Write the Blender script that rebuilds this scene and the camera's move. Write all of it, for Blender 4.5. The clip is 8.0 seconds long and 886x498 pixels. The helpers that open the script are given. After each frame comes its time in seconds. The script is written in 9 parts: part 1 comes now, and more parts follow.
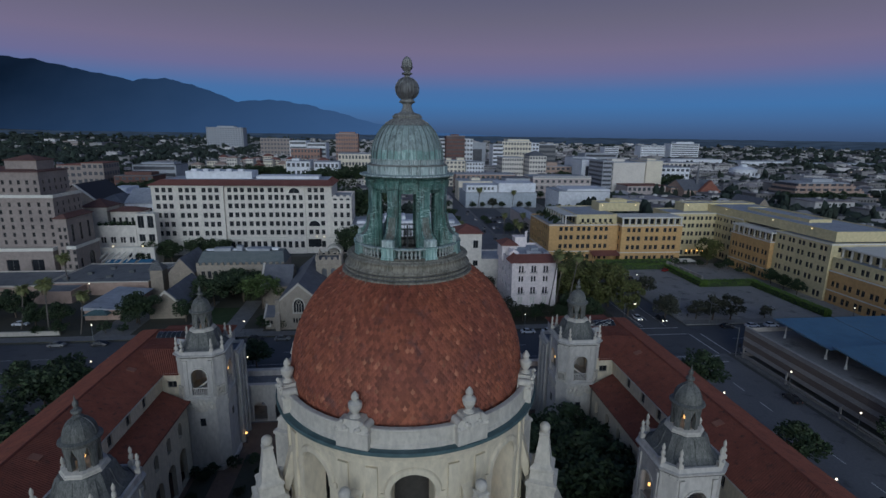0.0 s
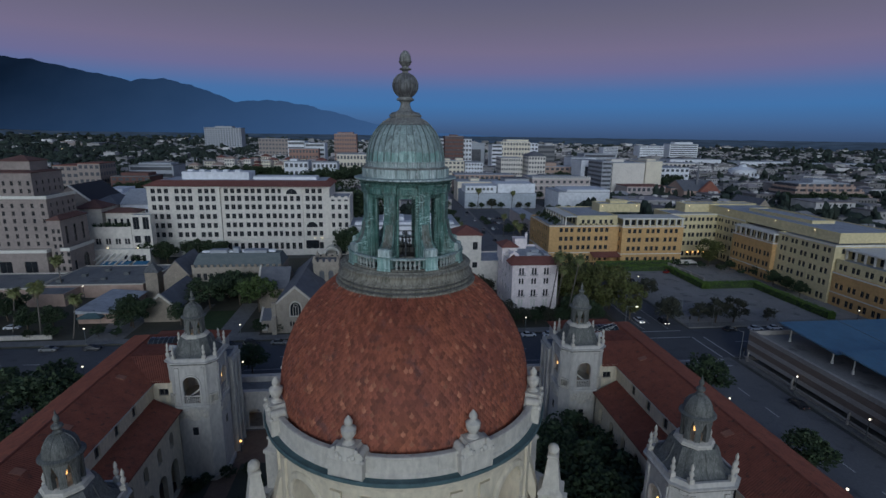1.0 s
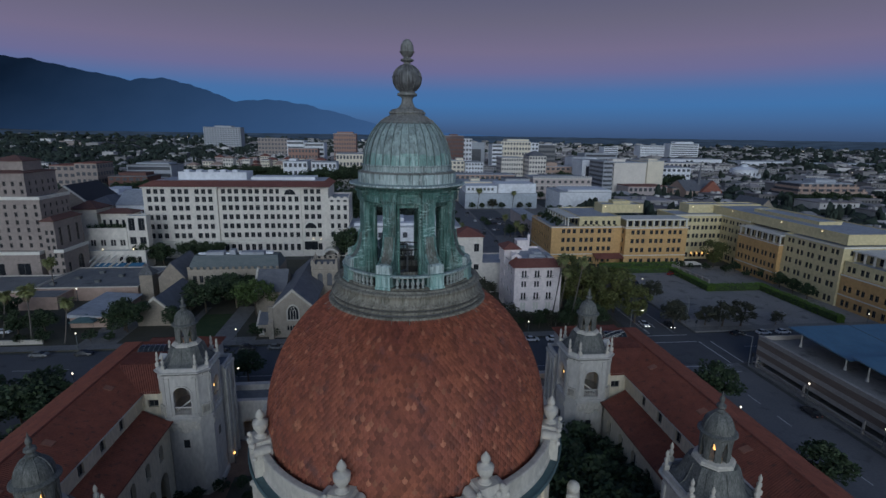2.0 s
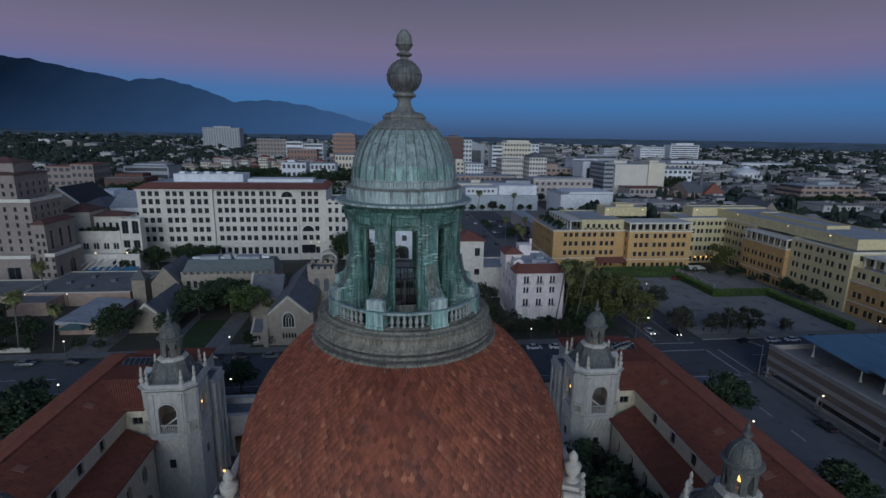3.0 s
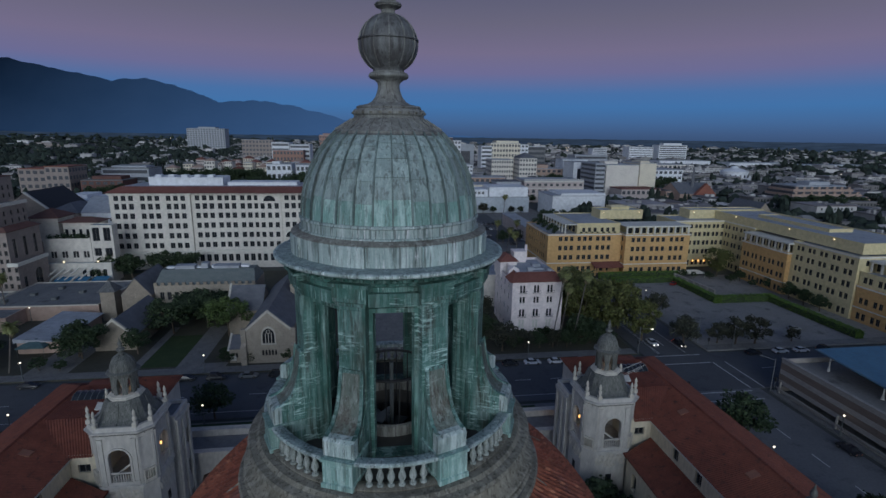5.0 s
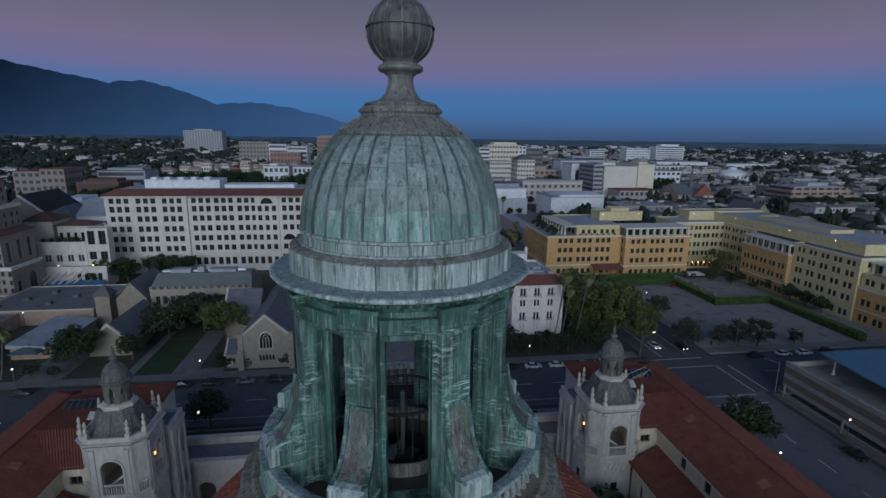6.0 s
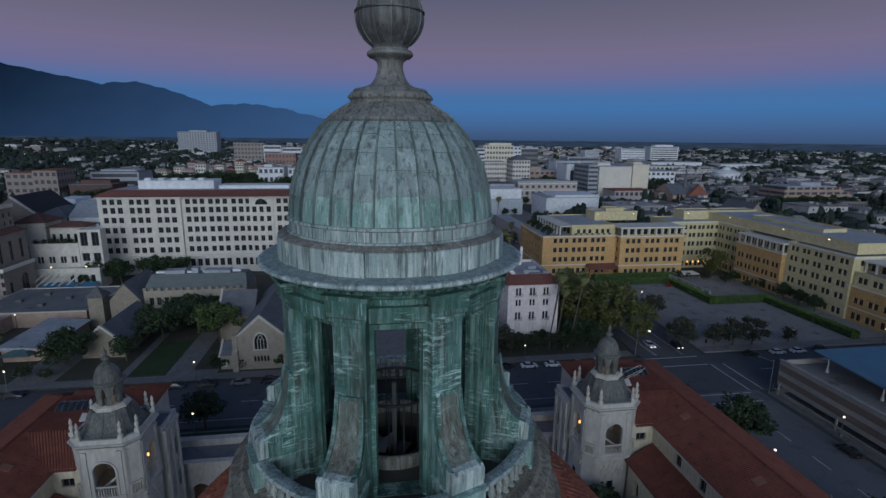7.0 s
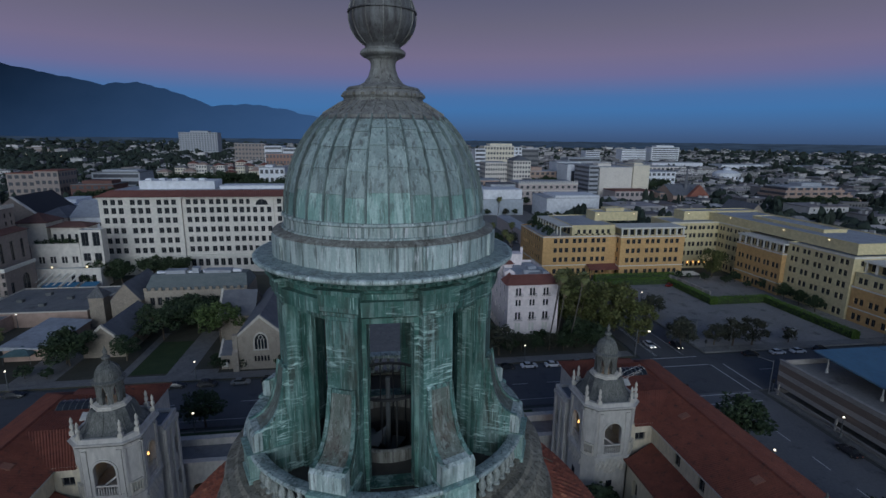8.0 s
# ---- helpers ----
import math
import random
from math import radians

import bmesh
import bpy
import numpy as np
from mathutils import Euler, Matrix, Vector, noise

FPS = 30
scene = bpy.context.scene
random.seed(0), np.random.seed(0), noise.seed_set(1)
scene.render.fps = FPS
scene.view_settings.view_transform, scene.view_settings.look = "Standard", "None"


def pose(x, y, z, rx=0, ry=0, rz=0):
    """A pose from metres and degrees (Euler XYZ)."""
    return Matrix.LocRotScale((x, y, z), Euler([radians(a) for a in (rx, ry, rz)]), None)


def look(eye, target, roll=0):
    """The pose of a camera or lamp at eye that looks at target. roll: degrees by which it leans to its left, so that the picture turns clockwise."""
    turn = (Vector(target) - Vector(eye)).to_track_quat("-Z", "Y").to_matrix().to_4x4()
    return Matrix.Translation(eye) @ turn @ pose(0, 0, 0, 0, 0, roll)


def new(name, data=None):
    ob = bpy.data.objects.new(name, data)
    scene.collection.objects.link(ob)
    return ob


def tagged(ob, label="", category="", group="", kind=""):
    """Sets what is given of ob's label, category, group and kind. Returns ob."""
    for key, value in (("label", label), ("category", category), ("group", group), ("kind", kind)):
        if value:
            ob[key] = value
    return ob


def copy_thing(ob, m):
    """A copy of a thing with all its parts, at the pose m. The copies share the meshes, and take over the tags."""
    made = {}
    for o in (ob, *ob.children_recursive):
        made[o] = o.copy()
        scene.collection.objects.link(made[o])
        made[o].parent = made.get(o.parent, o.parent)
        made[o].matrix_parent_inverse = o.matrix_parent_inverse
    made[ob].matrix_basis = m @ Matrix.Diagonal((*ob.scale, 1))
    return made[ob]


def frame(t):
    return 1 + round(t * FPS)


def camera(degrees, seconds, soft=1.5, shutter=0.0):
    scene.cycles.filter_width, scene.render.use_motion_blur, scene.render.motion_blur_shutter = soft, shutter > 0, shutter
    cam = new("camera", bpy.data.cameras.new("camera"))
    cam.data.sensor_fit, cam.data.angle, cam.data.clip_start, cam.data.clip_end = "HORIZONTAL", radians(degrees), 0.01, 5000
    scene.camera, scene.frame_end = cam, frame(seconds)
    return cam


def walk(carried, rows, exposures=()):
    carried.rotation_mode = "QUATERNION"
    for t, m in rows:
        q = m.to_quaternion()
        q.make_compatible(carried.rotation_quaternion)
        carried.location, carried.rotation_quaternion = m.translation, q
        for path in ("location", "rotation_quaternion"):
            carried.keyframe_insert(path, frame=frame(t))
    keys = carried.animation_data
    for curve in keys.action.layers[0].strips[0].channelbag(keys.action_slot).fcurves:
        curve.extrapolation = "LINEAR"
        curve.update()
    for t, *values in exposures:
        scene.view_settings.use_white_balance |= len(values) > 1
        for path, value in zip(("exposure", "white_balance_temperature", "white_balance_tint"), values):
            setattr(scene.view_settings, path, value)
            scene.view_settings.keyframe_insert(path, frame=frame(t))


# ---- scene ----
cam = camera(83.0, 8.0)
PATH = [
    (0, (-1.204, -33.598, 58.055), (-0.993, -31.66, 57.609), 0.8),
    (0.5, (-1.108, -32.443, 58.065), (-0.895, -30.505, 57.618), 0.8),
    (1, (-1.09, -31.158, 58.057), (-0.874, -29.22, 57.612), 0.8),
    (1.5, (-1.102, -29.452, 57.999), (-0.885, -27.515, 57.552), 0.8),
    (3, (-0.789, -23.246, 58.384), (-0.57, -21.309, 57.941), 0.9),
    (3.5, (-0.561, -20.746, 58.492), (-0.337, -18.809, 58.05), 0.9),
    (4, (-0.45, -18.279, 58.524), (-0.22, -16.343, 58.08), 0.9),
    (4.5, (-0.311, -15.731, 58.577), (-0.06, -13.796, 58.134), 0.9),
    (6, (-0.676, -12.145, 58.554), (-0.404, -10.212, 58.119), 0.7),
    (6.5, (-0.726, -12.023, 58.414), (-0.445, -10.09, 57.983), 0.7),
    (7, (-0.55, -12.065, 58.235), (-0.261, -10.134, 57.804), 0.6),
    (7.5, (-0.428, -12.273, 58.153), (-0.132, -10.342, 57.725), 0.6),
    (8, (-0.376, -12.294, 58.174), (-0.09, -10.362, 57.745), 0.6),
]
walk(cam, [(t, look(eye, aim, roll)) for t, eye, aim, roll in PATH])

# ---------- sky and light: a clear dusk, the sun already down in the west behind the camera ----------
world = bpy.data.worlds.new("dusk_sky")
scene.world = world
world.use_nodes = True
wn, wl = world.node_tree.nodes, world.node_tree.links
background = wn["Background"]
coord = wn.new("ShaderNodeTexCoord")
split = wn.new("ShaderNodeSeparateXYZ")
wl.new(coord.outputs["Generated"], split.inputs[0])


def sky_ramp(stops):
    remap = wn.new("ShaderNodeMapRange")
    remap.inputs["From Min"].default_value, remap.inputs["From Max"].default_value = -0.1, 0.9
    wl.new(split.outputs["Z"], remap.inputs["Value"])
    ramp = wn.new("ShaderNodeValToRGB")
    ramp.color_ramp.interpolation = "B_SPLINE" if len(stops) > 12 else "LINEAR"
    wl.new(remap.outputs[0], ramp.inputs[0])
    while len(ramp.color_ramp.elements) < len(stops):
        ramp.color_ramp.elements.new(0.5)
    for element, (height, colour) in zip(ramp.color_ramp.elements, stops):
        element.position = height + 0.1
        element.color = (*colour, 1)
    return ramp


# the east: the earth's blue shadow under a pink belt; the west: the last glow
east = sky_ramp([(-0.10, (0.010, 0.017, 0.032)), (-0.012, (0.040, 0.076, 0.160)), (0.008, (0.054, 0.108, 0.235)), (0.028, (0.060, 0.145, 0.325)), (0.055, (0.058, 0.180, 0.420)), (0.078, (0.070, 0.175, 0.405)),
                 (0.115, (0.160, 0.160, 0.320)), (0.15, (0.185, 0.162, 0.275)), (0.20, (0.150, 0.143, 0.220)), (0.30, (0.078, 0.094, 0.168)), (0.55, (0.040, 0.066, 0.145)), (0.9, (0.032, 0.058, 0.140))])
west = sky_ramp([(-0.10, (0.03, 0.03, 0.04)), (-0.01, (0.25, 0.26, 0.27)), (0.03, (0.60, 0.64, 0.67)), (0.10, (0.62, 0.69, 0.78)), (0.22, (0.44, 0.52, 0.64)),
                 (0.40, (0.17, 0.27, 0.45)), (0.62, (0.065, 0.12, 0.26)), (0.9, (0.034, 0.066, 0.155))])
side = wn.new("ShaderNodeMapRange")
side.interpolation_type = "SMOOTHSTEP"
side.inputs["From Min"].default_value, side.inputs["From Max"].default_value = 0.45, -0.85
wl.new(split.outputs["Y"], side.inputs["Value"])
blend = wn.new("ShaderNodeMix")
blend.data_type = "RGBA"
wl.new(side.outputs[0], blend.inputs["Factor"])
wl.new(east.outputs["Color"], blend.inputs[6])
wl.new(west.outputs["Color"], blend.inputs[7])
wl.new(blend.outputs[2], background.inputs["Color"])
background.inputs["Strength"].default_value = 0.92

glow = bpy.data.lights.new("afterglow", "SUN")
glow.energy, glow.angle, glow.color = 1.26, radians(40), (0.80, 0.90, 1.0)
glow_ob = new("afterglow", glow)
glow_ob.matrix_world = look((0, 0, 0), (0.12, 1.0, -0.26))

# ---------- materials ----------


def make(name, c1, c2, scale=0.6, rough=0.85, metal=0.0, fine=9.0, bump=0.25, depth=0.02, vary=0.0, island=0.0, stretch=(1, 1, 1),
         local=False, c3=None, contrast=0.5, spec=0.4, spark=None):
    """Two-scale noise between c1 and c2 with patches of c3, grain, bump, and a shift of value from piece to piece."""
    m = bpy.data.materials.new(name)
    m.use_nodes = True
    n, l = m.node_tree.nodes, m.node_tree.links
    p = n["Principled BSDF"]
    p.inputs["Metallic"].default_value = metal
    p.inputs["Specular IOR Level"].default_value = spec
    if local:
        src = n.new("ShaderNodeTexCoord").outputs["Object"]
    else:
        src = n.new("ShaderNodeNewGeometry").outputs["Position"]
    mp = n.new("ShaderNodeMapping")
    mp.inputs["Scale"].default_value = stretch
    l.new(src, mp.inputs[0])

    def cloud(size, detail):
        t = n.new("ShaderNodeTexNoise")
        t.inputs["Scale"].default_value, t.inputs["Detail"].default_value, t.inputs["Roughness"].default_value = size, detail, 0.6
        l.new(mp.outputs[0], t.inputs["Vector"])
        return t.outputs["Fac"]

    def spread(fac, lo, hi):
        r = n.new("ShaderNodeMapRange")
        r.inputs["From Min"].default_value, r.inputs["From Max"].default_value = lo, hi
        l.new(fac, r.inputs["Value"])
        return r.outputs[0]

    def mixed(fac, a, b, how="MIX"):
        x = n.new("ShaderNodeMix")
        x.data_type, x.blend_type = "RGBA", how
        for sock, v in ((x.inputs["Factor"], fac), (x.inputs[6], a), (x.inputs[7], b)):
            if hasattr(v, "links"):
                l.new(v, sock)
            elif isinstance(v, tuple):
                sock.default_value = (*v, 1)
            else:
                sock.default_value = v
        return x.outputs[2]

    big, grain = cloud(scale, 4), cloud(fine, 3)
    half = 0.5 - contrast * 0.4
    colour = mixed(spread(big, half, 1 - half), c1, c2)
    if c3:
        colour = mixed(spread(cloud(scale * 2.3, 5), 0.56, 0.72), colour, c3)
    value = n.new("ShaderNodeHueSaturation")
    l.new(colour, value.inputs["Color"])
    g = n.new("ShaderNodeMapRange")
    g.inputs["From Min"].default_value, g.inputs["From Max"].default_value = 0.3, 0.7
    g.inputs["To Min"].default_value, g.inputs["To Max"].default_value = 0.86, 1.14
    l.new(grain, g.inputs["Value"])
    out = g.outputs[0]
    if vary or island:
        if vary:
            r = n.new("ShaderNodeObjectInfo").outputs["Random"]
        else:
            r = n.new("ShaderNodeNewGeometry").outputs["Random Per Island"]
        k = vary or island
        s = n.new("ShaderNodeMapRange")
        s.inputs["To Min"].default_value, s.inputs["To Max"].default_value = 1 - k, 1 + k
        l.new(r, s.inputs["Value"])
        x = n.new("ShaderNodeMath")
        x.operation = "MULTIPLY"
        l.new(s.outputs[0], x.inputs[0])
        l.new(out, x.inputs[1])
        out = x.outputs[0]
        if spark:
            chosen = n.new("ShaderNodeMath")
            chosen.operation = "GREATER_THAN"
            chosen.inputs[1].default_value = 0.955
            spread_again = n.new("ShaderNodeMath")
            spread_again.operation = "FRACT"
            wider = n.new("ShaderNodeMath")
            wider.operation = "MULTIPLY"
            wider.inputs[1].default_value = 37.7
            l.new(r, wider.inputs[0])
            l.new(wider.outputs[0], spread_again.inputs[0])
            l.new(spread_again.outputs[0], chosen.inputs[0])
            l.new(mixed(chosen.outputs[0], colour, spark), value.inputs["Color"])
    l.new(out, value.inputs["Value"])
    l.new(value.outputs[0], p.inputs["Base Color"])
    rr = n.new("ShaderNodeMapRange")
    rr.inputs["To Min"].default_value, rr.inputs["To Max"].default_value = max(0.03, rough - 0.1), min(1, rough + 0.1)
    l.new(grain, rr.inputs["Value"])
    l.new(rr.outputs[0], p.inputs["Roughness"])
    if bump:
        b = n.new("ShaderNodeBump")
        b.inputs["Strength"].default_value, b.inputs["Distance"].default_value = bump, depth
        l.new(grain, b.inputs["Height"])
        l.new(b.outputs[0], p.inputs["Normal"])
    return m


def patina(name, dark, mid, pale, brown, washes=0.5, drips=0.5, scratches=0.0, stains=0.5, rough=0.6, vary=0.15, reach=1.0):
    """Weathered copper or stone: blotches, brown stains, upright washes and runs, and level scratches."""
    m = bpy.data.materials.new(name)
    m.use_nodes = True
    n, l = m.node_tree.nodes, m.node_tree.links
    p = n["Principled BSDF"]
    p.inputs["Specular IOR Level"].default_value = 0.35
    where = n.new("ShaderNodeNewGeometry").outputs["Position"]

    def cloud(stretch, detail=5, shift=0.0, bend=0.0):
        mp = n.new("ShaderNodeMapping")
        mp.inputs["Scale"].default_value = tuple(v / reach for v in stretch)
        mp.inputs["Location"].default_value = (shift, shift * 0.7, shift * 1.3)
        l.new(where, mp.inputs[0])
        t = n.new("ShaderNodeTexNoise")
        t.inputs["Scale"].default_value, t.inputs["Detail"].default_value, t.inputs["Roughness"].default_value = 1.0, detail, 0.62
        t.inputs["Distortion"].default_value = bend
        l.new(mp.outputs[0], t.inputs["Vector"])
        return t.outputs["Fac"]

    def spread(fac, lo, hi, top=1.0):
        r = n.new("ShaderNodeMapRange")
        r.inputs["From Min"].default_value, r.inputs["From Max"].default_value, r.inputs["To Max"].default_value = lo, hi, top
        l.new(fac, r.inputs["Value"])
        return r.outputs[0]

    def times(a, b):
        x = n.new("ShaderNodeMath")
        x.operation = "MULTIPLY"
        l.new(a, x.inputs[0])
        l.new(b, x.inputs[1])
        return x.outputs[0]

    def mixed(fac, a, b):
        x = n.new("ShaderNodeMix")
        x.data_type = "RGBA"
        l.new(fac, x.inputs["Factor"])
        for sock, v in ((x.inputs[6], a), (x.inputs[7], b)):
            if isinstance(v, tuple):
                sock.default_value = (*v, 1)
            else:
                l.new(v, sock)
        return x.outputs[2]

    colour = mixed(spread(cloud((1.5, 1.5, 1.1)), 0.36, 0.64), dark, mid)
    colour = mixed(spread(cloud((2.6, 2.6, 0.7), 6, 7.0), 0.50, 0.64, stains), colour, brown)
    colour = mixed(spread(cloud((7, 7, 0.55), 5, 3.0), 0.49, 0.62, washes), colour, pale)
    colour = mixed(spread(cloud((13, 13, 0.8), 4, 17.0), 0.55, 0.61, stains), colour, tuple(0.6 * v for v in brown))
    if drips:
        runs = times(spread(cloud((24, 24, 1.3), 3, 11.0), 0.58, 0.66, drips), spread(cloud((1.3, 1.3, 1.6), 3, 5.0), 0.46, 0.60))
        colour = mixed(runs, colour, tuple(min(0.85, 1.35 * v) for v in pale))
    if scratches:
        lines = times(spread(cloud((2.2, 2.2, 17), 6, 21.0, 0.7), 0.525, 0.62, scratches), spread(cloud((1.1, 1.1, 0.8), 3, 2.0), 0.48, 0.62))
        colour = mixed(lines, colour, tuple(min(0.85, 1.15 * v) for v in pale))
    grain = cloud((30, 30, 30), 3, 1.0)
    value = n.new("ShaderNodeHueSaturation")
    l.new(colour, value.inputs["Color"])
    g = spread(grain, 0.3, 0.7, 1.0)
    shade = n.new("ShaderNodeMapRange")
    shade.inputs["To Min"].default_value, shade.inputs["To Max"].default_value = 0.86, 1.14
    l.new(g, shade.inputs["Value"])
    each = n.new("ShaderNodeMapRange")
    each.inputs["To Min"].default_value, each.inputs["To Max"].default_value = 1 - vary, 1 + vary
    l.new(n.new("ShaderNodeObjectInfo").outputs["Random"], each.inputs["Value"])
    l.new(times(shade.outputs[0], each.outputs[0]), value.inputs["Value"])
    l.new(value.outputs[0], p.inputs["Base Color"])
    rr = n.new("ShaderNodeMapRange")
    rr.inputs["To Min"].default_value, rr.inputs["To Max"].default_value = rough - 0.12, rough + 0.15
    l.new(cloud((4, 4, 2), 4, 9.0), rr.inputs["Value"])
    l.new(rr.outputs[0], p.inputs["Roughness"])
    b = n.new("ShaderNodeBump")
    b.inputs["Strength"].default_value, b.inputs["Distance"].default_value = 0.4, 0.02
    l.new(cloud((6, 6, 6), 6, 4.0), b.inputs["Height"])
    l.new(b.outputs[0], p.inputs["Normal"])
    return m


def shining(name, colour, strength):
    m = bpy.data.materials.new(name)
    m.use_nodes = True
    p = m.node_tree.nodes["Principled BSDF"]
    p.inputs["Base Color"].default_value = (*colour, 1)
    p.inputs["Emission Color"].default_value = (*colour, 1)
    p.inputs["Emission Strength"].default_value = strength
    return m


CREAM = make("cream_terracotta", (0.66, 0.585, 0.44), (0.60, 0.53, 0.40), 0.4, 0.8, fine=2.5, contrast=0.4, c3=(0.54, 0.48, 0.375), stretch=(1, 1, 0.35), bump=0.12)
CREAM_DIRTY = make("weathered_cast_stone", (0.57, 0.53, 0.455), (0.51, 0.475, 0.41), 0.7, 0.85, fine=3.5, c3=(0.44, 0.41, 0.35), contrast=0.35, stretch=(1, 1, 0.5), bump=0.15)
TOWER_WHITE = make("tower_stucco", (0.55, 0.525, 0.48), (0.485, 0.46, 0.42), 0.3, 0.85, fine=2, c3=(0.41, 0.39, 0.36), stretch=(1, 1, 0.4), bump=0.1)
COPPER = patina("copper_patina", (0.245, 0.318, 0.305), (0.300, 0.380, 0.365), (0.44, 0.525, 0.505), (0.140, 0.156, 0.146), 0.55, 0.5, 0.0, 0.58, 0.6, 0.20)
COPPER_RUN = patina("green_run_copper", (0.185, 0.325, 0.288), (0.260, 0.405, 0.365), (0.47, 0.60, 0.565), (0.130, 0.170, 0.158), 0.7, 0.6, 0.0, 0.5, 0.6, 0.20)
COPPER_GREEN = patina("green_copper", (0.028, 0.094, 0.075), (0.080, 0.185, 0.155), (0.40, 0.54, 0.50), (0.044, 0.048, 0.038), 0.24, 0.5, 0.7, 0.52, 0.5, 0.16)
COPPER_PALE = patina("pale_copper", (0.325, 0.420, 0.400), (0.440, 0.530, 0.505), (0.68, 0.75, 0.72), (0.115, 0.145, 0.133), 0.65, 0.9, 0.0, 0.7, 0.6, 0.16)
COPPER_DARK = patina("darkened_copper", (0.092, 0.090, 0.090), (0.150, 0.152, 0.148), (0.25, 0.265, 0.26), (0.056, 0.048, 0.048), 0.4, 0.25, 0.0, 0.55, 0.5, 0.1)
COPPER_CAP = patina("brown_grey_copper", (0.175, 0.172, 0.158), (0.255, 0.255, 0.235), (0.38, 0.39, 0.36), (0.085, 0.072, 0.066), 0.45, 0.3, 0.0, 0.6, 0.55, 0.08)
COPPER_RIB = patina("seam_copper", (0.100, 0.135, 0.128), (0.150, 0.200, 0.190), (0.30, 0.37, 0.35), (0.075, 0.082, 0.078), 0.5, 0.3, 0.0, 0.5, 0.55, 0.15)
LEDGE = patina("weathered_ledge", (0.170, 0.157, 0.124), (0.255, 0.235, 0.186), (0.43, 0.41, 0.345), (0.080, 0.074, 0.058), 0.38, 0.25, 0.0, 0.6, 0.85, 0.08, 1.3)
BALUSTER = patina("stained_baluster", (0.26, 0.29, 0.27), (0.36, 0.39, 0.36), (0.52, 0.55, 0.51), (0.12, 0.13, 0.115), 0.5, 0.4, 0.0, 0.6, 0.8, 0.15, 0.5)
GUTTER = make("gutter_copper", (0.055, 0.10, 0.105), (0.095, 0.155, 0.16), 1.2, 0.6, fine=8)
LEAD = patina("grey_lead_roof", (0.105, 0.110, 0.100), (0.160, 0.162, 0.148), (0.28, 0.28, 0.255), (0.055, 0.060, 0.055), 0.4, 0.4, 0.0, 0.6, 0.65, 0.1)
TILE = make("terracotta_scale", (0.196, 0.058, 0.039), (0.328, 0.104, 0.052), 0.42, 0.7, fine=10, c3=(0.158, 0.066, 0.053), contrast=0.8, island=0.34, spark=(0.385, 0.146, 0.080), bump=0.3)
TILE_PIECE = make("terracotta_scale_piece", (0.196, 0.058, 0.039), (0.328, 0.104, 0.052), 0.42, 0.7, fine=10, c3=(0.158, 0.066, 0.053), contrast=0.8, vary=0.34, spark=(0.385, 0.146, 0.080), bump=0.3)
TILE_BED = make("tile_bed", (0.10, 0.04, 0.03), (0.14, 0.06, 0.04), 2, 0.9)
BROWN_TILE = make("dark_brown_tile", (0.125, 0.062, 0.052), (0.165, 0.085, 0.070), 0.2, 0.85, fine=1.5)
BARREL = make("barrel_tile", (0.150, 0.042, 0.029), (0.265, 0.088, 0.055), 0.55, 0.85, fine=3.4, c3=(0.080, 0.036, 0.031), contrast=0.9)
RED_ROOF = make("red_tile_far", (0.185, 0.070, 0.055), (0.235, 0.095, 0.075), 0.2, 0.85, fine=1.5)
WHITE_WALL = make("white_stucco", (0.70, 0.655, 0.585), (0.635, 0.59, 0.53), 0.10, 0.85, fine=0.8, contrast=0.35)
PINK_WALL = make("pale_pink_stucco", (0.86, 0.775, 0.755), (0.77, 0.685, 0.67), 0.15, 0.85, fine=1.2)
PALE_CREAM = make("pale_cream_stucco", (0.76, 0.69, 0.55), (0.66, 0.595, 0.48), 0.12, 0.85, fine=1.0)
TAN_WALL = make("tan_stucco", (0.33, 0.275, 0.245), (0.27, 0.225, 0.205), 0.12, 0.85, fine=1.0)
YELLOW_WALL = make("pale_yellow_stucco", (0.66, 0.56, 0.33), (0.57, 0.49, 0.29), 0.12, 0.85, fine=1.0)
OCHRE_WALL = make("ochre_stucco", (0.62, 0.385, 0.165), (0.52, 0.32, 0.14), 0.12, 0.85, fine=1.0)
TRIM_WHITE = make("white_trim", (0.72, 0.69, 0.62), (0.62, 0.60, 0.54), 0.3, 0.8, fine=2)
FLAT_ROOF = make("pale_membrane_roof", (0.42, 0.44, 0.47), (0.34, 0.36, 0.39), 0.12, 0.85, fine=0.8, c3=(0.27, 0.28, 0.30))
DARK_ROOF = make("grey_gravel_roof", (0.16, 0.165, 0.17), (0.22, 0.22, 0.22), 0.15, 0.9, fine=1.0, c3=(0.12, 0.12, 0.12))
SLATE = make("slate_roof", (0.115, 0.12, 0.135), (0.17, 0.175, 0.19), 0.4, 0.7, fine=3.0, stretch=(1, 1, 2))
STONE = make("church_stone", (0.33, 0.28, 0.22), (0.25, 0.21, 0.17), 0.8, 0.9, fine=3.0, c3=(0.40, 0.34, 0.27))
HATCH = make("pale_terracotta_hatch", (0.34, 0.15, 0.095), (0.27, 0.12, 0.08), 0.8, 0.85, fine=6)
STONE_PALE = make("pale_church_stone", (0.41, 0.355, 0.285), (0.32, 0.275, 0.225), 0.8, 0.9, fine=3.0, c3=(0.25, 0.215, 0.18))
SLATE_GREEN = make("green_grey_slate", (0.125, 0.150, 0.145), (0.175, 0.195, 0.190), 0.4, 0.7, fine=3.0, stretch=(1, 1, 2))
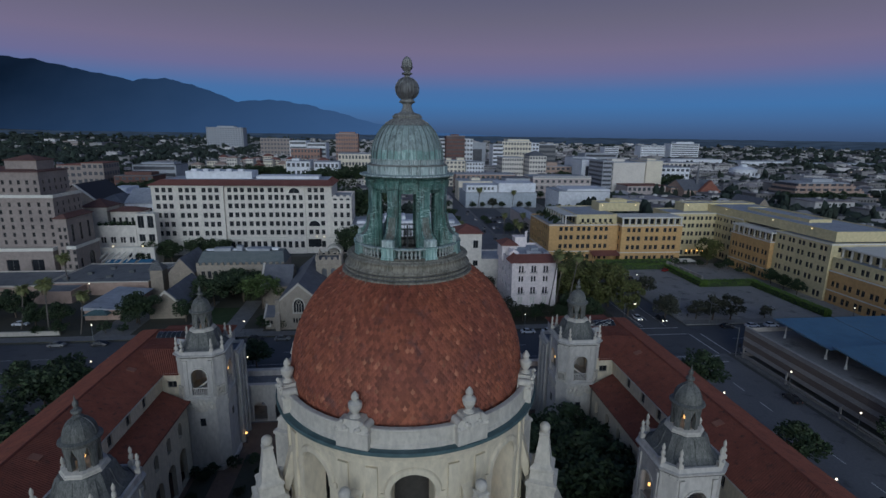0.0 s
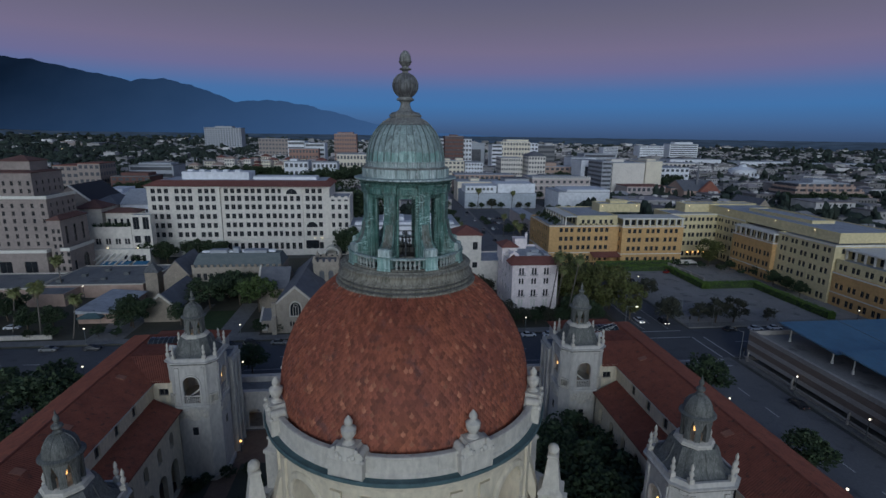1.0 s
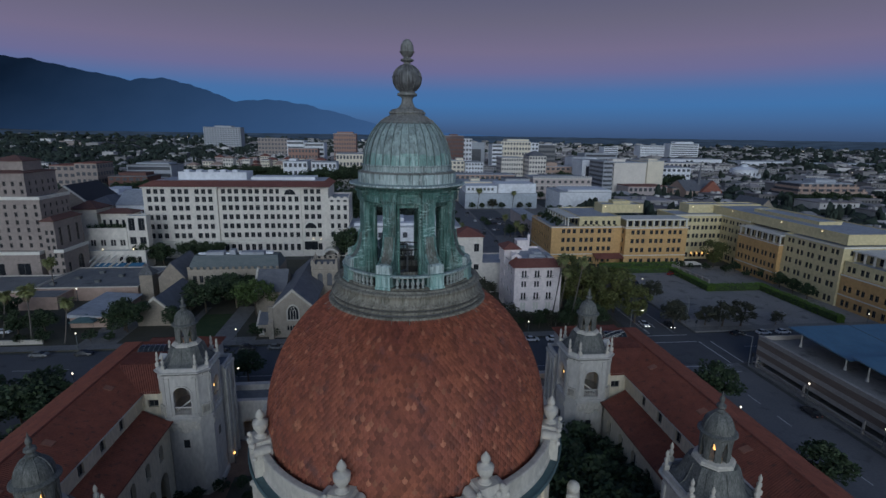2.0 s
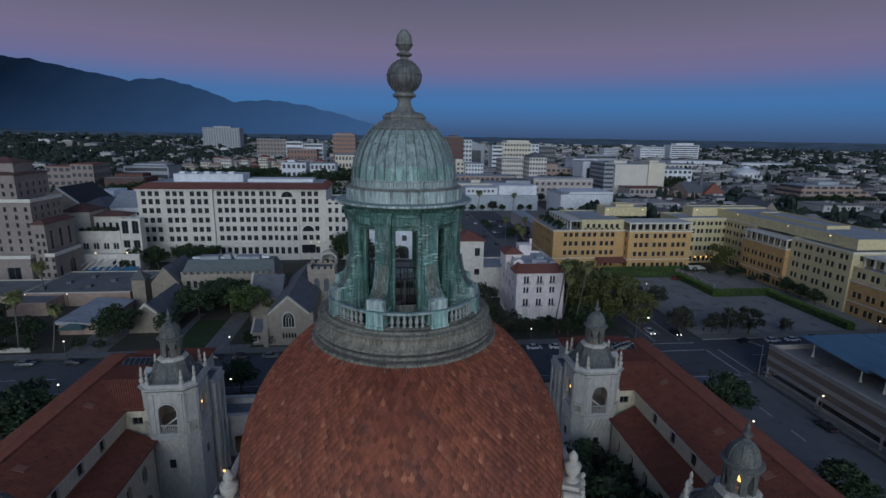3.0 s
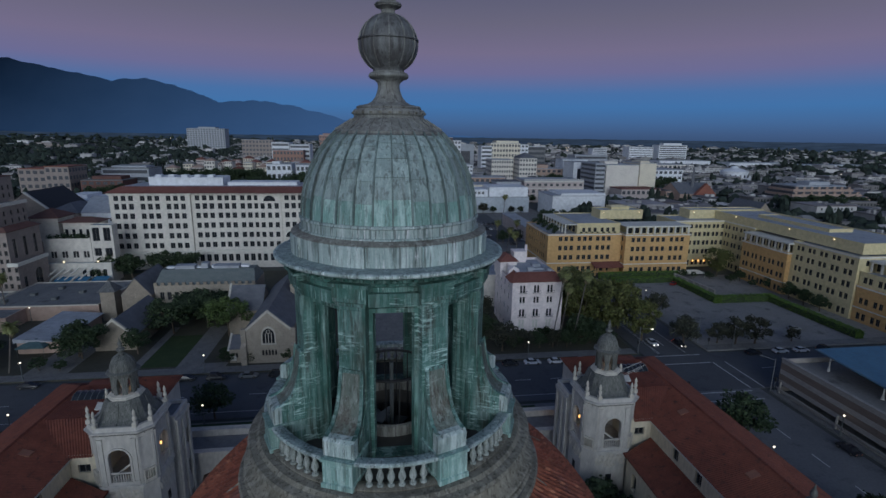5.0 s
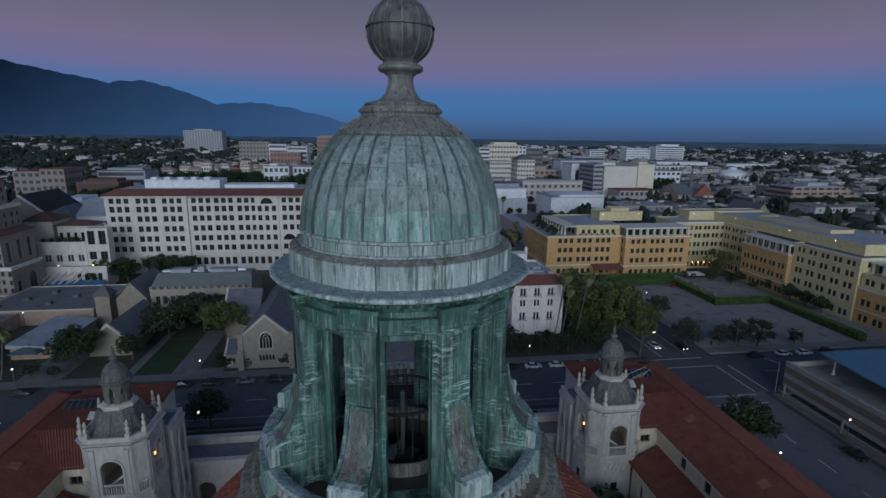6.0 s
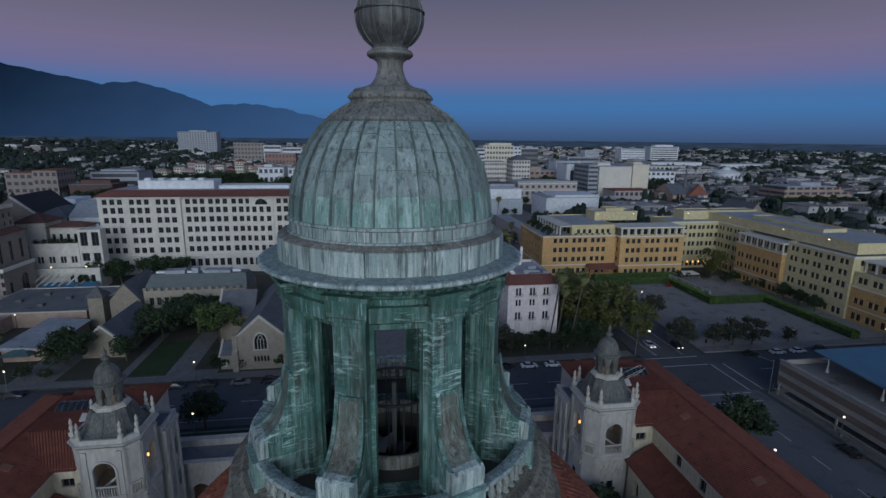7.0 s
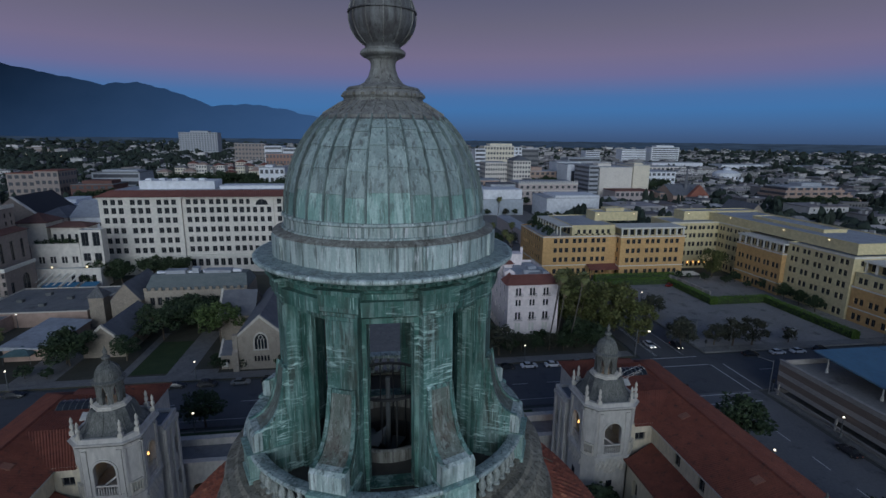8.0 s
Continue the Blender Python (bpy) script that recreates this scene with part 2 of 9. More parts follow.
GLASS = make("dark_window_glass", (0.015, 0.018, 0.022), (0.03, 0.034, 0.04), 0.5, 0.12, fine=2, bump=0, spec=0.5)
TOWN_GLASS = make("town_window", (0.045, 0.050, 0.062), (0.078, 0.085, 0.098), 0.2, 0.3, fine=1, bump=0, spec=0.5)
BLUE_GREY = make("blue_grey_render", (0.46, 0.50, 0.54), (0.41, 0.45, 0.49), 0.05, 0.85, fine=0.5, contrast=0.3)
SASH = make("window_sash", (0.15, 0.145, 0.135), (0.11, 0.107, 0.10), 1, 0.6, fine=3)
STREET = make("worn_street_asphalt", (0.135, 0.138, 0.146), (0.170, 0.171, 0.176), 0.1, 0.85, fine=2, c3=(0.085, 0.087, 0.092))
COPPER_PIER = patina("streaked_copper", (0.040, 0.112, 0.092), (0.115, 0.235, 0.205), (0.44, 0.60, 0.56), (0.066, 0.062, 0.048), 0.34, 0.45, 0.95, 0.62, 0.5, 0.20)
COPPER_SCROLL = patina("brown_washed_copper", (0.090, 0.120, 0.102), (0.155, 0.180, 0.152), (0.36, 0.41, 0.37), (0.115, 0.098, 0.078), 0.4, 0.4, 0.3, 0.8, 0.6, 0.12)
COPPER_BROWN = patina("brown_stained_copper", (0.160, 0.158, 0.136), (0.230, 0.225, 0.195), (0.38, 0.39, 0.35), (0.095, 0.080, 0.066), 0.5, 0.4, 0.0, 0.6, 0.65, 0.1)
# the darkness of unlit interiors, put into the stone's colour
SHADE_STONE = make("stone_with_painted_shade", (0.085, 0.078, 0.068), (0.06, 0.056, 0.05), 0.8, 0.9, fine=4)
ASPHALT = make("asphalt", (0.084, 0.087, 0.095), (0.108, 0.110, 0.116), 0.12, 0.85, fine=3, c3=(0.064, 0.066, 0.072))
LOT = make("parking_asphalt", (0.235, 0.224, 0.213), (0.29, 0.275, 0.262), 0.08, 0.9, fine=1.5, c3=(0.10, 0.098, 0.096))
CONCRETE = make("pavement_concrete", (0.23, 0.22, 0.21), (0.17, 0.165, 0.16), 0.3, 0.9, fine=2, c3=(0.13, 0.13, 0.125))
PARK_CONC = make("parking_concrete", (0.38, 0.35, 0.32), (0.30, 0.275, 0.255), 0.25, 0.9, fine=1.5, stretch=(1, 1, 3))
SOLAR = make("blue_canopy", (0.050, 0.145, 0.235), (0.075, 0.19, 0.29), 0.25, 0.45, fine=1.2)
BRICK_PATH = make("brick_paving", (0.17, 0.11, 0.08), (0.22, 0.15, 0.11), 0.5, 0.9, fine=4)
GRASS = make("lawn", (0.030, 0.055, 0.018), (0.050, 0.075, 0.028), 0.25, 0.95, fine=3, bump=0.6, depth=0.05)
SOIL = make("planted_ground", (0.055, 0.055, 0.040), (0.085, 0.080, 0.060), 0.1, 0.95, fine=1.0)
GROUND = make("town_ground", (0.060, 0.066, 0.058), (0.105, 0.104, 0.100), 0.018, 0.95, fine=0.15, c3=(0.035, 0.048, 0.032), bump=0)
LINE = make("road_paint", (0.55, 0.55, 0.54), (0.42, 0.42, 0.41), 0.8, 0.8, fine=4)
LEAF = make("dark_leaf", (0.024, 0.044, 0.019), (0.042, 0.064, 0.026), 0.5, 0.7, fine=2, island=0.45, bump=0, local=True)
LEAF_DUSK = make("dusky_leaf", (0.036, 0.042, 0.026), (0.060, 0.060, 0.038), 0.5, 0.7, fine=2, island=0.45, bump=0, local=True)
LEAF_LIGHT = make("fresh_leaf", (0.054, 0.090, 0.022), (0.080, 0.116, 0.032), 0.5, 0.7, fine=2, island=0.40, bump=0, local=True)
LEAF_OLIVE = make("olive_leaf", (0.070, 0.088, 0.022), (0.118, 0.116, 0.036), 0.5, 0.7, fine=2, island=0.45, bump=0, local=True)
PALM_BARK = make("palm_bark", (0.155, 0.138, 0.12), (0.115, 0.10, 0.088), 2, 0.95, fine=8, stretch=(1, 1, 4))
FROND = make("palm_frond", (0.115, 0.135, 0.046), (0.20, 0.20, 0.080), 1, 0.6, fine=3, island=0.4, bump=0, local=True)
DEAD_FROND = make("dead_palm_frond", (0.135, 0.112, 0.066), (0.20, 0.165, 0.10), 1, 0.8, fine=3, island=0.35, bump=0, local=True)
BARK = make("bark", (0.085, 0.065, 0.048), (0.13, 0.10, 0.075), 2, 0.95, fine=8, stretch=(1, 1, 0.3), bump=0.6, depth=0.04)
HEDGE = make("hedge_leaf", (0.075, 0.138, 0.022), (0.115, 0.19, 0.036), 0.8, 0.8, fine=2, island=0.4, bump=0)
FAR_LEAF = make("far_leaf", (0.018, 0.030, 0.024), (0.034, 0.046, 0.034), 0.02, 0.9, fine=0.3, island=0.4, bump=0)
FAR_WALL = make("far_wall", (0.46, 0.445, 0.43), (0.30, 0.29, 0.285), 0.01, 0.9, fine=0.2, island=0.6, bump=0)
FAR_ROOF = make("far_roof", (0.20, 0.165, 0.155), (0.33, 0.33, 0.34), 0.02, 0.9, fine=0.2, island=0.5, bump=0)
BRICK_PALE = make("pale_red_brick", (0.36, 0.21, 0.165), (0.30, 0.175, 0.135), 0.2, 0.9, fine=1)
PINK_TOWN = make("pinkish_stucco", (0.54, 0.46, 0.43), (0.45, 0.385, 0.36), 0.15, 0.88, fine=1)
SLAT_BROWN = make("brown_slat_band", (0.215, 0.165, 0.14), (0.17, 0.13, 0.11), 0.4, 0.9, fine=2, stretch=(1, 0.2, 4))
METAL = make("painted_metal", (0.10, 0.11, 0.11), (0.14, 0.15, 0.15), 1, 0.5, fine=6)
POLE = make("galvanised_pole", (0.20, 0.205, 0.21), (0.155, 0.16, 0.165), 1, 0.5, fine=6)
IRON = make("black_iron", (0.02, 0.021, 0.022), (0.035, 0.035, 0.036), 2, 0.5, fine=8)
TYRE = make("tyre_rubber", (0.015, 0.015, 0.015), (0.022, 0.022, 0.022), 2, 0.9)
CAR_WHITE = make("white_car_paint", (0.62, 0.63, 0.65), (0.58, 0.59, 0.60), 1, 0.25, bump=0)
CAR_DARK = make("dark_car_paint", (0.022, 0.024, 0.030), (0.030, 0.032, 0.038), 1, 0.25, bump=0)
CAR_RED = make("red_car_paint", (0.30, 0.03, 0.025), (0.26, 0.028, 0.022), 1, 0.25, bump=0)
CAR_GREY = make("grey_car_paint", (0.18, 0.185, 0.19), (0.16, 0.165, 0.17), 1, 0.3, bump=0)
BRICK_RED = make("orange_brick", (0.30, 0.115, 0.080), (0.235, 0.092, 0.066), 0.2, 0.9, fine=1)
BROWN_CONC = make("brown_concrete", (0.44, 0.315, 0.255), (0.37, 0.265, 0.215), 0.1, 0.9, fine=0.6)
BLUE_WHITE = make("cool_white_paint", (0.76, 0.775, 0.80), (0.67, 0.685, 0.71), 0.05, 0.85, fine=0.5, contrast=0.3)
AWNING = make("blue_awning", (0.03, 0.16, 0.30), (0.05, 0.22, 0.36), 0.5, 0.7, fine=3)
HEAD = shining("headlight", (1.0, 0.93, 0.80), 2.6)
TAIL = shining("taillight", (1.0, 0.06, 0.03), 5)
GLOBE = shining("street_lamp_globe", (1.0, 0.88, 0.70), 1.7)
DIM = shining("small_wall_lamp", (1.0, 0.80, 0.50), 1.5)
WARM = shining("warm_lamp", (1.0, 0.52, 0.16), 2.2)
WINDOW_LIT = shining("lit_window", (1.0, 0.62, 0.28), 1.2)
TOWN_LIGHT = shining("town_light", (1.0, 0.80, 0.55), 2)

# ---------- building blocks ----------
TAU = 2 * math.pi


class Geo:
    """Collects faces for one mesh."""

    def __init__(self):
        self.v, self.f, self.k = [], [], []

    def poly(self, pts, k=0):
        b = len(self.v)
        self.v += [tuple(p) for p in pts]
        self.f.append(tuple(range(b, b + len(pts))))
        self.k.append(k)

    def add(self, verts, faces, k=0):
        b = len(self.v)
        self.v += [tuple(p) for p in verts]
        self.f += [tuple(b + i for i in q) for q in faces]
        self.k += [k] * len(faces)

    def box(self, x0, y0, z0, x1, y1, z1, k=0):
        self.add([(x0, y0, z0), (x1, y0, z0), (x1, y1, z0), (x0, y1, z0), (x0, y0, z1), (x1, y0, z1), (x1, y1, z1), (x0, y1, z1)],
                 [(3, 2, 1, 0), (4, 5, 6, 7), (0, 1, 5, 4), (1, 2, 6, 5), (2, 3, 7, 6), (3, 0, 4, 7)], k)

    def loft(self, rings, caps=True, k=0):
        """Rings of equal length, each a closed loop."""
        n = len(rings[0])
        faces = [(i * n + j, i * n + (j + 1) % n, (i + 1) * n + (j + 1) % n, (i + 1) * n + j) for i in range(len(rings) - 1) for j in range(n)]
        if caps:
            faces += [tuple(range(n - 1, -1, -1)), tuple(range((len(rings) - 1) * n, len(rings) * n))]
        self.add([p for r in rings for p in r], faces, k)

    def revolve(self, profile, n=48, cx=0.0, cy=0.0, a0=0.0, a1=TAU, k=0, turn=0.0):
        """A profile of (radius, height) turned round the upright axis through cx, cy."""
        full = abs(a1 - a0 - TAU) < 1e-6
        m = n if full else n + 1
        verts = [(cx + r * math.cos(a0 + turn + (a1 - a0) * i / n), cy + r * math.sin(a0 + turn + (a1 - a0) * i / n), z) for r, z in profile for i in range(m)]
        faces = [(i * m + j, i * m + (j + 1) % m, (i + 1) * m + (j + 1) % m, (i + 1) * m + j) for i in range(len(profile) - 1) for j in range(n)]
        self.add(verts, faces, k)

    def prism(self, outline, z0, z1, k=0):
        self.loft([[(x, y, z0) for x, y in outline], [(x, y, z1) for x, y in outline]], True, k)

    def tube(self, a, b, r0, r1, n=8, k=0):
        a, b = Vector(a), Vector(b)
        d = (b - a).normalized()
        u = d.orthogonal().normalized()
        w = d.cross(u)
        self.loft([[p + (u * math.cos(TAU * i / n) + w * math.sin(TAU * i / n)) * r for i in range(n)] for p, r in ((a, r0), (b, r1))], True, k)

    def mesh(self, name, mats, smooth=0):
        me = bpy.data.meshes.new(name)
        me.from_pydata(self.v, [], self.f)
        mats = mats if isinstance(mats, (list, tuple)) else [mats]
        for m in mats:
            me.materials.append(m)
        if len(mats) > 1:
            me.polygons.foreach_set("material_index", self.k)
        if smooth:
            me.polygons.foreach_set("use_smooth", [True] * len(me.polygons))
            me.set_sharp_from_angle(angle=radians(smooth))
        me.update()
        return me


def thing(name, x, y, z, label, category, group="", kind=""):
    ob = new(name)
    ob.location = (x, y, z)
    ob.empty_display_size = 0.5
    return tagged(ob, label, category, group, kind)


def part(name, geo, mats, parent=None, label="", smooth=0, local=False):
    """One mesh under a thing or a part; its geometry is in world metres, or local to its thing."""
    ob = new(name, geo.mesh(name, mats, smooth))
    if parent:
        ob.parent = parent
        if not local:
            ob.matrix_parent_inverse = Matrix.Translation(-parent.location)
    return tagged(ob, label)


def piece(name, mesh, parent, m, local=False):
    ob = new(name, mesh)
    ob.parent = parent
    ob.matrix_basis = m if local else Matrix.Translation(-parent.location) @ m
    return ob


def circle(r, n, turn=0.0, cx=0.0, cy=0.0):
    return [(cx + r * math.cos(turn + TAU * i / n), cy + r * math.sin(turn + TAU * i / n)) for i in range(n)]


def spin(a):
    return Matrix.Rotation(a, 4, "Z")


def pierced(g, place, u0, u1, z0, z1, openings, thick, step=0.4, back=True, ends=True):
    """A wall from u0 to u1 and z0 to z1 with arched or square openings (centre, half width, foot, spring, arched) that go through it.
    place(u, z, d) gives the point d behind the face."""
    cuts = {u0, u1}
    n = max(1, round((u1 - u0) / step))
    cuts |= {u0 + (u1 - u0) * i / n for i in range(n + 1)}
    for c, h, foot, spring, arched in openings:
        cuts = {u for u in cuts if not c - h - 0.02 < u < c + h + 0.02}
        cuts |= {c - h, c + h}
        if arched:
            cuts |= {c - h * math.cos(math.pi * i / 10) for i in range(11)}
    cuts = sorted(cuts)

    def top(o, u):
        c, h, foot, spring, arched = o
        return spring + (math.sqrt(max(0, h * h - (u - c) ** 2)) if arched else 0)

    def quad(a, b, c, d):
        g.poly([place(*a), place(*b), place(*c), place(*d)])

    def both(ua, ub, za0, zb0, za1, zb1):
        quad((ua, za0, 0), (ub, zb0, 0), (ub, zb1, 0), (ua, za1, 0))
        if back:
            quad((ub, zb0, thick), (ua, za0, thick), (ua, za1, thick), (ub, zb1, thick))

    for ua, ub in zip(cuts, cuts[1:]):
        inside = [o for o in openings if o[0] - o[1] - 1e-6 <= ua and ub <= o[0] + o[1] + 1e-6]
        low = [(z0, z0)]
        for o in sorted(inside, key=lambda o: o[2]):
            if o[2] > low[-1][0] + 1e-6:
                both(ua, ub, low[-1][0], low[-1][1], o[2], o[2])
                quad((ua, o[2], 0), (ub, o[2], 0), (ub, o[2], thick), (ua, o[2], thick))
            ta, tb = top(o, ua), top(o, ub)
            quad((ua, ta, thick), (ub, tb, thick), (ub, tb, 0), (ua, ta, 0))
            low.append((ta, tb))
        both(ua, ub, low[-1][0], low[-1][1], z1, z1)
    for c, h, foot, spring, arched in openings:
        quad((c - h, foot, 0), (c - h, foot, thick), (c - h, spring, thick), (c - h, spring, 0))
        quad((c + h, foot, thick), (c + h, foot, 0), (c + h, spring, 0), (c + h, spring, thick))
    if ends:
        quad((u0, z0, thick), (u0, z0, 0), (u0, z1, 0), (u0, z1, thick))
        quad((u1, z0, 0), (u1, z0, thick), (u1, z1, thick), (u1, z1, 0))
    quad((u0, z1, 0), (u1, z1, 0), (u1, z1, thick), (u0, z1, thick))


def side_of(x0, y0, x1, y1, side):
    """Origin, direction, inward direction and length of a building's side."""
    return {"west": ((x0, y0), (1, 0), (0, 1), x1 - x0), "east": ((x1, y1), (-1, 0), (0, -1), x1 - x0),
            "north": ((x0, y1), (0, -1), (1, 0), y1 - y0), "south": ((x1, y0), (0, 1), (-1, 0), y1 - y0)}[side]


def flat_place(origin, along, inward):
    def place(u, z, d):
        return (origin[0] + along[0] * u + inward[0] * d, origin[1] + along[1] * u + inward[1] * d, z)
    return place


WINDOWS = {}


def window_mesh(w, h, lit=False, arched=False, mullions=1):
    """A sash window in one piece: frame and glazing bar, with the glass set back."""
    key = (round(w, 2), round(h, 2), lit, arched, mullions)
    if key not in WINDOWS:
        t = min(0.10, w * 0.08)
        xs = [-w / 2, -w / 2 + t]
        for i in range(mullions):
            x = -w / 2 + w * (i + 1) / (mullions + 1)
            xs += [x - t / 2, x + t / 2]
        xs += [w / 2 - t, w / 2]
        zs = [0, t, h - t, h]
        g = Geo()
        nx = len(xs)
        g.v = [(x, -0.05, z) for z in zs for x in xs]
        for j in range(3):
            for i in range(nx - 1):
                q = (j * nx + i, j * nx + i + 1, (j + 1) * nx + i + 1, (j + 1) * nx + i)
                if j == 1 and i % 2 == 1:
                    b = len(g.v)
                    g.v += [(g.v[k][0], 0.02, g.v[k][2]) for k in q]
                    g.f.append((b, b + 1, b + 2, b + 3))
                    g.k.append(0)
                    for m in range(4):
                        g.f.append((q[m], q[(m + 1) % 4], b + (m + 1) % 4, b + m))
                        g.k.append(1)
                else:
                    g.f.append(q)
                    g.k.append(1)
        WINDOWS[key] = g.mesh("window", [WINDOW_LIT if lit else GLASS, SASH])
    return WINDOWS[key]


def wall_with_windows(parent, side, box, z0, z1, cols, rows, mat, thick=0.35, lit=0.0, seed=1, width=1.4, height=1.9, arched=(), name="wall", mullions=1):
    """One side of a building: a wall with a window in every column and row. cols: centres along the side; rows: sill heights, or (sill, height)."""
    origin, along, inward, length = side_of(*box, side)
    rnd = random.Random(seed)
    g = Geo()
    openings, panes = [], []
    for c in cols:
        for r in rows:
            sill, h = r if isinstance(r, tuple) else (r, height)
            openings.append((c, width / 2, sill, sill + h, False))
            panes.append((c, sill, width, h))
    for c, half, foot, spring in arched:
        openings.append((c, half, foot, spring, True))
        panes.append((c, foot, 2 * half, spring + half - foot))
    pierced(g, flat_place(origin, along, inward), 0, length, z0, z1, openings, thick, step=1e9, back=False, ends=False)
    wall = part(name, g, mat, parent)
    turn = Matrix(((along[0], inward[0], 0, 0), (along[1], inward[1], 0, 0), (0, 0, 1, 0), (0, 0, 0, 1)))
    for c, sill, w, h in panes:
        m = Matrix.Translation((origin[0] + along[0] * c + inward[0] * (thick - 0.06), origin[1] + along[1] * c + inward[1] * (thick - 0.06), sill)) @ turn
        piece("window", window_mesh(w, h, rnd.random() < lit, mullions=mullions), parent, m)
    return wall


def plain_walls(parent, box, z0, z1, sides, mat, thick=0.35):
    for s in sides:
        origin, along, inward, length = side_of(*box, s)
        g = Geo()
        pierced(g, flat_place(origin, along, inward), 0, length, z0, z1, [], thick, step=1e9, back=False, ends=False)
        part("wall", g, mat, parent)


def flat_roof(parent, box, z, mat=None, parapet=0.5, wall=None, t=0.3):
    x0, y0, x1, y1 = box
    g = Geo()
    g.box(x0 + t, y0 + t, z - 0.3, x1 - t, y1 - t, z)
    part("roof", g, mat or FLAT_ROOF, parent)
    if parapet and wall:
        g = Geo()
        top = z + parapet
        for a in ((x0 - 0.08, y0 - 0.08, x1 + 0.08, y0 + t), (x0 - 0.08, y1 - t, x1 + 0.08, y1 + 0.08), (x0 - 0.08, y0 + t, x0 + t, y1 - t), (x1 - t, y0 + t, x1 + 0.08, y1 - t)):
            g.box(a[0], a[1], z - 0.1, a[2], a[3], top)
        part("parapet", g, wall, parent)


def barrel_slope(g, a, b, c, d, pitch=0.32, rise=0.09):
    """Rows of barrel tile from the eave a-b up to the ridge d-c, one rounded row at each pitch, in one sheet."""
    a, b, c, d = (Vector(p) for p in (a, b, c, d))
    n = max(2, round((b - a).length / pitch))
    up = (b - a).cross(d - a).normalized()
    if up.z < 0:
        up = -up
    rows = []
    courses = 3
    for k in range(courses + 1):
        lo, hi = a.lerp(d, k / courses), b.lerp(c, k / courses)
        line = []
        for i in range(n):
            p, q = lo.lerp(hi, i / n), lo.lerp(hi, (i + 1) / n)
            lift = rise * (1 + 0.25 * math.sin(i * 12.9898 + k * 4.1))
            line += [p, p.lerp(q, 0.18) + up * lift * 0.7, p.lerp(q, 0.42) + up * lift, p.lerp(q, 0.66) + up * lift * 0.7, p.lerp(q, 0.82)]
        rows.append(line + [hi])
    m = len(rows[0])
    g.add([p for r in rows for p in r], [(k * m + j, k * m + j + 1, (k + 1) * m + j + 1, (k + 1) * m + j) for k in range(courses) for j in range(m - 1)])


def hip_roof(parent, box, z0, z1, mat, over=0.6, ridge=None, tiles=False, thick=0.25):
    """A hipped roof with its eaves; ridge: how far the hips run in from the ends of the longer side."""
    x0, y0, x1, y1 = box[0] - over, box[1] - over, box[2] + over, box[3] + over
    w, d = x1 - x0, y1 - y0
    inset = min(w, d) / 2 if ridge is None else ridge
    if w >= d:
        r0, r1 = (x0 + inset, (y0 + y1) / 2, z1), (x1 - inset, (y0 + y1) / 2, z1)
    else:
        r0, r1 = ((x0 + x1) / 2, y0 + inset, z1), ((x0 + x1) / 2, y1 - inset, z1)
    c = [(x0, y0, z0), (x1, y0, z0), (x1, y1, z0), (x0, y1, z0)]
    if w >= d:
        slopes = [(c[0], c[1], r1, r0), (c[1], c[2], r1, r1), (c[2], c[3], r0, r1), (c[3], c[0], r0, r0)]
    else:
        slopes = [(c[0], c[1], r0, r0), (c[1], c[2], r1, r0), (c[2], c[3], r1, r1), (c[3], c[0], r0, r1)]
    g = Geo()
    for s in slopes:
        if tiles:
            barrel_slope(g, *s)
        else:
            g.poly(s if s[2] != s[3] else s[:3])
    g.box(x0, y0, z0 - thick, x1, y1, z0 - 0.01)
    return part("roof", g, mat, parent)


def gable_roof(parent, box, z0, z1, along, mat, over=0.4, thick=0.2, tiles=False):
    x0, y0, x1, y1 = box
    g = Geo()
    if along == "y":
        xm = (x0 + x1) / 2
        y0, y1 = y0 - over, y1 + over
        drop = (z1 - z0) / (xm - x0) * over
        for xe in (x0 - over, x1 + over):
            e0, e1, r1, r0 = (xe, y0, z0 - drop), (xe, y1, z0 - drop), (xm, y1, z1), (xm, y0, z1)
            ring = lambda dz: [(p[0], p[1], p[2] + dz) for p in (e0, e1, r1, r0)]
            g.loft([ring(0), ring(thick)])
    else:
        ym = (y0 + y1) / 2
        x0, x1 = x0 - over, x1 + over
        drop = (z1 - z0) / (ym - y0) * over
        for ye in (y0 - over, y1 + over):
            e0, e1, r1, r0 = (x0, ye, z0 - drop), (x1, ye, z0 - drop), (x1, ym, z1), (x0, ym, z1)
            ring = lambda dz: [(p[0], p[1], p[2] + dz) for p in (e0, e1, r1, r0)]
            g.loft([ring(0), ring(thick)])
    return part("roof", g, mat, parent)


def gable_ends(parent, box, z0, z1, along, mat, thick=0.35):
    x0, y0, x1, y1 = box
    g = Geo()
    if along == "y":
        for ya, yb in ((y0, y0 + thick), (y1 - thick, y1)):
            g = Geo()
            g.loft([[(x0, y, z0), (x1, y, z0), ((x0 + x1) / 2, y, z1)] for y in (ya, yb)])
            part("gable", g, mat, parent)
    else:
        for xa, xb in ((x0, x0 + thick), (x1 - thick, x1)):
            g = Geo()
            g.loft([[(x, y0, z0), (x, y1, z0), (x, (y0 + y1) / 2, z1)] for x in (xa, xb)])
            part("gable", g, mat, parent)


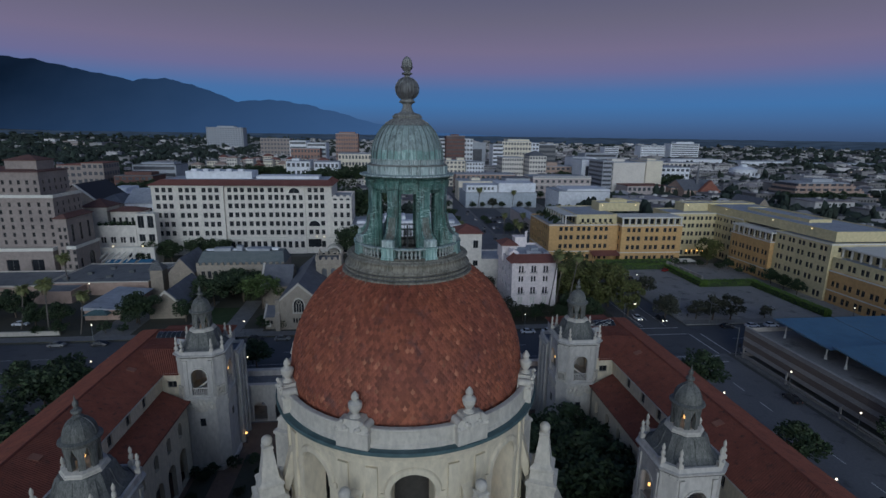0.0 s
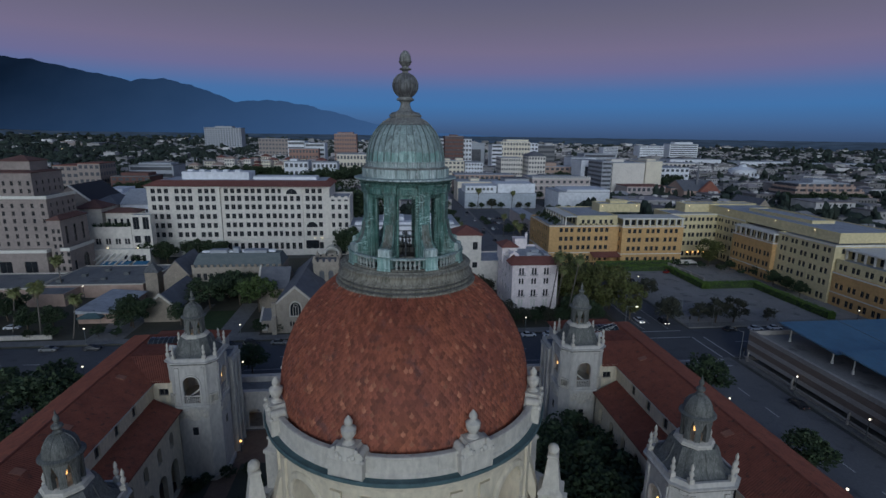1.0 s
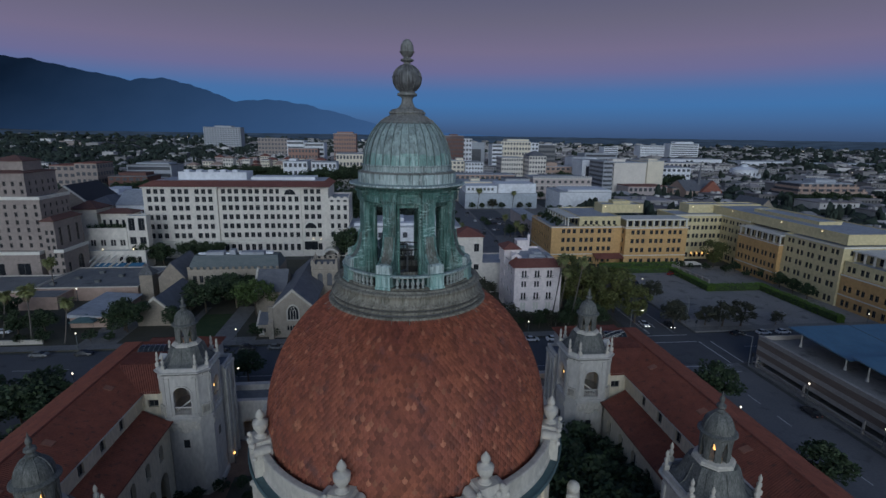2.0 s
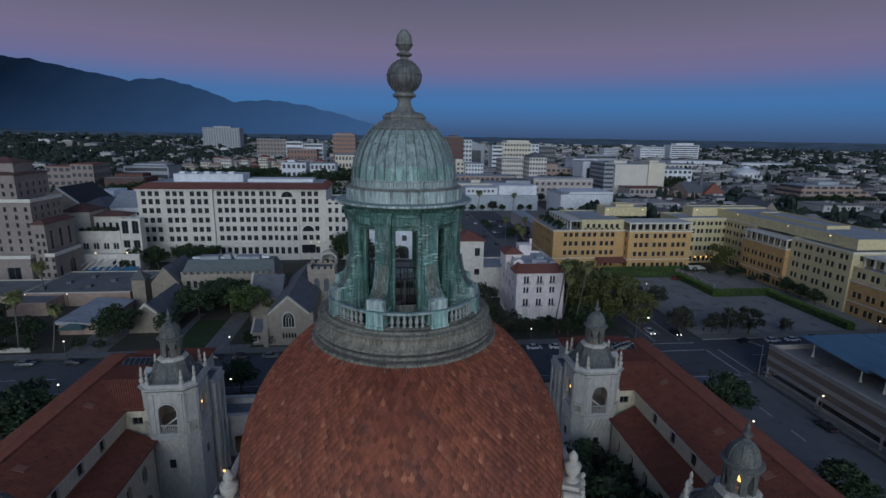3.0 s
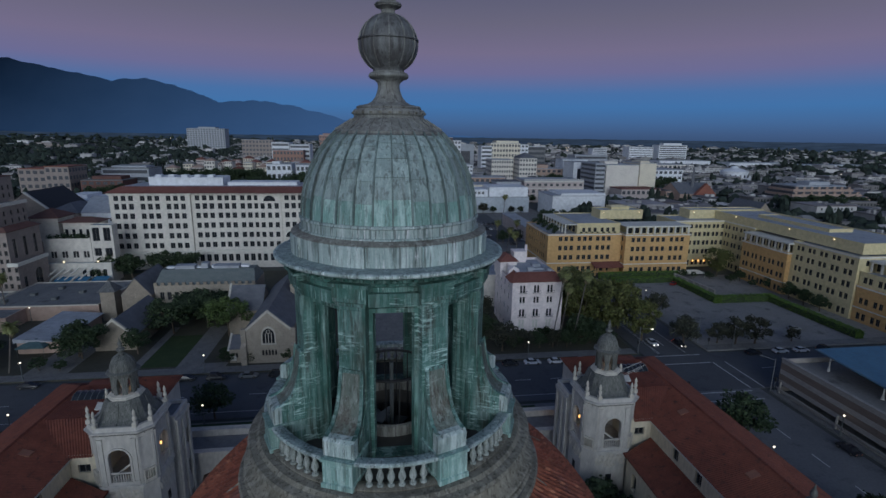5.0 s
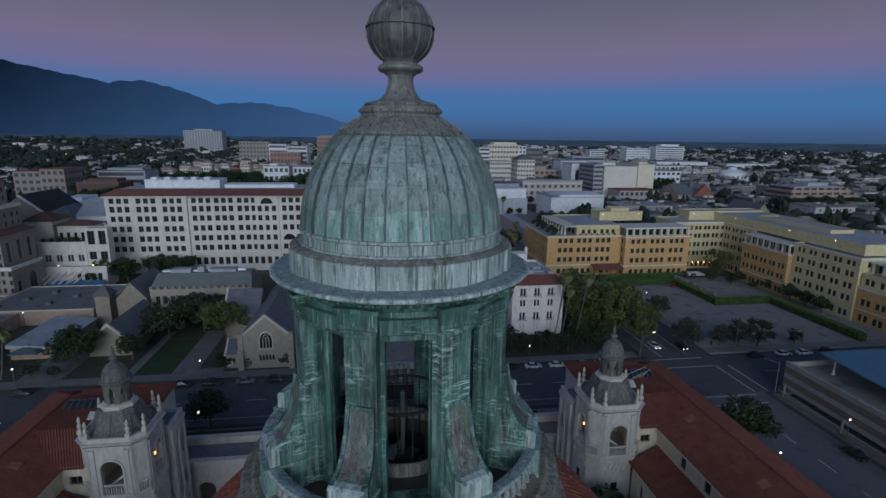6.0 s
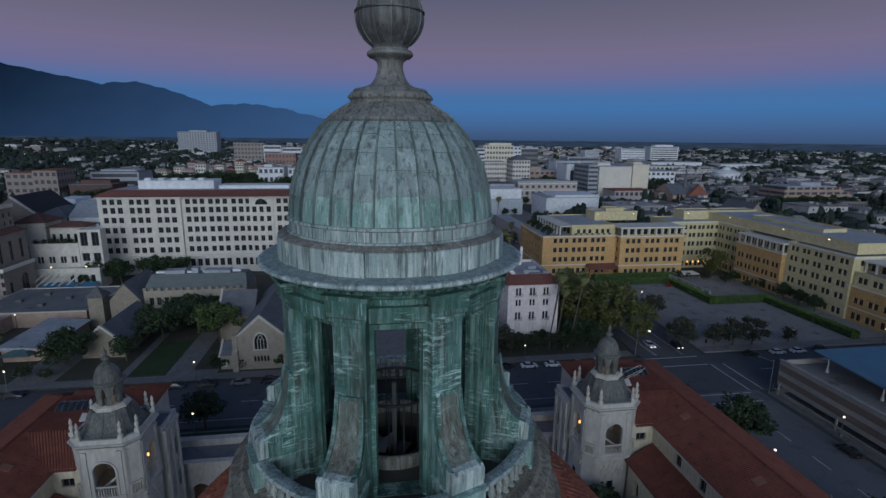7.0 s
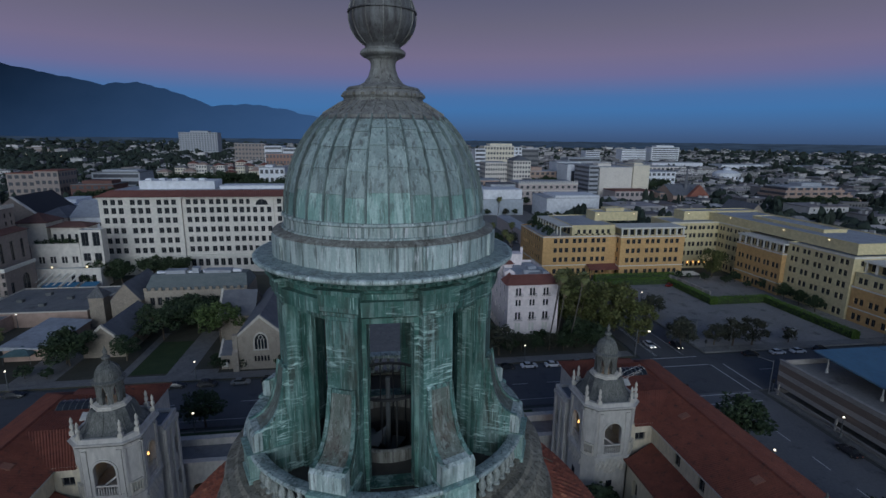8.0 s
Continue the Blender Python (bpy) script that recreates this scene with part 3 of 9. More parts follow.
def band(parent, box, z0, z1, out, mat, name="cornice", sides="wnse"):
    x0, y0, x1, y1 = box
    g = Geo()
    if "w" in sides:
        g.box(x0 - out, y0 - out, z0, x1 + out, y0 - 0.004, z1)
    if "e" in sides:
        g.box(x0 - out, y1 + 0.004, z0, x1 + out, y1 + out, z1)
    if "n" in sides:
        g.box(x0 - out, y0 - 0.004, z0, x0 - 0.004, y1 + 0.004, z1)
    if "s" in sides:
        g.box(x1 + 0.004, y0 - 0.004, z0, x1 + out, y1 + 0.004, z1)
    part(name, g, mat, parent)


def groups(centres, n, step):
    return [c + (i - (n - 1) / 2) * step for c in centres for i in range(n)]


def rise(x, y):
    """The town lies flat; far off the ground climbs gently, most towards the mountains."""
    d = math.hypot(x, y)
    k = max(0.0, d - 700) / 3600
    return 34 * k ** 1.4 * (1 + 2.2 * max(0.0, -x) / (d + 1))

# ---------- ground, roads, pavements ----------
g = Geo()
radii = [0, 250, 480, 700, 950, 1250, 1600, 2000, 2500, 3050, 3650, 4300]
spokes = 72
verts = [(r * math.cos(TAU * i / spokes), r * math.sin(TAU * i / spokes), -0.25 + rise(r * math.cos(TAU * i / spokes), r * math.sin(TAU * i / spokes))) for r in radii[1:] for i in range(spokes)]
faces = [(k * spokes + i, k * spokes + (i + 1) % spokes, (k + 1) * spokes + (i + 1) % spokes, (k + 1) * spokes + i) for k in range(len(radii) - 2) for i in range(spokes)]
faces.append(tuple(range(spokes)))
g.add(verts, [tuple(q) for q in faces])
tagged(part("ground", g, GROUND), "dusky town ground reaching out to the horizon", "ground", kind="structure")


def slab(name, box, z0, z1, mat, label, category):
    g = Geo()
    g.box(box[0], box[1], z0, box[2], box[3], z1)
    return tagged(part(name, g, mat), label, category, kind="structure")


slab("road_avenue", (-420, 86, 330, 106), -0.3, 0.0, ASPHALT, "dark asphalt avenue behind the city hall", "road")
slab("road_street", (72.5, -160, 91, 86), -0.3, 0.0, STREET, "wide grey asphalt side street", "road")
slab("road_street_far", (72.5, 106, 91, 150), -0.3, 0.0, ASPHALT, "asphalt street leading away past the lot", "road")
slab("road_north", (-92, -160, -64, 86), -0.3, 0.0, ASPHALT, "dark asphalt street beside the wing", "road")
slab("road_boulevard", (42, 205, 60, 640), -0.3, 0.0, STREET, "long straight street leading to the town", "road")
slab("pavement_town", (60.4, 235, 128, 640), -0.3, 0.12, CONCRETE, "pale town pavement with a raised kerb", "pavement")
slab("pavement_town_lot", (62, 258, 83.5, 362), 0.12, 0.14, ASPHALT, "dark asphalt car park behind the shops", "car park")
KERB = "pale concrete pavement with a raised kerb"
slab("pavement_city_hall", (-63, -60, 71, 84.5), -0.3, 0.15, CONCRETE, KERB, "pavement")
slab("pavement_church", (-330, 107.5, 71, 205), -0.3, 0.15, SOIL, "planted church block behind a raised kerb", "pavement")
slab("pavement_church_walk", (-330, 107.5, 71, 111), 0.15, 0.156, CONCRETE, KERB, "pavement")
slab("pavement_lot", (92.5, 107.5, 158, 182), -0.3, 0.15, LOT, "pale worn asphalt of an empty car park", "car park")
slab("pavement_lot_walk", (92.5, 107.5, 158, 111), 0.15, 0.156, CONCRETE, KERB, "pavement")
slab("pavement_garage", (92.5, -100, 200, 84.5), -0.3, 0.15, CONCRETE, KERB, "pavement")
slab("lawn_church", (-60.3, 112, -51.4, 133), 0.15, 0.17, GRASS, "small dark lawn beside the church", "lawn")
slab("lawn_terrace", (-60, 76, 34, 84), 0.15, 0.17, GRASS, "strip of lawn behind the arcade", "lawn")
slab("path_church", (-51.4, 111, -45.6, 140), 0.15, 0.165, CONCRETE, "pale concrete path past the lawn", "path")
slab("path_hall", (-4, 111, 11, 204), 0.156, 0.17, CONCRETE, "wide pale path leading to the white hall", "path")
slab("path_drive", (-86.5, 110.9, -76.5, 132), 0.15, 0.162, CONCRETE, "pale concrete drive up to the shed", "path")
slab("path_lawn", (-62.6, 111, -60.4, 140), 0.15, 0.164, CONCRETE, "narrow pale path beside the lawn", "path")
slab("path_church_side", (-45.5, 111, -39.2, 113.4), 0.15, 0.165, CONCRETE, "short concrete path to the church porch", "path")
slab("courtyard_paving", (-39, 10, 39, 61.5), 0.15, 0.17, BRICK_PATH, "brown brick paving of the courtyard", "paving")
for name, box in (("courtyard_bed", (-34.6, 20, -31.4, 46.3)), ("courtyard_bed_middle", (-27.6, 12, -7, 50.6)), ("courtyard_bed_side", (14, 14, 33, 52))):
    slab(name, box, 0.17, 0.45, SOIL, "planting bed in the courtyard", "planting bed")

lines = thing("road_markings", 80, 96, 0.0, "white painted crossing lines and lane marks", "road marking", kind="structure")


def stripe(x0, y0, x1, y1):
    g = Geo()
    g.box(x0, y0, 0.002, x1, y1, 0.008)
    part("stripe", g, LINE, lines)


for y in (81.0, 84.8, 100.2, 105.2):
    stripe(73.2, y, 88.4, y + 0.35)
for x in (66.5, 70.2, 88.8, 92.4):
    stripe(x, 86.2, x + 0.35, 100.2)
for x in (77.0, 77.5, 85.2):
    stripe(x, 107, x + 0.16, 149)
for x in list(range(-300, 66, 9)) + list(range(100, 300, 9)):
    stripe(x, 95.9, x + 4.0, 96.1)
for y in list(range(-60, 80, 9)) + list(range(112, 148, 9)):
    stripe(81.6, y, 81.85, y + 4)
stripe(-300, 88.6, 64, 88.75)

# ---------- the dome on its drum ----------
DOME_A, DOME_B, DOME_Z = 7.97, 8.3, 42.15
dome = thing("city_hall_dome", 0, 0, 0, "large red scale-tiled dome on a cream arcaded drum", "dome")

g = Geo()
g.revolve([(DOME_A * math.cos(t) - 0.05, DOME_Z + DOME_B * math.sin(t)) for t in [-0.08 + i * 1.18 / 26 for i in range(27)]], 96)
part("dome_shell", g, TILE_BED, dome, smooth=60)

# parapet ring, gutter and cornice
g = Geo()
g.revolve([(8.0, 41.5), (8.26, 41.55), (8.28, 41.90), (8.56, 41.92), (8.575, 41.0), (8.66, 40.93), (8.66, 40.78), (8.3, 40.78)], 96)
part("parapet", g, CREAM_DIRTY, dome, smooth=30)
g = Geo()
arc_pts = [TAU / 40 * (k / 4 - 0.5) * 0.985 for k in range(5)]
g.loft([[(r * math.cos(t), r * math.sin(t), z) for r, z in ((8.26, 41.58), (8.30, 41.60), (8.30, 41.97), (8.34, 42.0), (8.62, 42.0), (8.67, 41.96), (8.67, 41.87), (8.605, 41.80), (8.605, 41.06), (8.70, 40.97), (8.70, 40.795), (8.5, 40.795), (8.5, 41.58))] for t in arc_pts])
stone_mesh = g.mesh("parapet_stone", CREAM_DIRTY)
for i in range(40):
    piece("parapet_stone", stone_mesh, dome, spin(TAU * (i + 0.5) / 40))
g = Geo()
g.revolve([(8.70, 40.80), (9.06, 40.77), (9.12, 40.83), (9.17, 40.79), (9.15, 40.60), (8.98, 40.56), (8.6, 40.56)], 96)
part("gutter", g, GUTTER, dome, "blue-green copper gutter", smooth=30)
g = Geo()
g.revolve([(8.96, 40.555), (8.95, 40.42), (8.88, 40.22), (8.72, 40.12), (8.70, 39.98), (8.52, 39.92), (8.50, 39.55), (8.36, 39.52)], 96)
part("cornice", g, CREAM, dome, smooth=30)

# drum wall: eight bays, each with an arch
R_DRUM = 8.4
BAY = TAU * R_DRUM / 8


def drum_place(turn):
    def place(u, z, d):
        a = turn + u / R_DRUM
        return ((R_DRUM - d) * math.cos(a), (R_DRUM - d) * math.sin(a), z)
    return place


for i in range(8):
    g = Geo()
    pierced(g, drum_place(-math.pi / 2 + i * TAU / 8), -BAY / 2, BAY / 2, 24.0, 39.56, [(0, 1.28, 32.6, 37.70, True)], 1.5, step=0.5)
    wall = part("drum_bay", g, CREAM, dome, smooth=30)
for i in range(8):
    a = -math.pi / 2 + i * TAU / 8
    g = Geo()
    n = 22
    # moulded archivolt standing proud of the wall
    prof = ((1.28, 0.03), (1.34, 0.14), (1.62, 0.14), (1.70, 0.06), (1.72, 0.0))
    for (w0, d0), (w1, d1) in zip(prof, prof[1:]):
        for j in range(n):
            quad = []
            for w, d, t in ((w0, d0, j), (w0, d0, j + 1), (w1, d1, j + 1), (w1, d1, j)):
                t = math.pi * t / n
                quad.append(drum_place(a)(w * math.cos(t), 37.70 + w * math.sin(t), -d - 0.003))
            g.poly(quad)
    part("archivolt", g, CREAM, dome)
    for s in (-1, 1):
        # pilaster pair beside each arch with impost
        g = Geo()
        for u0, u1, out, z0, z1 in ((s * 2.05, s * 2.75, 0.16, 24, 39.4), (s * 1.3, s * 1.9, 0.10, 37.35, 37.70)):
            u0, u1 = min(u0, u1), max(u0, u1)
            p = drum_place(a)
            g.loft([[p(u0, z, -0.003), p(u0, z, -out), p((u0 + u1) / 2, z, -out), p(u1, z, -out), p(u1, z, -0.003)] for z in (z0, z1)])
        part("pilaster", g, CREAM, dome)
# inside of the drum: an added plain core and a floor, interior shade painted in
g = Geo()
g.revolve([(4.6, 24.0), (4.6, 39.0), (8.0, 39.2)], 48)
part("drum_core", g, SHADE_STONE, dome, smooth=40)
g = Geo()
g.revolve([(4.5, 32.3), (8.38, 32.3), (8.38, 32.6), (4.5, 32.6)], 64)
part("drum_floor", g, SHADE_STONE, dome, smooth=30)
for i in (1, 5, 7):
    a = -math.pi / 2 + i * TAU / 8 - 0.16
    p = drum_place(a)(0, 36.0, 1.9)
    g = Geo()
    g.box(p[0] - 0.12, p[1] - 0.12, 35.8, p[0] + 0.12, p[1] + 0.12, 36.2)
    part("arcade_lamp", g, WARM, dome, "warm lamp glowing behind the arch")

    if i == 1:
        arch_glow = bpy.data.lights.new("arcade_glow", "POINT")
        arch_glow.energy, arch_glow.color, arch_glow.shadow_soft_size = 70, (1.0, 0.66, 0.32), 0.12
        new("arcade_glow", arch_glow).location = (p[0] * 1.12, p[1] * 1.12, 36.9)

# square tower storeys under the drum
tower_base = thing("central_tower", 0, 0, 0, "cream square tower carrying the domed drum", "tower")
g = Geo()
g.loft([[(x, y, z) for x, y in circle(r, 8, math.pi / 8)] for r, z in ((13.0, 0.1), (13.0, 28.6), (13.5, 28.8), (13.5, 29.5), (10.4, 30.1), (10.4, 24.2))])
part("wall", g, CREAM, tower_base)
g = Geo()
g.revolve([(10.9, 29.9), (10.9, 31.6), (10.5, 31.7), (10.3, 31.6), (10.3, 29.9)], 64)
part("parapet", g, CREAM_DIRTY, tower_base, smooth=30)
g = Geo()
g.box(-39, -14, 0.15, -12.0, 8, 15.5)
part("west_range", g, CREAM, tower_base)
g = Geo()
g.box(12.0, -14, 0.15, 39, 8, 15.5)
part("west_range", g, CREAM, tower_base)
for x0, x1 in ((-39, -12), (12, 39)):
    g = Geo()
    barrel_slope(g, (x0, -14.6, 15.6), (x1, -14.6, 15.6), (x1, -3, 18.2), (x0, -3, 18.2))
    barrel_slope(g, (x1, 8.6, 15.6), (x0, 8.6, 15.6), (x0, -3, 18.2), (x1, -3, 18.2))
    part("roof", g, BARREL, tower_base)

# obelisks with ball tops round the drum, joined to it by flying buttresses
g = Geo()
sq = lambda s, z: [(-s, -s, z), (s, -s, z), (s, s, z), (-s, s, z)]
g.loft([sq(0.95, 0), sq(0.95, 5.0), sq(1.05, 5.1), sq(1.05, 5.35), sq(0.8, 5.5), sq(0.74, 6.1), sq(0.82, 6.2), sq(0.80, 6.35), sq(0.56, 6.6), sq(0.30, 8.6), sq(0.36, 8.68), sq(0.34, 8.78), sq(0.2, 8.85)])
g.revolve([(0.18, 8.82)] + [(0.36 * math.sin(t), 9.15 - 0.36 * math.cos(t)) for t in [0.4 + i * 2.74 / 9 for i in range(10)]], 14)
obelisk_mesh = g
first = None
for i in range(8):
    a = -math.pi / 2 + TAU / 16 + i * TAU / 8
    x, y = 10.0 * math.cos(a), 10.0 * math.sin(a)
    m = Matrix.Translation((x, y, 29.5)) @ spin(a)
    if first is None:
        first = thing("obelisk", x, y, 29.5, "weathered cream stone obelisk with a ball top", "obelisk", "obelisks round the drum")
        part("obelisk_shaft", obelisk_mesh, CREAM_DIRTY, first, smooth=30, local=True)
        gb = Geo()
        gb.loft([[(-2.0, s, 7.5), (-2.0, s, 8.6), (-1.4, s, 8.0), (-0.9, s, 6.2), (-0.9, s, 4.6)] for s in (-0.35, 0.35)])
        part("buttress", gb, CREAM, first, local=True)
        first.matrix_basis = m
    else:
        copy_thing(first, m)

# urns on scrolled pedestals along the parapet
g = Geo()
g.box(-0.42, -0.98, 0.36, 0.56, 0.98, 1.30)
g.loft([[(-0.40, s * w, z), (o, s * w, z), (o, -s * w, z), (-0.40, -s * w, z)] for s in (1,) for w, o, z in ((0.98, 0.56, 1.301), (1.03, 0.60, 1.36), (1.0, 0.56, 1.44), (0.86, 0.5, 1.62), (0.64, 0.46, 1.80), (0.50, 0.42, 2.0), (0.54, 0.44, 2.08))])
for s in (-1, 1):
    g.add(*((lambda c: ([(x, s * (0.76 + 0.25 * math.cos(t)), 1.68 + 0.25 * math.sin(t)) for x in (-0.30, 0.52) for t in c], [(j, (j + 1) % 12, 12 + (j + 1) % 12, 12 + j) for j in range(12)] + [tuple(range(11, -1, -1)), tuple(range(12, 24))]))([TAU * q / 12 for q in range(12)])))
for s in (-1, 1):
    for y, z, r in ((0.45, 1.62, 0.17), (0.62, 1.98, 0.14), (0.95, 1.42, 0.15), (0.25, 1.5, 0.15)):
        g.revolve([(0.02, z - r), (r * 0.8, z - r * 0.6), (r, z), (r * 0.7, z + r * 0.7), (0.02, z + r)], 7, 0.52, s * y)
pedestal_geo = g
g = Geo()
g.revolve([(0.0, 2.02), (0.34, 2.06), (0.34, 2.14), (0.20, 2.22), (0.17, 2.28), (0.24, 2.38), (0.36, 2.58), (0.40, 2.74), (0.38, 2.82), (0.41, 2.86), (0.40, 2.92), (0.26, 3.02), (0.17, 3.08), (0.15, 3.13), (0.21, 3.18), (0.23, 3.28), (0.20, 3.40), (0.10, 3.54), (0.05, 3.60), (0.0, 3.66)], 14)
urn_geo = g
first = None
for i in range(8):
    a = -math.pi / 2 + TAU / 16 + i * TAU / 8
    m = Matrix.Translation((8.45 * math.cos(a), 8.45 * math.sin(a), 40.42)) @ spin(a)
    if first is None:
        first = thing("parapet_urn", 0, 0, 0, "cream stone urn on a scrolled pedestal", "urn", "urns round the dome")
        part("pedestal", pedestal_geo, CREAM_DIRTY, first, smooth=35, local=True)
        part("urn", urn_geo, CREAM_DIRTY, first, smooth=40, local=True)
        first.matrix_basis = m
    else:
        copy_thing(first, m)

# ---------- the copper lantern on top ----------
lantern = thing("copper_lantern", 0, 0, 48.4, "green copper lantern with scrolled piers, ribbed cupola and ball finial", "cupola")
PIER0 = -math.pi / 2 + TAU / 16

g = Geo()
g.revolve([(4.0, 48.6), (4.42, 48.75), (4.43, 49.17), (4.38, 49.22), (4.16, 49.25), (4.15, 49.31), (4.25, 49.34), (4.28, 49.40), (4.22, 49.45), (4.05, 49.47), (4.05, 49.54), (4.21, 49.57), (4.25, 49.62), (4.22, 49.67), (4.10, 49.74), (4.00, 49.86), (3.96, 50.00), (3.98, 50.10), (4.08, 50.14), (4.12, 50.21), (4.07, 50.28), (3.88, 50.32), (3.80, 50.40), (2.6, 50.44)], 96)
part("base_mouldings", g, LEDGE, lantern, "weathered grey-green stepped base ring", smooth=25)

# dark rings in the hollows of the base ring, their shade put into the colour
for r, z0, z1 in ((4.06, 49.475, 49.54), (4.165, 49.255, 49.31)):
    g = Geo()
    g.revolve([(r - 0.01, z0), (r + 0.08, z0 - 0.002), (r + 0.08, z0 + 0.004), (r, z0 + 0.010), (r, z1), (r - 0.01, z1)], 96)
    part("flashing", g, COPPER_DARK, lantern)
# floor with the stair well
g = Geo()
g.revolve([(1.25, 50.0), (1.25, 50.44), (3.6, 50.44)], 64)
part("floor", g, SHADE_STONE, lantern, smooth=30)
g = Geo()
g.revolve([(1.25, 50.44), (1.25, 50.72), (1.35, 50.76), (1.42, 50.72), (1.42, 50.44)], 48)
part("well_kerb", g, COPPER_BROWN, lantern, smooth=30)
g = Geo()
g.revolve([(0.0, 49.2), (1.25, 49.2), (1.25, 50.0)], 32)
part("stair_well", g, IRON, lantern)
well_bar = Geo()
well_bar.tube((0, 0, 49.2), (0, 0, 51.9), 0.018, 0.018, 6)
bar_mesh = well_bar.mesh("stair_rail_bar", IRON)
for i in range(18):
    a = TAU * i / 18
    piece("stair_rail_bar", bar_mesh, lantern, Matrix.Translation((1.05 * math.cos(a), 1.05 * math.sin(a), 0)))
g = Geo()
g.revolve([(1.02, 51.88), (1.08, 51.88), (1.08, 51.94), (1.02, 51.94), (1.02, 51.88)], 36)
part("stair_rail", g, IRON, lantern)
g = Geo()
g.tube((0, 0, 49.2), (0, 0, 52.0), 0.06, 0.06, 8)
part("stair_newel", g, METAL, lantern)
for i in range(9):
    g = Geo()
    a = 0.5 * i
    b = a + 0.42
    z = 49.3 + 0.16 * i
    g.loft([[(0.05 * math.cos(a), 0.05 * math.sin(a), zz), (1.0 * math.cos(a), 1.0 * math.sin(a), zz), (1.0 * math.cos(b), 1.0 * math.sin(b), zz), (0.05 * math.cos(b), 0.05 * math.sin(b), zz)] for zz in (z, z + 0.04)])
    part("stair_tread", g, METAL, lantern)

# lead straps over the lowest ring
strap = Geo()
strap.loft([[(r, -0.016, z), (r + 0.015, -0.016, z + 0.012), (r + 0.015, 0.016, z + 0.012), (r, 0.016, z)] for r, z in ((4.72, 49.03), (4.56, 49.13), (4.45, 49.19), (4.37, 49.24))])
strap_mesh = strap.mesh("strap", LEDGE)
for i in range(17):
    piece("strap", strap_mesh, lantern, spin(TAU * (i + 0.3 * math.sin(i * 2.3)) / 17))
# balustrade: eight pedestals, rails and balusters
ped = Geo()
sqr = lambda x0, x1, w, z: [(x0, -w, z), (x1, -w, z), (x1, w, z), (x0, w, z)]
ped.loft([sqr(2.7, 3.66, 0.41, 50.40), sqr(2.7, 3.66, 0.41, 50.52), sqr(2.7, 3.62, 0.38, 50.54), sqr(2.7, 3.62, 0.38, 51.06), sqr(2.7, 3.66, 0.42, 51.09), sqr(2.7, 3.66, 0.42, 51.16)])
ped_mesh = ped.mesh("pedestal", COPPER_RUN)
ins = Geo()
ins.loft([[(3.621, -0.29, 50.62), (3.621, 0.29, 50.62), (3.621, 0.29, 50.98), (3.621, -0.29, 50.98)], [(3.635, -0.275, 50.635), (3.635, 0.275, 50.635), (3.635, 0.275, 50.965), (3.635, -0.275, 50.965)]])
ins_mesh = ins.mesh("pedestal_panel", COPPER_RUN)
bal = Geo()
bal.revolve([(0.0, 0.0), (0.085, 0.0), (0.085, 0.06), (0.05, 0.08), (0.05, 0.12), (0.095, 0.22), (0.088, 0.30), (0.045, 0.42), (0.06, 0.46), (0.045, 0.48), (0.08, 0.52), (0.08, 0.55), (0.0, 0.55)], 12)
bal_mesh = bal.mesh("baluster", BALUSTER, 40)
rail_prof = [(3.30, 0.0), (3.30, 0.10), (3.36, 0.13), (3.58, 0.13), (3.62, 0.10), (3.60, 0.04), (3.54, 0.0), (3.30, 0.0)]
gap = 0.118
for i in range(8):
    a = PIER0 + i * TAU / 8
    piece("pedestal", ped_mesh, lantern, spin(a))
    piece("pedestal_panel", ins_mesh, lantern, spin(a))
    for z, nm in ((51.02, "handrail"), (50.40, "plinth_rail")):
        g = Geo()
        g.revolve([(r, z + h * (1.0 if nm == "handrail" else 0.7)) for r, h in rail_prof], 12, a0=a + gap, a1=a + TAU / 8 - gap)
        part(nm, g, COPPER_PALE if nm == "handrail" else LEDGE, lantern, smooth=30)
    for j in range(6):
        b = a + gap + 0.05 + (TAU / 8 - 2 * gap - 0.10) * (j + 0.5) / 6
        piece("baluster", bal_mesh, lantern, Matrix.Translation((3.46 * math.cos(b), 3.46 * math.sin(b), 50.48)))

# piers with their scroll buttresses
pier = Geo()
pier.loft([sqr(2.05, 2.63, 0.355, 50.42), sqr(2.05, 2.63, 0.355, 54.60), sqr(2.05, 2.68, 0.39, 54.63), sqr(2.05, 2.68, 0.39, 54.70), sqr(2.05, 2.73, 0.43, 54.74), sqr(2.05, 2.73, 0.43, 54.83)])
pier_mesh = pier.mesh("pier", COPPER_PIER)
pil = Geo()
pil.loft([sqr(2.632, 2.655, 0.27, 54.02), sqr(2.632, 2.655, 0.27, 54.52)])
pil_mesh = pil.mesh("pier_panel", COPPER_PIER)
scroll = Geo()
outline = [(2.40, 50.44), (3.46, 50.44), (3.46, 51.17), (3.50, 51.19), (3.50, 51.56), (3.42, 51.60), (3.28, 51.63), (3.12, 51.71), (2.98, 51.86), (2.87, 52.08), (2.79, 52.36), (2.74, 52.66), (2.71, 52.92), (2.68, 53.0), (2.40, 53.02)]
flare = lambda z: 0.37 - 0.09 * min(1.0, max(0.0, (z - 51.5) / 1.3)) ** 0.7
scroll.loft([[(r, s * flare(z), z) for r, z in outline] for s in (-1, 1)])
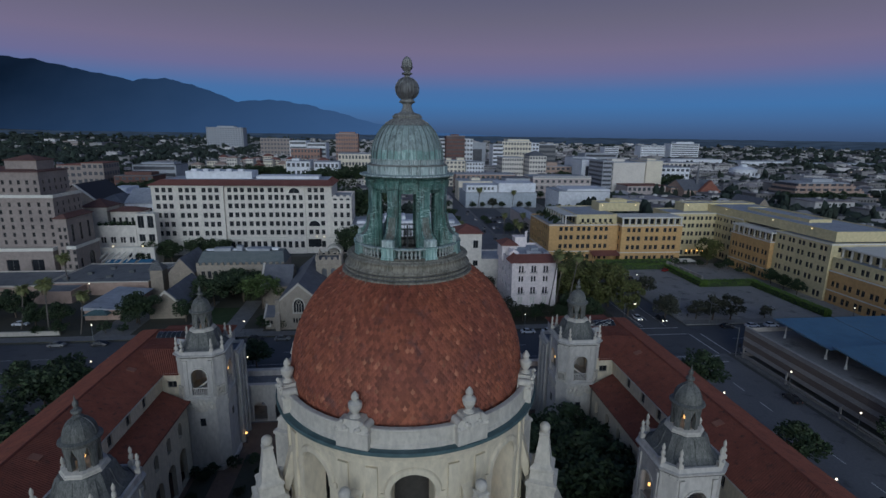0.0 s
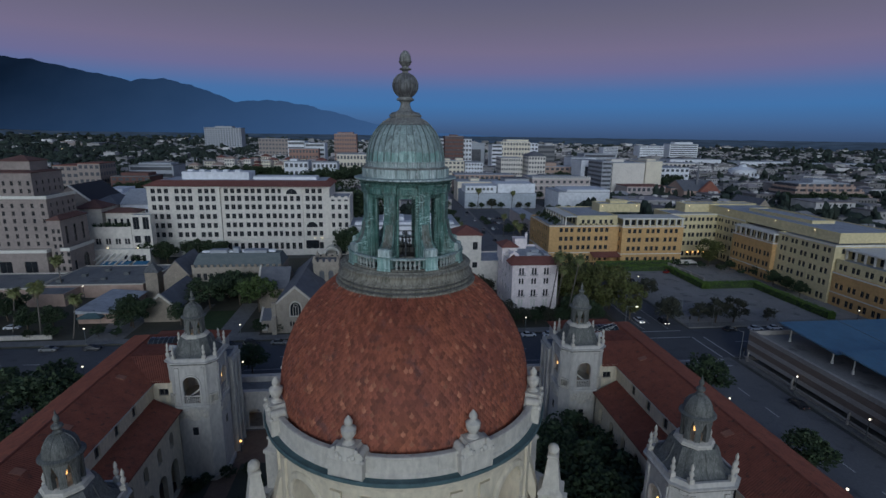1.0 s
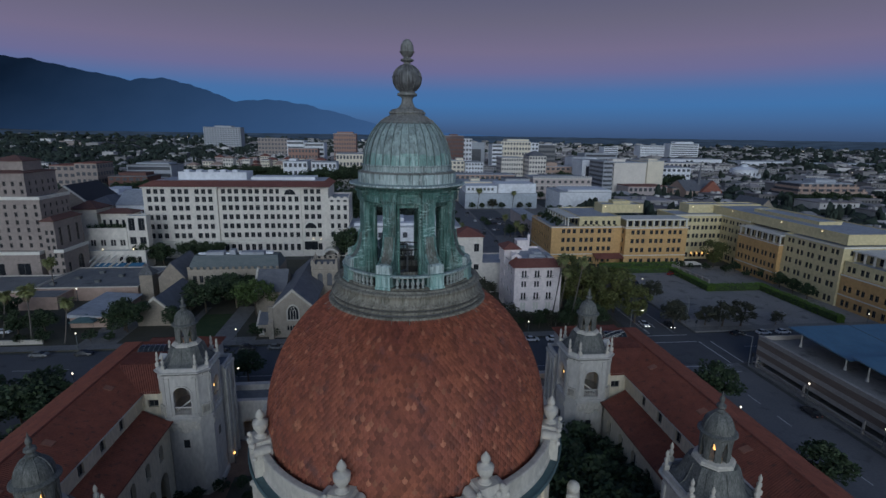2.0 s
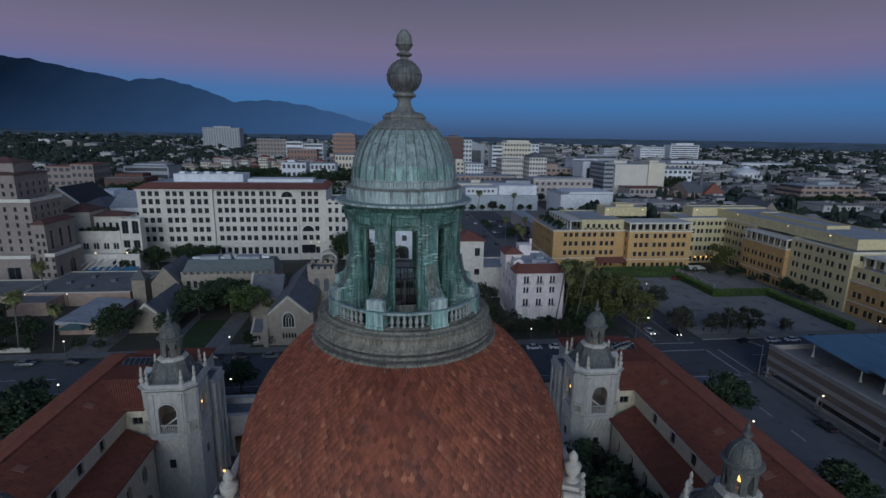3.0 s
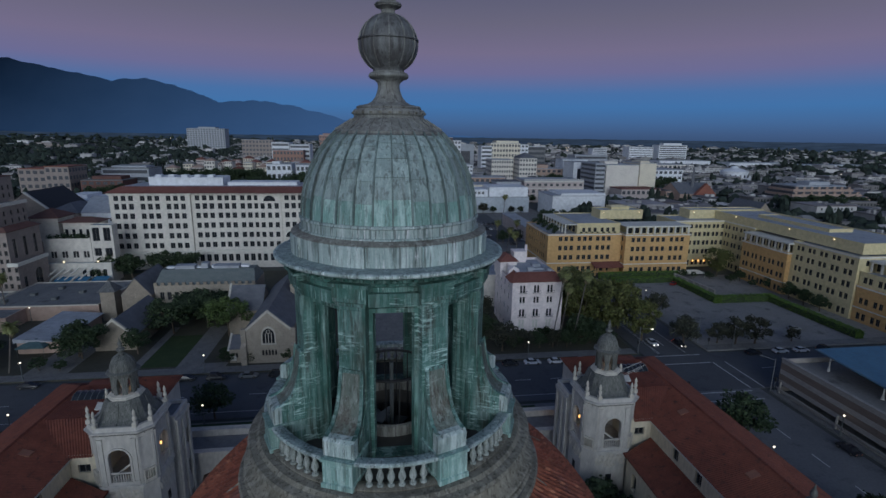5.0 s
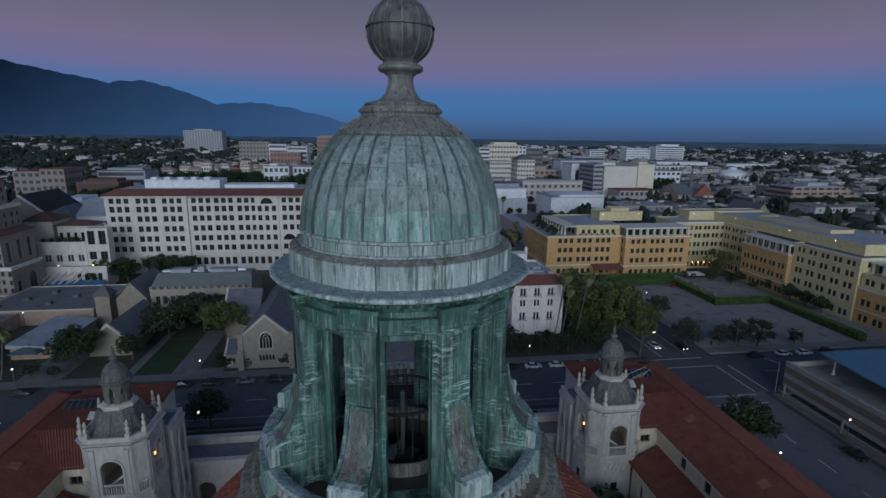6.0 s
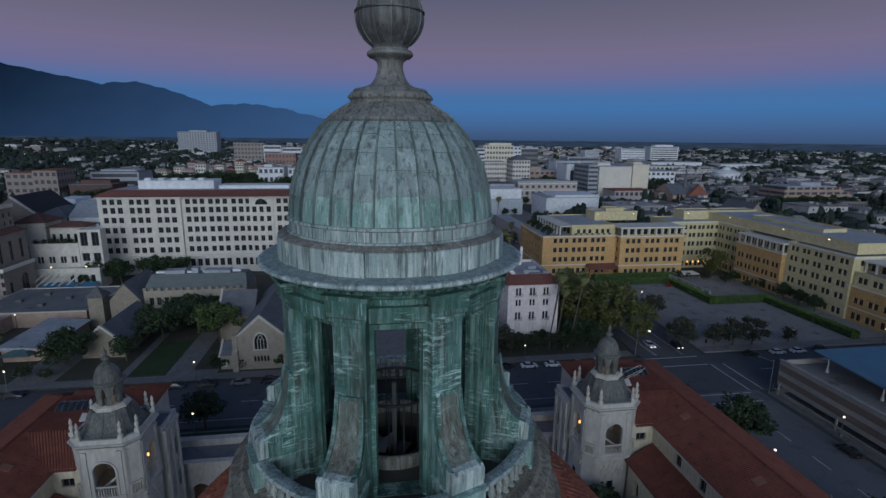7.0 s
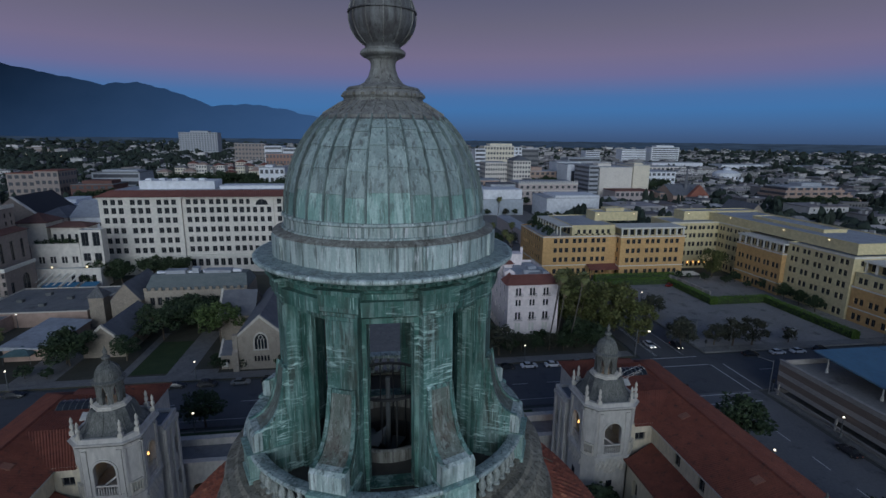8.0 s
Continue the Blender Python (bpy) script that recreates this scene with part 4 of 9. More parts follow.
for s in (-1, 1):
    edge = outline[5:-1]
    for (r0, z0), (r1, z1) in zip(edge, edge[1:]):
        scroll.loft([[(r + dr, s * (flare(z) + dw), z + dz) for dr, dw, dz in ((0, -0.05, 0), (0.035, -0.05, 0.045), (0.035, 0.04, 0.045), (0, 0.04, 0))] for r, z in ((r0, z0), (r1, z1))])
    scroll.loft([[(r, s * (flare(z) + dw), z) for r, z in ((2.5, 50.5), (3.2 - dw, 50.5), (3.2 - dw, 51.4), (2.9, 51.7), (2.5, 52.4))] for dw in (0.002, 0.022)])
scroll_mesh = scroll.mesh("scroll_buttress", COPPER_PIER, 25)
top = Geo()
top.loft([[(r, 0.055 - flare(z), z - 0.02), (r + 0.012, 0.055 - flare(z), z + 0.02), (r + 0.012, flare(z) - 0.055, z + 0.02), (r, flare(z) - 0.055, z - 0.02)] for r, z in outline[6:-2]])
top_mesh = top.mesh("scroll_top", COPPER_SCROLL, 40)
scap = Geo()
scap.loft([[(3.30, s * 0.40, 51.18), (3.52, s * 0.40, 51.18), (3.53, s * 0.40, 51.56), (3.46, s * 0.40, 51.63), (3.30, s * 0.40, 51.65)] for s in (-1, 1)])
scap_mesh = scap.mesh("scroll_foot", COPPER_PALE, 25)
for i in range(8):
    a = PIER0 + i * TAU / 8
    piece("pier", pier_mesh, lantern, spin(a))
    piece("pier_panel", pil_mesh, lantern, spin(a))
    piece("scroll_buttress", scroll_mesh, lantern, spin(a))
    piece("scroll_foot", scap_mesh, lantern, spin(a))
    piece("scroll_top", top_mesh, lantern, spin(a))

# bays between the piers: tall openings with moulded jambs
def bay_place(turn, radius):
    c, s = math.cos(turn), math.sin(turn)
    def place(u, z, d):
        return ((radius - d) * c - u * s, (radius - d) * s + u * c, z)
    return place


for i in range(8):
    a = -math.pi / 2 + i * TAU / 8
    g = Geo()
    pierced(g, bay_place(a, 2.30), -0.85, 0.85, 50.42, 54.66, [(0, 0.50, 50.46, 54.40, False)], 0.42, step=5)
    wall = part("bay_wall", g, COPPER_GREEN, lantern)
    g = Geo()
    p = bay_place(a, 2.30)
    for u0, u1, z0, z1 in ((-0.62, -0.50, 50.44, 54.52), (0.50, 0.62, 50.44, 54.52), (-0.499, 0.499, 54.40, 54.52)):
        g.loft([[p(u0, z, -0.002), p(u1, z, -0.002), p(u1, z, -0.06), p(u0, z, -0.06)] for z in (z0, z1)])
    part("opening_surround", g, COPPER_GREEN, lantern)
    # frieze panel over the opening, and the attic panel above the cornice
    g = Geo()
    q = bay_place(a, 2.68)
    g.loft([[q(-0.60, z, d), q(0.60, z, d), q(0.60, z, 0.3), q(-0.60, z, 0.3)] for z, d in ((54.66, 0.0), (54.98, -0.01))])
    part("frieze_panel", g, COPPER_GREEN, lantern)

g = Geo()
g.revolve([(2.0, 54.62), (2.46, 54.62), (2.48, 54.72), (2.55, 54.78), (2.55, 54.86), (2.57, 55.10), (2.63, 55.14), (2.65, 55.22), (2.46, 55.26)], 64)
part("entablature", g, COPPER_GREEN, lantern, "dark green moulded entablature", smooth=25)
for i in range(8):
    a = PIER0 + i * TAU / 8
    c, s = math.cos(a), math.sin(a)
    g = Geo()
    for z0, z1, r, w in ((54.84, 55.12, 2.76, 0.44), (55.121, 55.21, 2.84, 0.50)):
        g.loft([[(x * c - y * s, x * s + y * c, z) for x, y in ((2.3, -w), (r, -w), (r, w), (2.3, w))] for z in (z0, z1)])
    part("entablature_block", g, COPPER_GREEN, lantern)
g = Geo()
g.revolve([(2.64, 55.20), (2.70, 55.24), (2.74, 55.31), (2.90, 55.37), (3.02, 55.40), (3.06, 55.45)], 96)
part("cornice", g, COPPER_GREEN, lantern, smooth=25)
g = Geo()
g.revolve([(3.05, 55.44), (3.10, 55.445), (3.13, 55.48), (3.13, 55.52), (3.10, 55.54), (3.04, 55.545)], 96)
part("cornice_lip", g, COPPER_PALE, lantern, "pale streaked cornice lip", smooth=25)
g = Geo()
g.revolve([(3.05, 55.545), (2.70, 55.575), (2.3, 55.58)], 96)
part("cornice_top", g, COPPER, lantern, smooth=25)
g = Geo()
for i in range(72):
    a = TAU * i / 72
    c, s = math.cos(a), math.sin(a)
    g.loft([[(x * c - y * s, x * s + y * c, z) for x, y in ((2.6, -0.045), (2.86, -0.045), (2.86, 0.045), (2.6, 0.045))] for z in (55.28, 55.355)])
tagged(part("dentil_course", g, COPPER_GREEN, lantern), kind="stuff")

# attic drum of sixteen plates, wide and narrow by turns
g = Geo()
g.revolve([(2.60, 55.54), (2.60, 56.04), (2.40, 56.16), (2.3, 56.18)], 64)
part("attic_drum", g, COPPER_PALE, lantern, smooth=30)
for wide in (True, False):
    half = 0.246 if wide else 0.140
    out = 2.69 if not wide else 2.64
    g = Geo()
    ring = lambda r, z: [(r * math.cos(t), r * math.sin(t), z) for t in [-half + 2 * half * j / 6 for j in range(7)]] + [(2.5 * math.cos(t), 2.5 * math.sin(t), z) for t in (half, -half)]
    g.loft([ring(out, 55.56), ring(out, 56.05), ring(out - 0.02, 56.07)])
    me = g.mesh("attic_plate", COPPER_PALE, 30)
    for i in range(8):
        piece("attic_plate", me, lantern, spin(-math.pi / 2 + i * TAU / 8 + (0 if wide else TAU / 16)))
g = Geo()
g.revolve([(2.66, 56.075), (2.62, 56.11), (2.46, 56.17), (2.40, 56.175)], 64)
part("attic_ledge", g, COPPER_BROWN, lantern, "rust-brown sloping ledge", smooth=30)
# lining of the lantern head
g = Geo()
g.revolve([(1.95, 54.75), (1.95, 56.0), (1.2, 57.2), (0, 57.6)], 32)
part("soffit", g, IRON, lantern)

# cupola: thirty-two gores in four courses, with ribs
g = Geo()
g.revolve([(2.46, 56.10), (2.45, 56.20), (2.40, 56.22), (2.40, 56.42), (2.44, 56.45), (2.42, 56.50), (2.30, 56.52)], 96)
part("cupola_band", g, COPPER_PALE, lantern, smooth=25)
CA, CB, CZ = 2.34, 2.74, 56.45
cup = lambda t, o=0.0: ((CA + o) * math.cos(t), CZ + (CB + o) * math.sin(t))
g = Geo()
g.revolve([cup(0.02 + i * 0.92 / 18, -0.05) for i in range(19)], 64)
part("cupola_shell", g, COPPER_DARK, lantern, smooth=40)
levels = [0.02, 0.225, 0.42, 0.60, 0.765, 0.925]
step = TAU / 32
# the level joints are staggered from gore to gore
for course, kind in [(c, k) for c in range(5) for k in range(3)]:
    shift = (-0.022, 0.0, 0.018)[kind]
    lo, hi = levels[course] + (shift if course > 0 else 0), levels[course + 1] + (shift if course < 4 else 0)
    g = Geo()
    rings = []
    for k in range(4):
        t = lo + (hi - lo) * k / 3
        lift = 0.022 * (1 - k / 3) ** 1.0
        outer = [(cup(t, lift)[0] * math.cos(b), cup(t, lift)[0] * math.sin(b), cup(t, lift)[1]) for b in (-step * 0.47, 0, step * 0.47)]
        inner = [(cup(t, -0.05)[0] * math.cos(b), cup(t, -0.05)[0] * math.sin(b), cup(t, -0.05)[1]) for b in (step * 0.47, -step * 0.47)]
        rings.append(outer + inner)
    g.loft(rings)
    me = g.mesh("gore_plate", COPPER_RUN if course == 0 else COPPER, 30)
    for i in range(32):
        if (i * 5 + i // 3) % 3 == kind:
            piece("gore_plate", me, lantern, spin((i + 0.5) * step))
g = Geo()
rings = []
for k in range(13):
    t = 0.02 + (0.925 - 0.02) * k / 12
    w = 0.021 * (0.55 + 0.45 * math.cos(t))
    r0, z0 = cup(t, -0.02)
    r1, z1 = cup(t, 0.062)
    rings.append([(r0, -w, z0), (r1, -w * 0.8, z1), (r1, w * 0.8, z1), (r0, w, z0)])
g.loft(rings)
me = g.mesh("rib", COPPER_RIB)
for i in range(32):
    piece("rib", me, lantern, spin(i * step))

# cap, neck, ball and pine-cone finial
g = Geo()
g.revolve([(1.36, 58.60), (1.46, 58.60), (1.47, 58.66), (1.42, 58.70), (1.22, 58.82), (1.00, 58.96), (0.95, 59.0)], 64)
part("cupola_cap", g, COPPER_CAP, lantern, smooth=30)
g = Geo()
g.revolve([(1.40, 58.565), (1.475, 58.56), (1.495, 58.585), (1.475, 58.61), (1.40, 58.60)], 64)
part("cap_lip", g, COPPER_DARK, lantern, "dark copper lip under the cap", smooth=30)
rib_cap = Geo()
rib_cap.loft([[(r, -0.015, z), (r, -0.015, z + 0.035), (r, 0.015, z + 0.035), (r, 0.015, z)] for r, z in ((1.42, 58.70), (1.22, 58.82), (1.00, 58.96))])
me = rib_cap.mesh("cap_seam", COPPER_CAP)
for i in range(32):
    piece("cap_seam", me, lantern, spin(i * step))
g = Geo()
g.revolve([(0.93, 58.97), (0.94, 59.02), (0.91, 59.05), (0.955, 59.10), (0.955, 59.17), (0.91, 59.22), (0.84, 59.235), (0.86, 59.27), (0.82, 59.31), (0.58, 59.36), (0.45, 59.43), (0.35, 59.56), (0.29, 59.74), (0.285, 59.86), (0.32, 59.93), (0.36, 59.95), (0.38, 59.98),
           (0.47, 60.0), (0.52, 60.05), (0.52, 60.10), (0.47, 60.15), (0.40, 60.17), (0.40, 60.22)], 48)
part("finial_neck", g, COPPER_CAP, lantern, smooth=35)
beads = Geo()
beads.revolve([(0.0, 0.0), (0.05, 0.01), (0.045, 0.05), (0.0, 0.065)], 6)
me = beads.mesh("egg_moulding", LEDGE, 60)
for i in range(24):
    a = TAU * i / 24
    piece("egg_moulding", me, lantern, Matrix.Translation((0.935 * math.cos(a), 0.935 * math.sin(a), 59.10)) @ spin(a))
g = Geo()
g.revolve([(0.40, 60.18)] + [(0.76 * math.cos(t) * (1.0 if t < 0 else 0.985), 60.86 + 0.74 * math.sin(t)) for t in [-1.0 + 2.33 * i / 20 for i in range(21)]] + [(0.18, 61.60)], 48)
ball = part("finial_ball", g, COPPER_DARK, lantern, "dark streaked copper ball", smooth=60)
for kind, n in (("ball_seam", 12),):
    g = Geo()
    rings = []
    for k in range(15):
        t = -0.95 + 2.2 * k / 14
        r, z = 0.765 * math.cos(t), 60.86 + 0.745 * math.sin(t)
        rings.append([(r - 0.02, -0.012, z), (r + 0.012, -0.01, z), (r + 0.012, 0.01, z), (r - 0.02, 0.012, z)])
    g.loft(rings)
    me = g.mesh(kind, COPPER_CAP)
    for i in range(n):
        piece(kind, me, ball, spin(i * TAU / n))
g = Geo()
g.revolve([(0.750, 60.93), (0.782, 60.93), (0.782, 60.965), (0.745, 60.965)], 48)
part("ball_girdle", g, COPPER_DARK, ball)
g = Geo()
g.revolve([(0.19, 61.58), (0.17, 61.66), (0.20, 61.70), (0.32, 61.74), (0.35, 61.79), (0.32, 61.83), (0.20, 61.87), (0.19, 61.93), (0.28, 62.02), (0.34, 62.13), (0.385, 62.17), (0.385, 62.22), (0.33, 62.25), (0.345, 62.34), (0.325, 62.48), (0.27, 62.62), (0.18, 62.74), (0.08, 62.81), (0.0, 62.83)], 32)
part("pine_cone", g, COPPER_CAP, lantern, smooth=35)

# ---------- corner towers of the city hall ----------
def chamfered(s, c, z):
    return [(-s + c, -s, z), (s - c, -s, z), (s, -s + c, z), (s, s - c, z), (s - c, s, z), (-s + c, s, z), (-s, s - c, z), (-s, -s + c, z)]


def octagon(r, z, turn=math.pi / 8):
    return [(x, y, z) for x, y in circle(r, 8, turn)]


def corner_tower():
    t = thing("stair_tower", 0, 0, 0, "white stucco corner tower with arched belfry and grey domed cupola", "tower", "city hall corner towers")
    S, C = 3.8, 1.45
    g = Geo()
    g.loft([chamfered(S + 0.25, C, 0.1), chamfered(S + 0.25, C, 1.0), chamfered(S, C, 1.1), chamfered(S, C, 13.6), chamfered(S + 0.2, C, 13.75), chamfered(S + 0.2, C, 14.1), chamfered(S, C, 14.2)])
    part("shaft", g, TOWER_WHITE, t, local=True)
    # belfry storey: an arch in each face, plain canted corners with a small balustraded niche
    for i in range(4):
        a = spin(i * math.pi / 2)
        g = Geo()

        def place(u, z, d, a=a):
            return tuple(a @ Vector((u, -S + d, z)))
        pierced(g, place, -S + C, S - C, 14.2, 21.3, [(0, 1.25, 14.6, 18.05, True)], 0.55, step=3)
        part("belfry_wall", g, TOWER_WHITE, t, local=True)
        g = Geo()

        def slant(u, z, d, a=a):
            k = math.sqrt(0.5)
            return tuple(a @ Vector((S - C / 2 + (u - d) * k, -S + C / 2 + (u + d) * k, z)))
        w = C * 0.7071
        pierced(g, slant, -w, w, 14.2, 21.3, [], 0.5, step=3)
        for u0, u1, z0, z1, o in ((-w + 0.06, -w + 0.34, 14.3, 20.9, 0.1), (w - 0.34, w - 0.06, 14.3, 20.9, 0.1), (-0.6, 0.6, 20.3, 20.75, 0.06)):
            g.loft([[slant(u0, z, -0.003), slant(u0, z, -o), slant(u1, z, -o), slant(u1, z, -0.003)] for z in (z0, z1)])
        part("belfry_pier", g, TOWER_WHITE, t, local=True)
        g = Geo()
        pierced(g, lambda u, z, d: slant(u, z, d - 0.34), -0.72, 0.72, 14.22, 16.1, [(c, 0.1, 14.7, 15.85, False) for c in (-0.45, -0.15, 0.15, 0.45)], 0.33, step=3)
        part("corner_balcony", g, CREAM_DIRTY, t, local=True)
        g = Geo()
        n = 14
        for j in range(n):
            q0, q1 = math.pi * j / n, math.pi * (j + 1) / n
            for (w0, d0), (w1, d1) in (((1.25, 0.02), (1.28, 0.12)), ((1.28, 0.12), (1.52, 0.12)), ((1.52, 0.12), (1.54, 0.0))):
                g.poly([place(r * math.cos(q), 18.05 + r * math.sin(q), -d - 0.003) for r, d, q in ((w0, d0, q0), (w0, d0, q1), (w1, d1, q1), (w1, d1, q0))])
        for s in (-1, 1):
            for u0, u1, z0, z1, o in ((1.27, 1.54, 14.6, 18.05, 0.1), (1.72, 2.2, 14.3, 20.9, 0.14), (1.66, 2.26, 20.3, 20.9, 0.2), (1.66, 2.26, 14.25, 14.8, 0.2)):
                g.loft([[place(s * u0, z, -0.003), place(s * u0, z, -o), place(s * u1, z, -o), place(s * u1, z, -0.003)] for z in (z0, z1)])
        part("arch_surround", g, TOWER_WHITE, t, local=True)
        g = Geo()
        g.loft([[place(-1.24, z, 0.05), place(1.24, z, 0.05), place(1.24, z, 0.28), place(-1.24, z, 0.28)] for z in (15.75, 15.95)])
        part("balcony_rail", g, TOWER_WHITE, t, local=True)
        for j in range(8):
            g = Geo()
            c = place(-1.05 + j * 0.3, 0, 0.17)
            g.revolve([(0.09, 14.6), (0.06, 14.75), (0.1, 15.1), (0.05, 15.5), (0.09, 15.75)], 6, c[0], c[1])
            part("baluster", g, TOWER_WHITE, t, local=True)
        # small window under a carved cartouche
        g = Geo()
        g.loft([[place(-0.45, z, -0.02), place(0.45, z, -0.02), place(0.45, z, 0.1), place(-0.45, z, 0.1)] for z in (8.8, 10.2)])
        part("window", g, GLASS, t, local=True)
        blobs = ((0, 12.75, 0.95, 1.05), (0, 13.5, 0.6, 0.45), (-1.1, 12.5, 0.6, 0.5), (1.1, 12.5, 0.6, 0.5), (-1.75, 12.25, 0.5, 0.45), (1.75, 12.25, 0.5, 0.45), (-1.35, 13.15, 0.45, 0.25), (1.35, 13.15, 0.45, 0.25), (-2.05, 12.75, 0.25, 0.35), (2.05, 12.75, 0.25, 0.35), (-0.6, 11.75, 0.35, 0.3), (0.6, 11.75, 0.35, 0.3), (0, 11.6, 0.4, 0.35))
        relief = lambda u, z: max(0.0, max(0.26 * math.sqrt(max(0.0, 1 - ((u - u0) / ru) ** 2 - ((z - z0) / rz) ** 2)) * (0.7 + 0.3 * math.cos(9 * u + 4 * z)) for u0, z0, ru, rz in blobs))
        g = Geo()
        nu, nz = 31, 19
        for j in range(nz):
            for k in range(nu):
                u, z = -2.3 + 4.6 * k / (nu - 1), 11.25 + 2.75 * j / (nz - 1)
                g.v.append(place(u, z, 0.04 - relief(u, z)))
        for j in range(nz - 1):
            for k in range(nu - 1):
                g.f.append((j * nu + k, j * nu + k + 1, (j + 1) * nu + k + 1, (j + 1) * nu + k))
                g.k.append(0)
        part("carved_cartouche", g, CREAM_DIRTY, t, "weathered carved cartouche", local=True)
    g = Geo()
    g.loft([chamfered(S, C, 21.3), chamfered(S + 0.1, C, 21.35), chamfered(S + 0.12, C, 21.5), chamfered(S + 0.36, C, 21.62), chamfered(S + 0.42, C, 21.85), chamfered(S + 0.15, C, 21.9), chamfered(S + 0.08, C, 22.45), chamfered(S - 0.22, C, 22.45), chamfered(S - 0.25, C, 22.0)])
    part("cornice", g, TOWER_WHITE, t, local=True)
    # dark strip below the cornice: the shade there, put into the colour
    g = Geo()
    g.loft([chamfered(S + 0.125, C, 21.36), chamfered(S + 0.20, C, 21.40), chamfered(S + 0.33, C, 21.56), chamfered(S + 0.125, C, 21.58)])
    part("cornice_moulding", g, LEAD, t, "dark grey course of painted shade under the cornice", local=True)
    g = Geo()
    g.tube((1.6, 0.6, 17.3), (1.6, 0.6, 17.65), 0.2, 0.2, 8)
    part("hanging_lamp", g, WARM, t, "warm glowing lamp", local=True)
    g = Geo()
    g.tube((1.6, 0.6, 17.65), (1.6, 0.6, 21.2), 0.02, 0.02, 5)
    part("lamp_chain", g, IRON, t, local=True)
    g = Geo()
    g.tube((S - 0.3, -0.1, 17.5), (S - 0.3, -0.1, 17.85), 0.14, 0.14, 8)
    part("wall_lantern", g, WARM, t, "warm glowing lantern in the arch", local=True)
    g = Geo()
    g.tube((S - 0.3, -0.1, 17.85), (S - 0.3, -0.1, 19.3), 0.02, 0.02, 5)
    part("lantern_chain", g, IRON, t, local=True)
    # stair string seen through the arches, and the belfry floor and ceiling
    g = Geo()
    g.loft([[(-1.6, -2.4 + k, 14.4), (1.6, -2.4 + k, 16.9), (1.6, -2.4 + k, 17.2), (-1.6, -2.4 + k, 14.7)] for k in (0, 0.25)])
    part("stair_string", g, TRIM_WHITE, t, local=True)
    g = Geo()
    g.box(-S + 0.7, -S + 0.7, 21.0, S - 0.7, S - 0.7, 21.25)
    part("belfry_ceiling", g, SHADE_STONE, t, local=True)
    # bell-cast roof rising from a low square kerb to the lantern
    g = Geo()
    g.loft([chamfered(S - 0.3, C, 22.05), chamfered(3.42, 1.32, 22.35), chamfered(3.02, 1.2, 22.62), chamfered(2.74, 1.1, 23.05), chamfered(2.54, 1.03, 23.6), chamfered(2.38, 0.97, 24.2), chamfered(2.2, 0.9, 24.75), chamfered(2.0, 0.82, 25.05)])
    part("roof", g, LEAD, t, smooth=28, local=True)
    for i in range(8):
        a = spin(i * math.pi / 4)
        g = Geo()
        prof = [(3.42, 22.37), (3.02, 22.64), (2.74, 23.07), (2.54, 23.62), (2.38, 24.22), (2.2, 24.77)]
        if i % 2:
            prof = [((2 * r - c) * 0.7071, z) for (r, z), c in zip(prof, (1.32, 1.2, 1.1, 1.03, 0.97, 0.9))]
        g.loft([[tuple(a @ Vector(p)) for p in ((r - 0.02, -0.05, z), (r + 0.06, 0, z + 0.04), (r - 0.02, 0.05, z))] for r, z in prof])
        part("roof_rib", g, LEAD, t, local=True)
    g = Geo()
    g.loft([octagon(2.02, 24.95), octagon(2.16, 25.02), octagon(2.18, 25.2), octagon(2.06, 25.3), octagon(2.0, 25.46), octagon(1.7, 25.55), octagon(1.55, 25.6)])
    part("lantern_base", g, CREAM_DIRTY, t, local=True)
    g = Geo()
    g.loft([octagon(2.13, 24.86), octagon(2.165, 24.93), octagon(2.13, 25.0)])
    part("base_flashing", g, COPPER_DARK, t, local=True)
    for i in range(8):
        a = spin(math.pi / 8 + i * math.pi / 4)
        g = Geo()
        g.loft([[tuple(a @ Vector(p)) for p in ((1.1, -0.24 * k, z), (1.52, -0.3 * k, z), (1.56, 0, z), (1.52, 0.3 * k, z), (1.1, 0.24 * k, z))] for z, k in ((25.5, 1.0), (26.9, 1.0), (27.4, 1.45), (28.0, 2.0))])
        part("lantern_post", g, LEAD, t, local=True)
    g = Geo()
    g.tube((0, 0, 26.2), (0, 0, 26.7), 0.16, 0.16, 8)
    part("lantern_light", g, WARM, t, "warm glowing lamp", local=True)
    g = Geo()
    g.tube((0, 0, 25.3), (0, 0, 26.2), 0.05, 0.05, 6)
    part("light_stem", g, IRON, t, local=True)
    g = Geo()
    g.revolve([(1.5, 27.9), (1.62, 28.0), (1.66, 28.15), (1.86, 28.3), (1.92, 28.36), (1.92, 28.5), (1.8, 28.58), (1.55, 28.66), (1.52, 28.84)], 24)
    part("lantern_cornice", g, LEAD, t, smooth=30, local=True)
    g = Geo()
    g.revolve([(1.5 * math.cos(q), 28.8 + 1.85 * math.sin(q)) for q in [i * 1.3 / 9 for i in range(10)]] + [(0.46, 30.62), (0.5, 30.72), (0.34, 30.8), (0.26, 30.95)], 24)
    part("dome", g, LEAD, t, smooth=40, local=True)
    for i in range(8):
        g = Geo()
        g.loft([[tuple(spin(i * TAU / 8) @ Vector(p)) for p in ((1.5 * math.cos(q) - 0.02, -0.05, 28.8 + 1.85 * math.sin(q)), (1.5 * math.cos(q) + 0.05, 0, 28.83 + 1.85 * math.sin(q)), (1.5 * math.cos(q) - 0.02, 0.05, 28.8 + 1.85 * math.sin(q)))] for q in [j * 1.25 / 7 for j in range(8)]])
        part("dome_rib", g, LEAD, t, local=True)
    g = Geo()
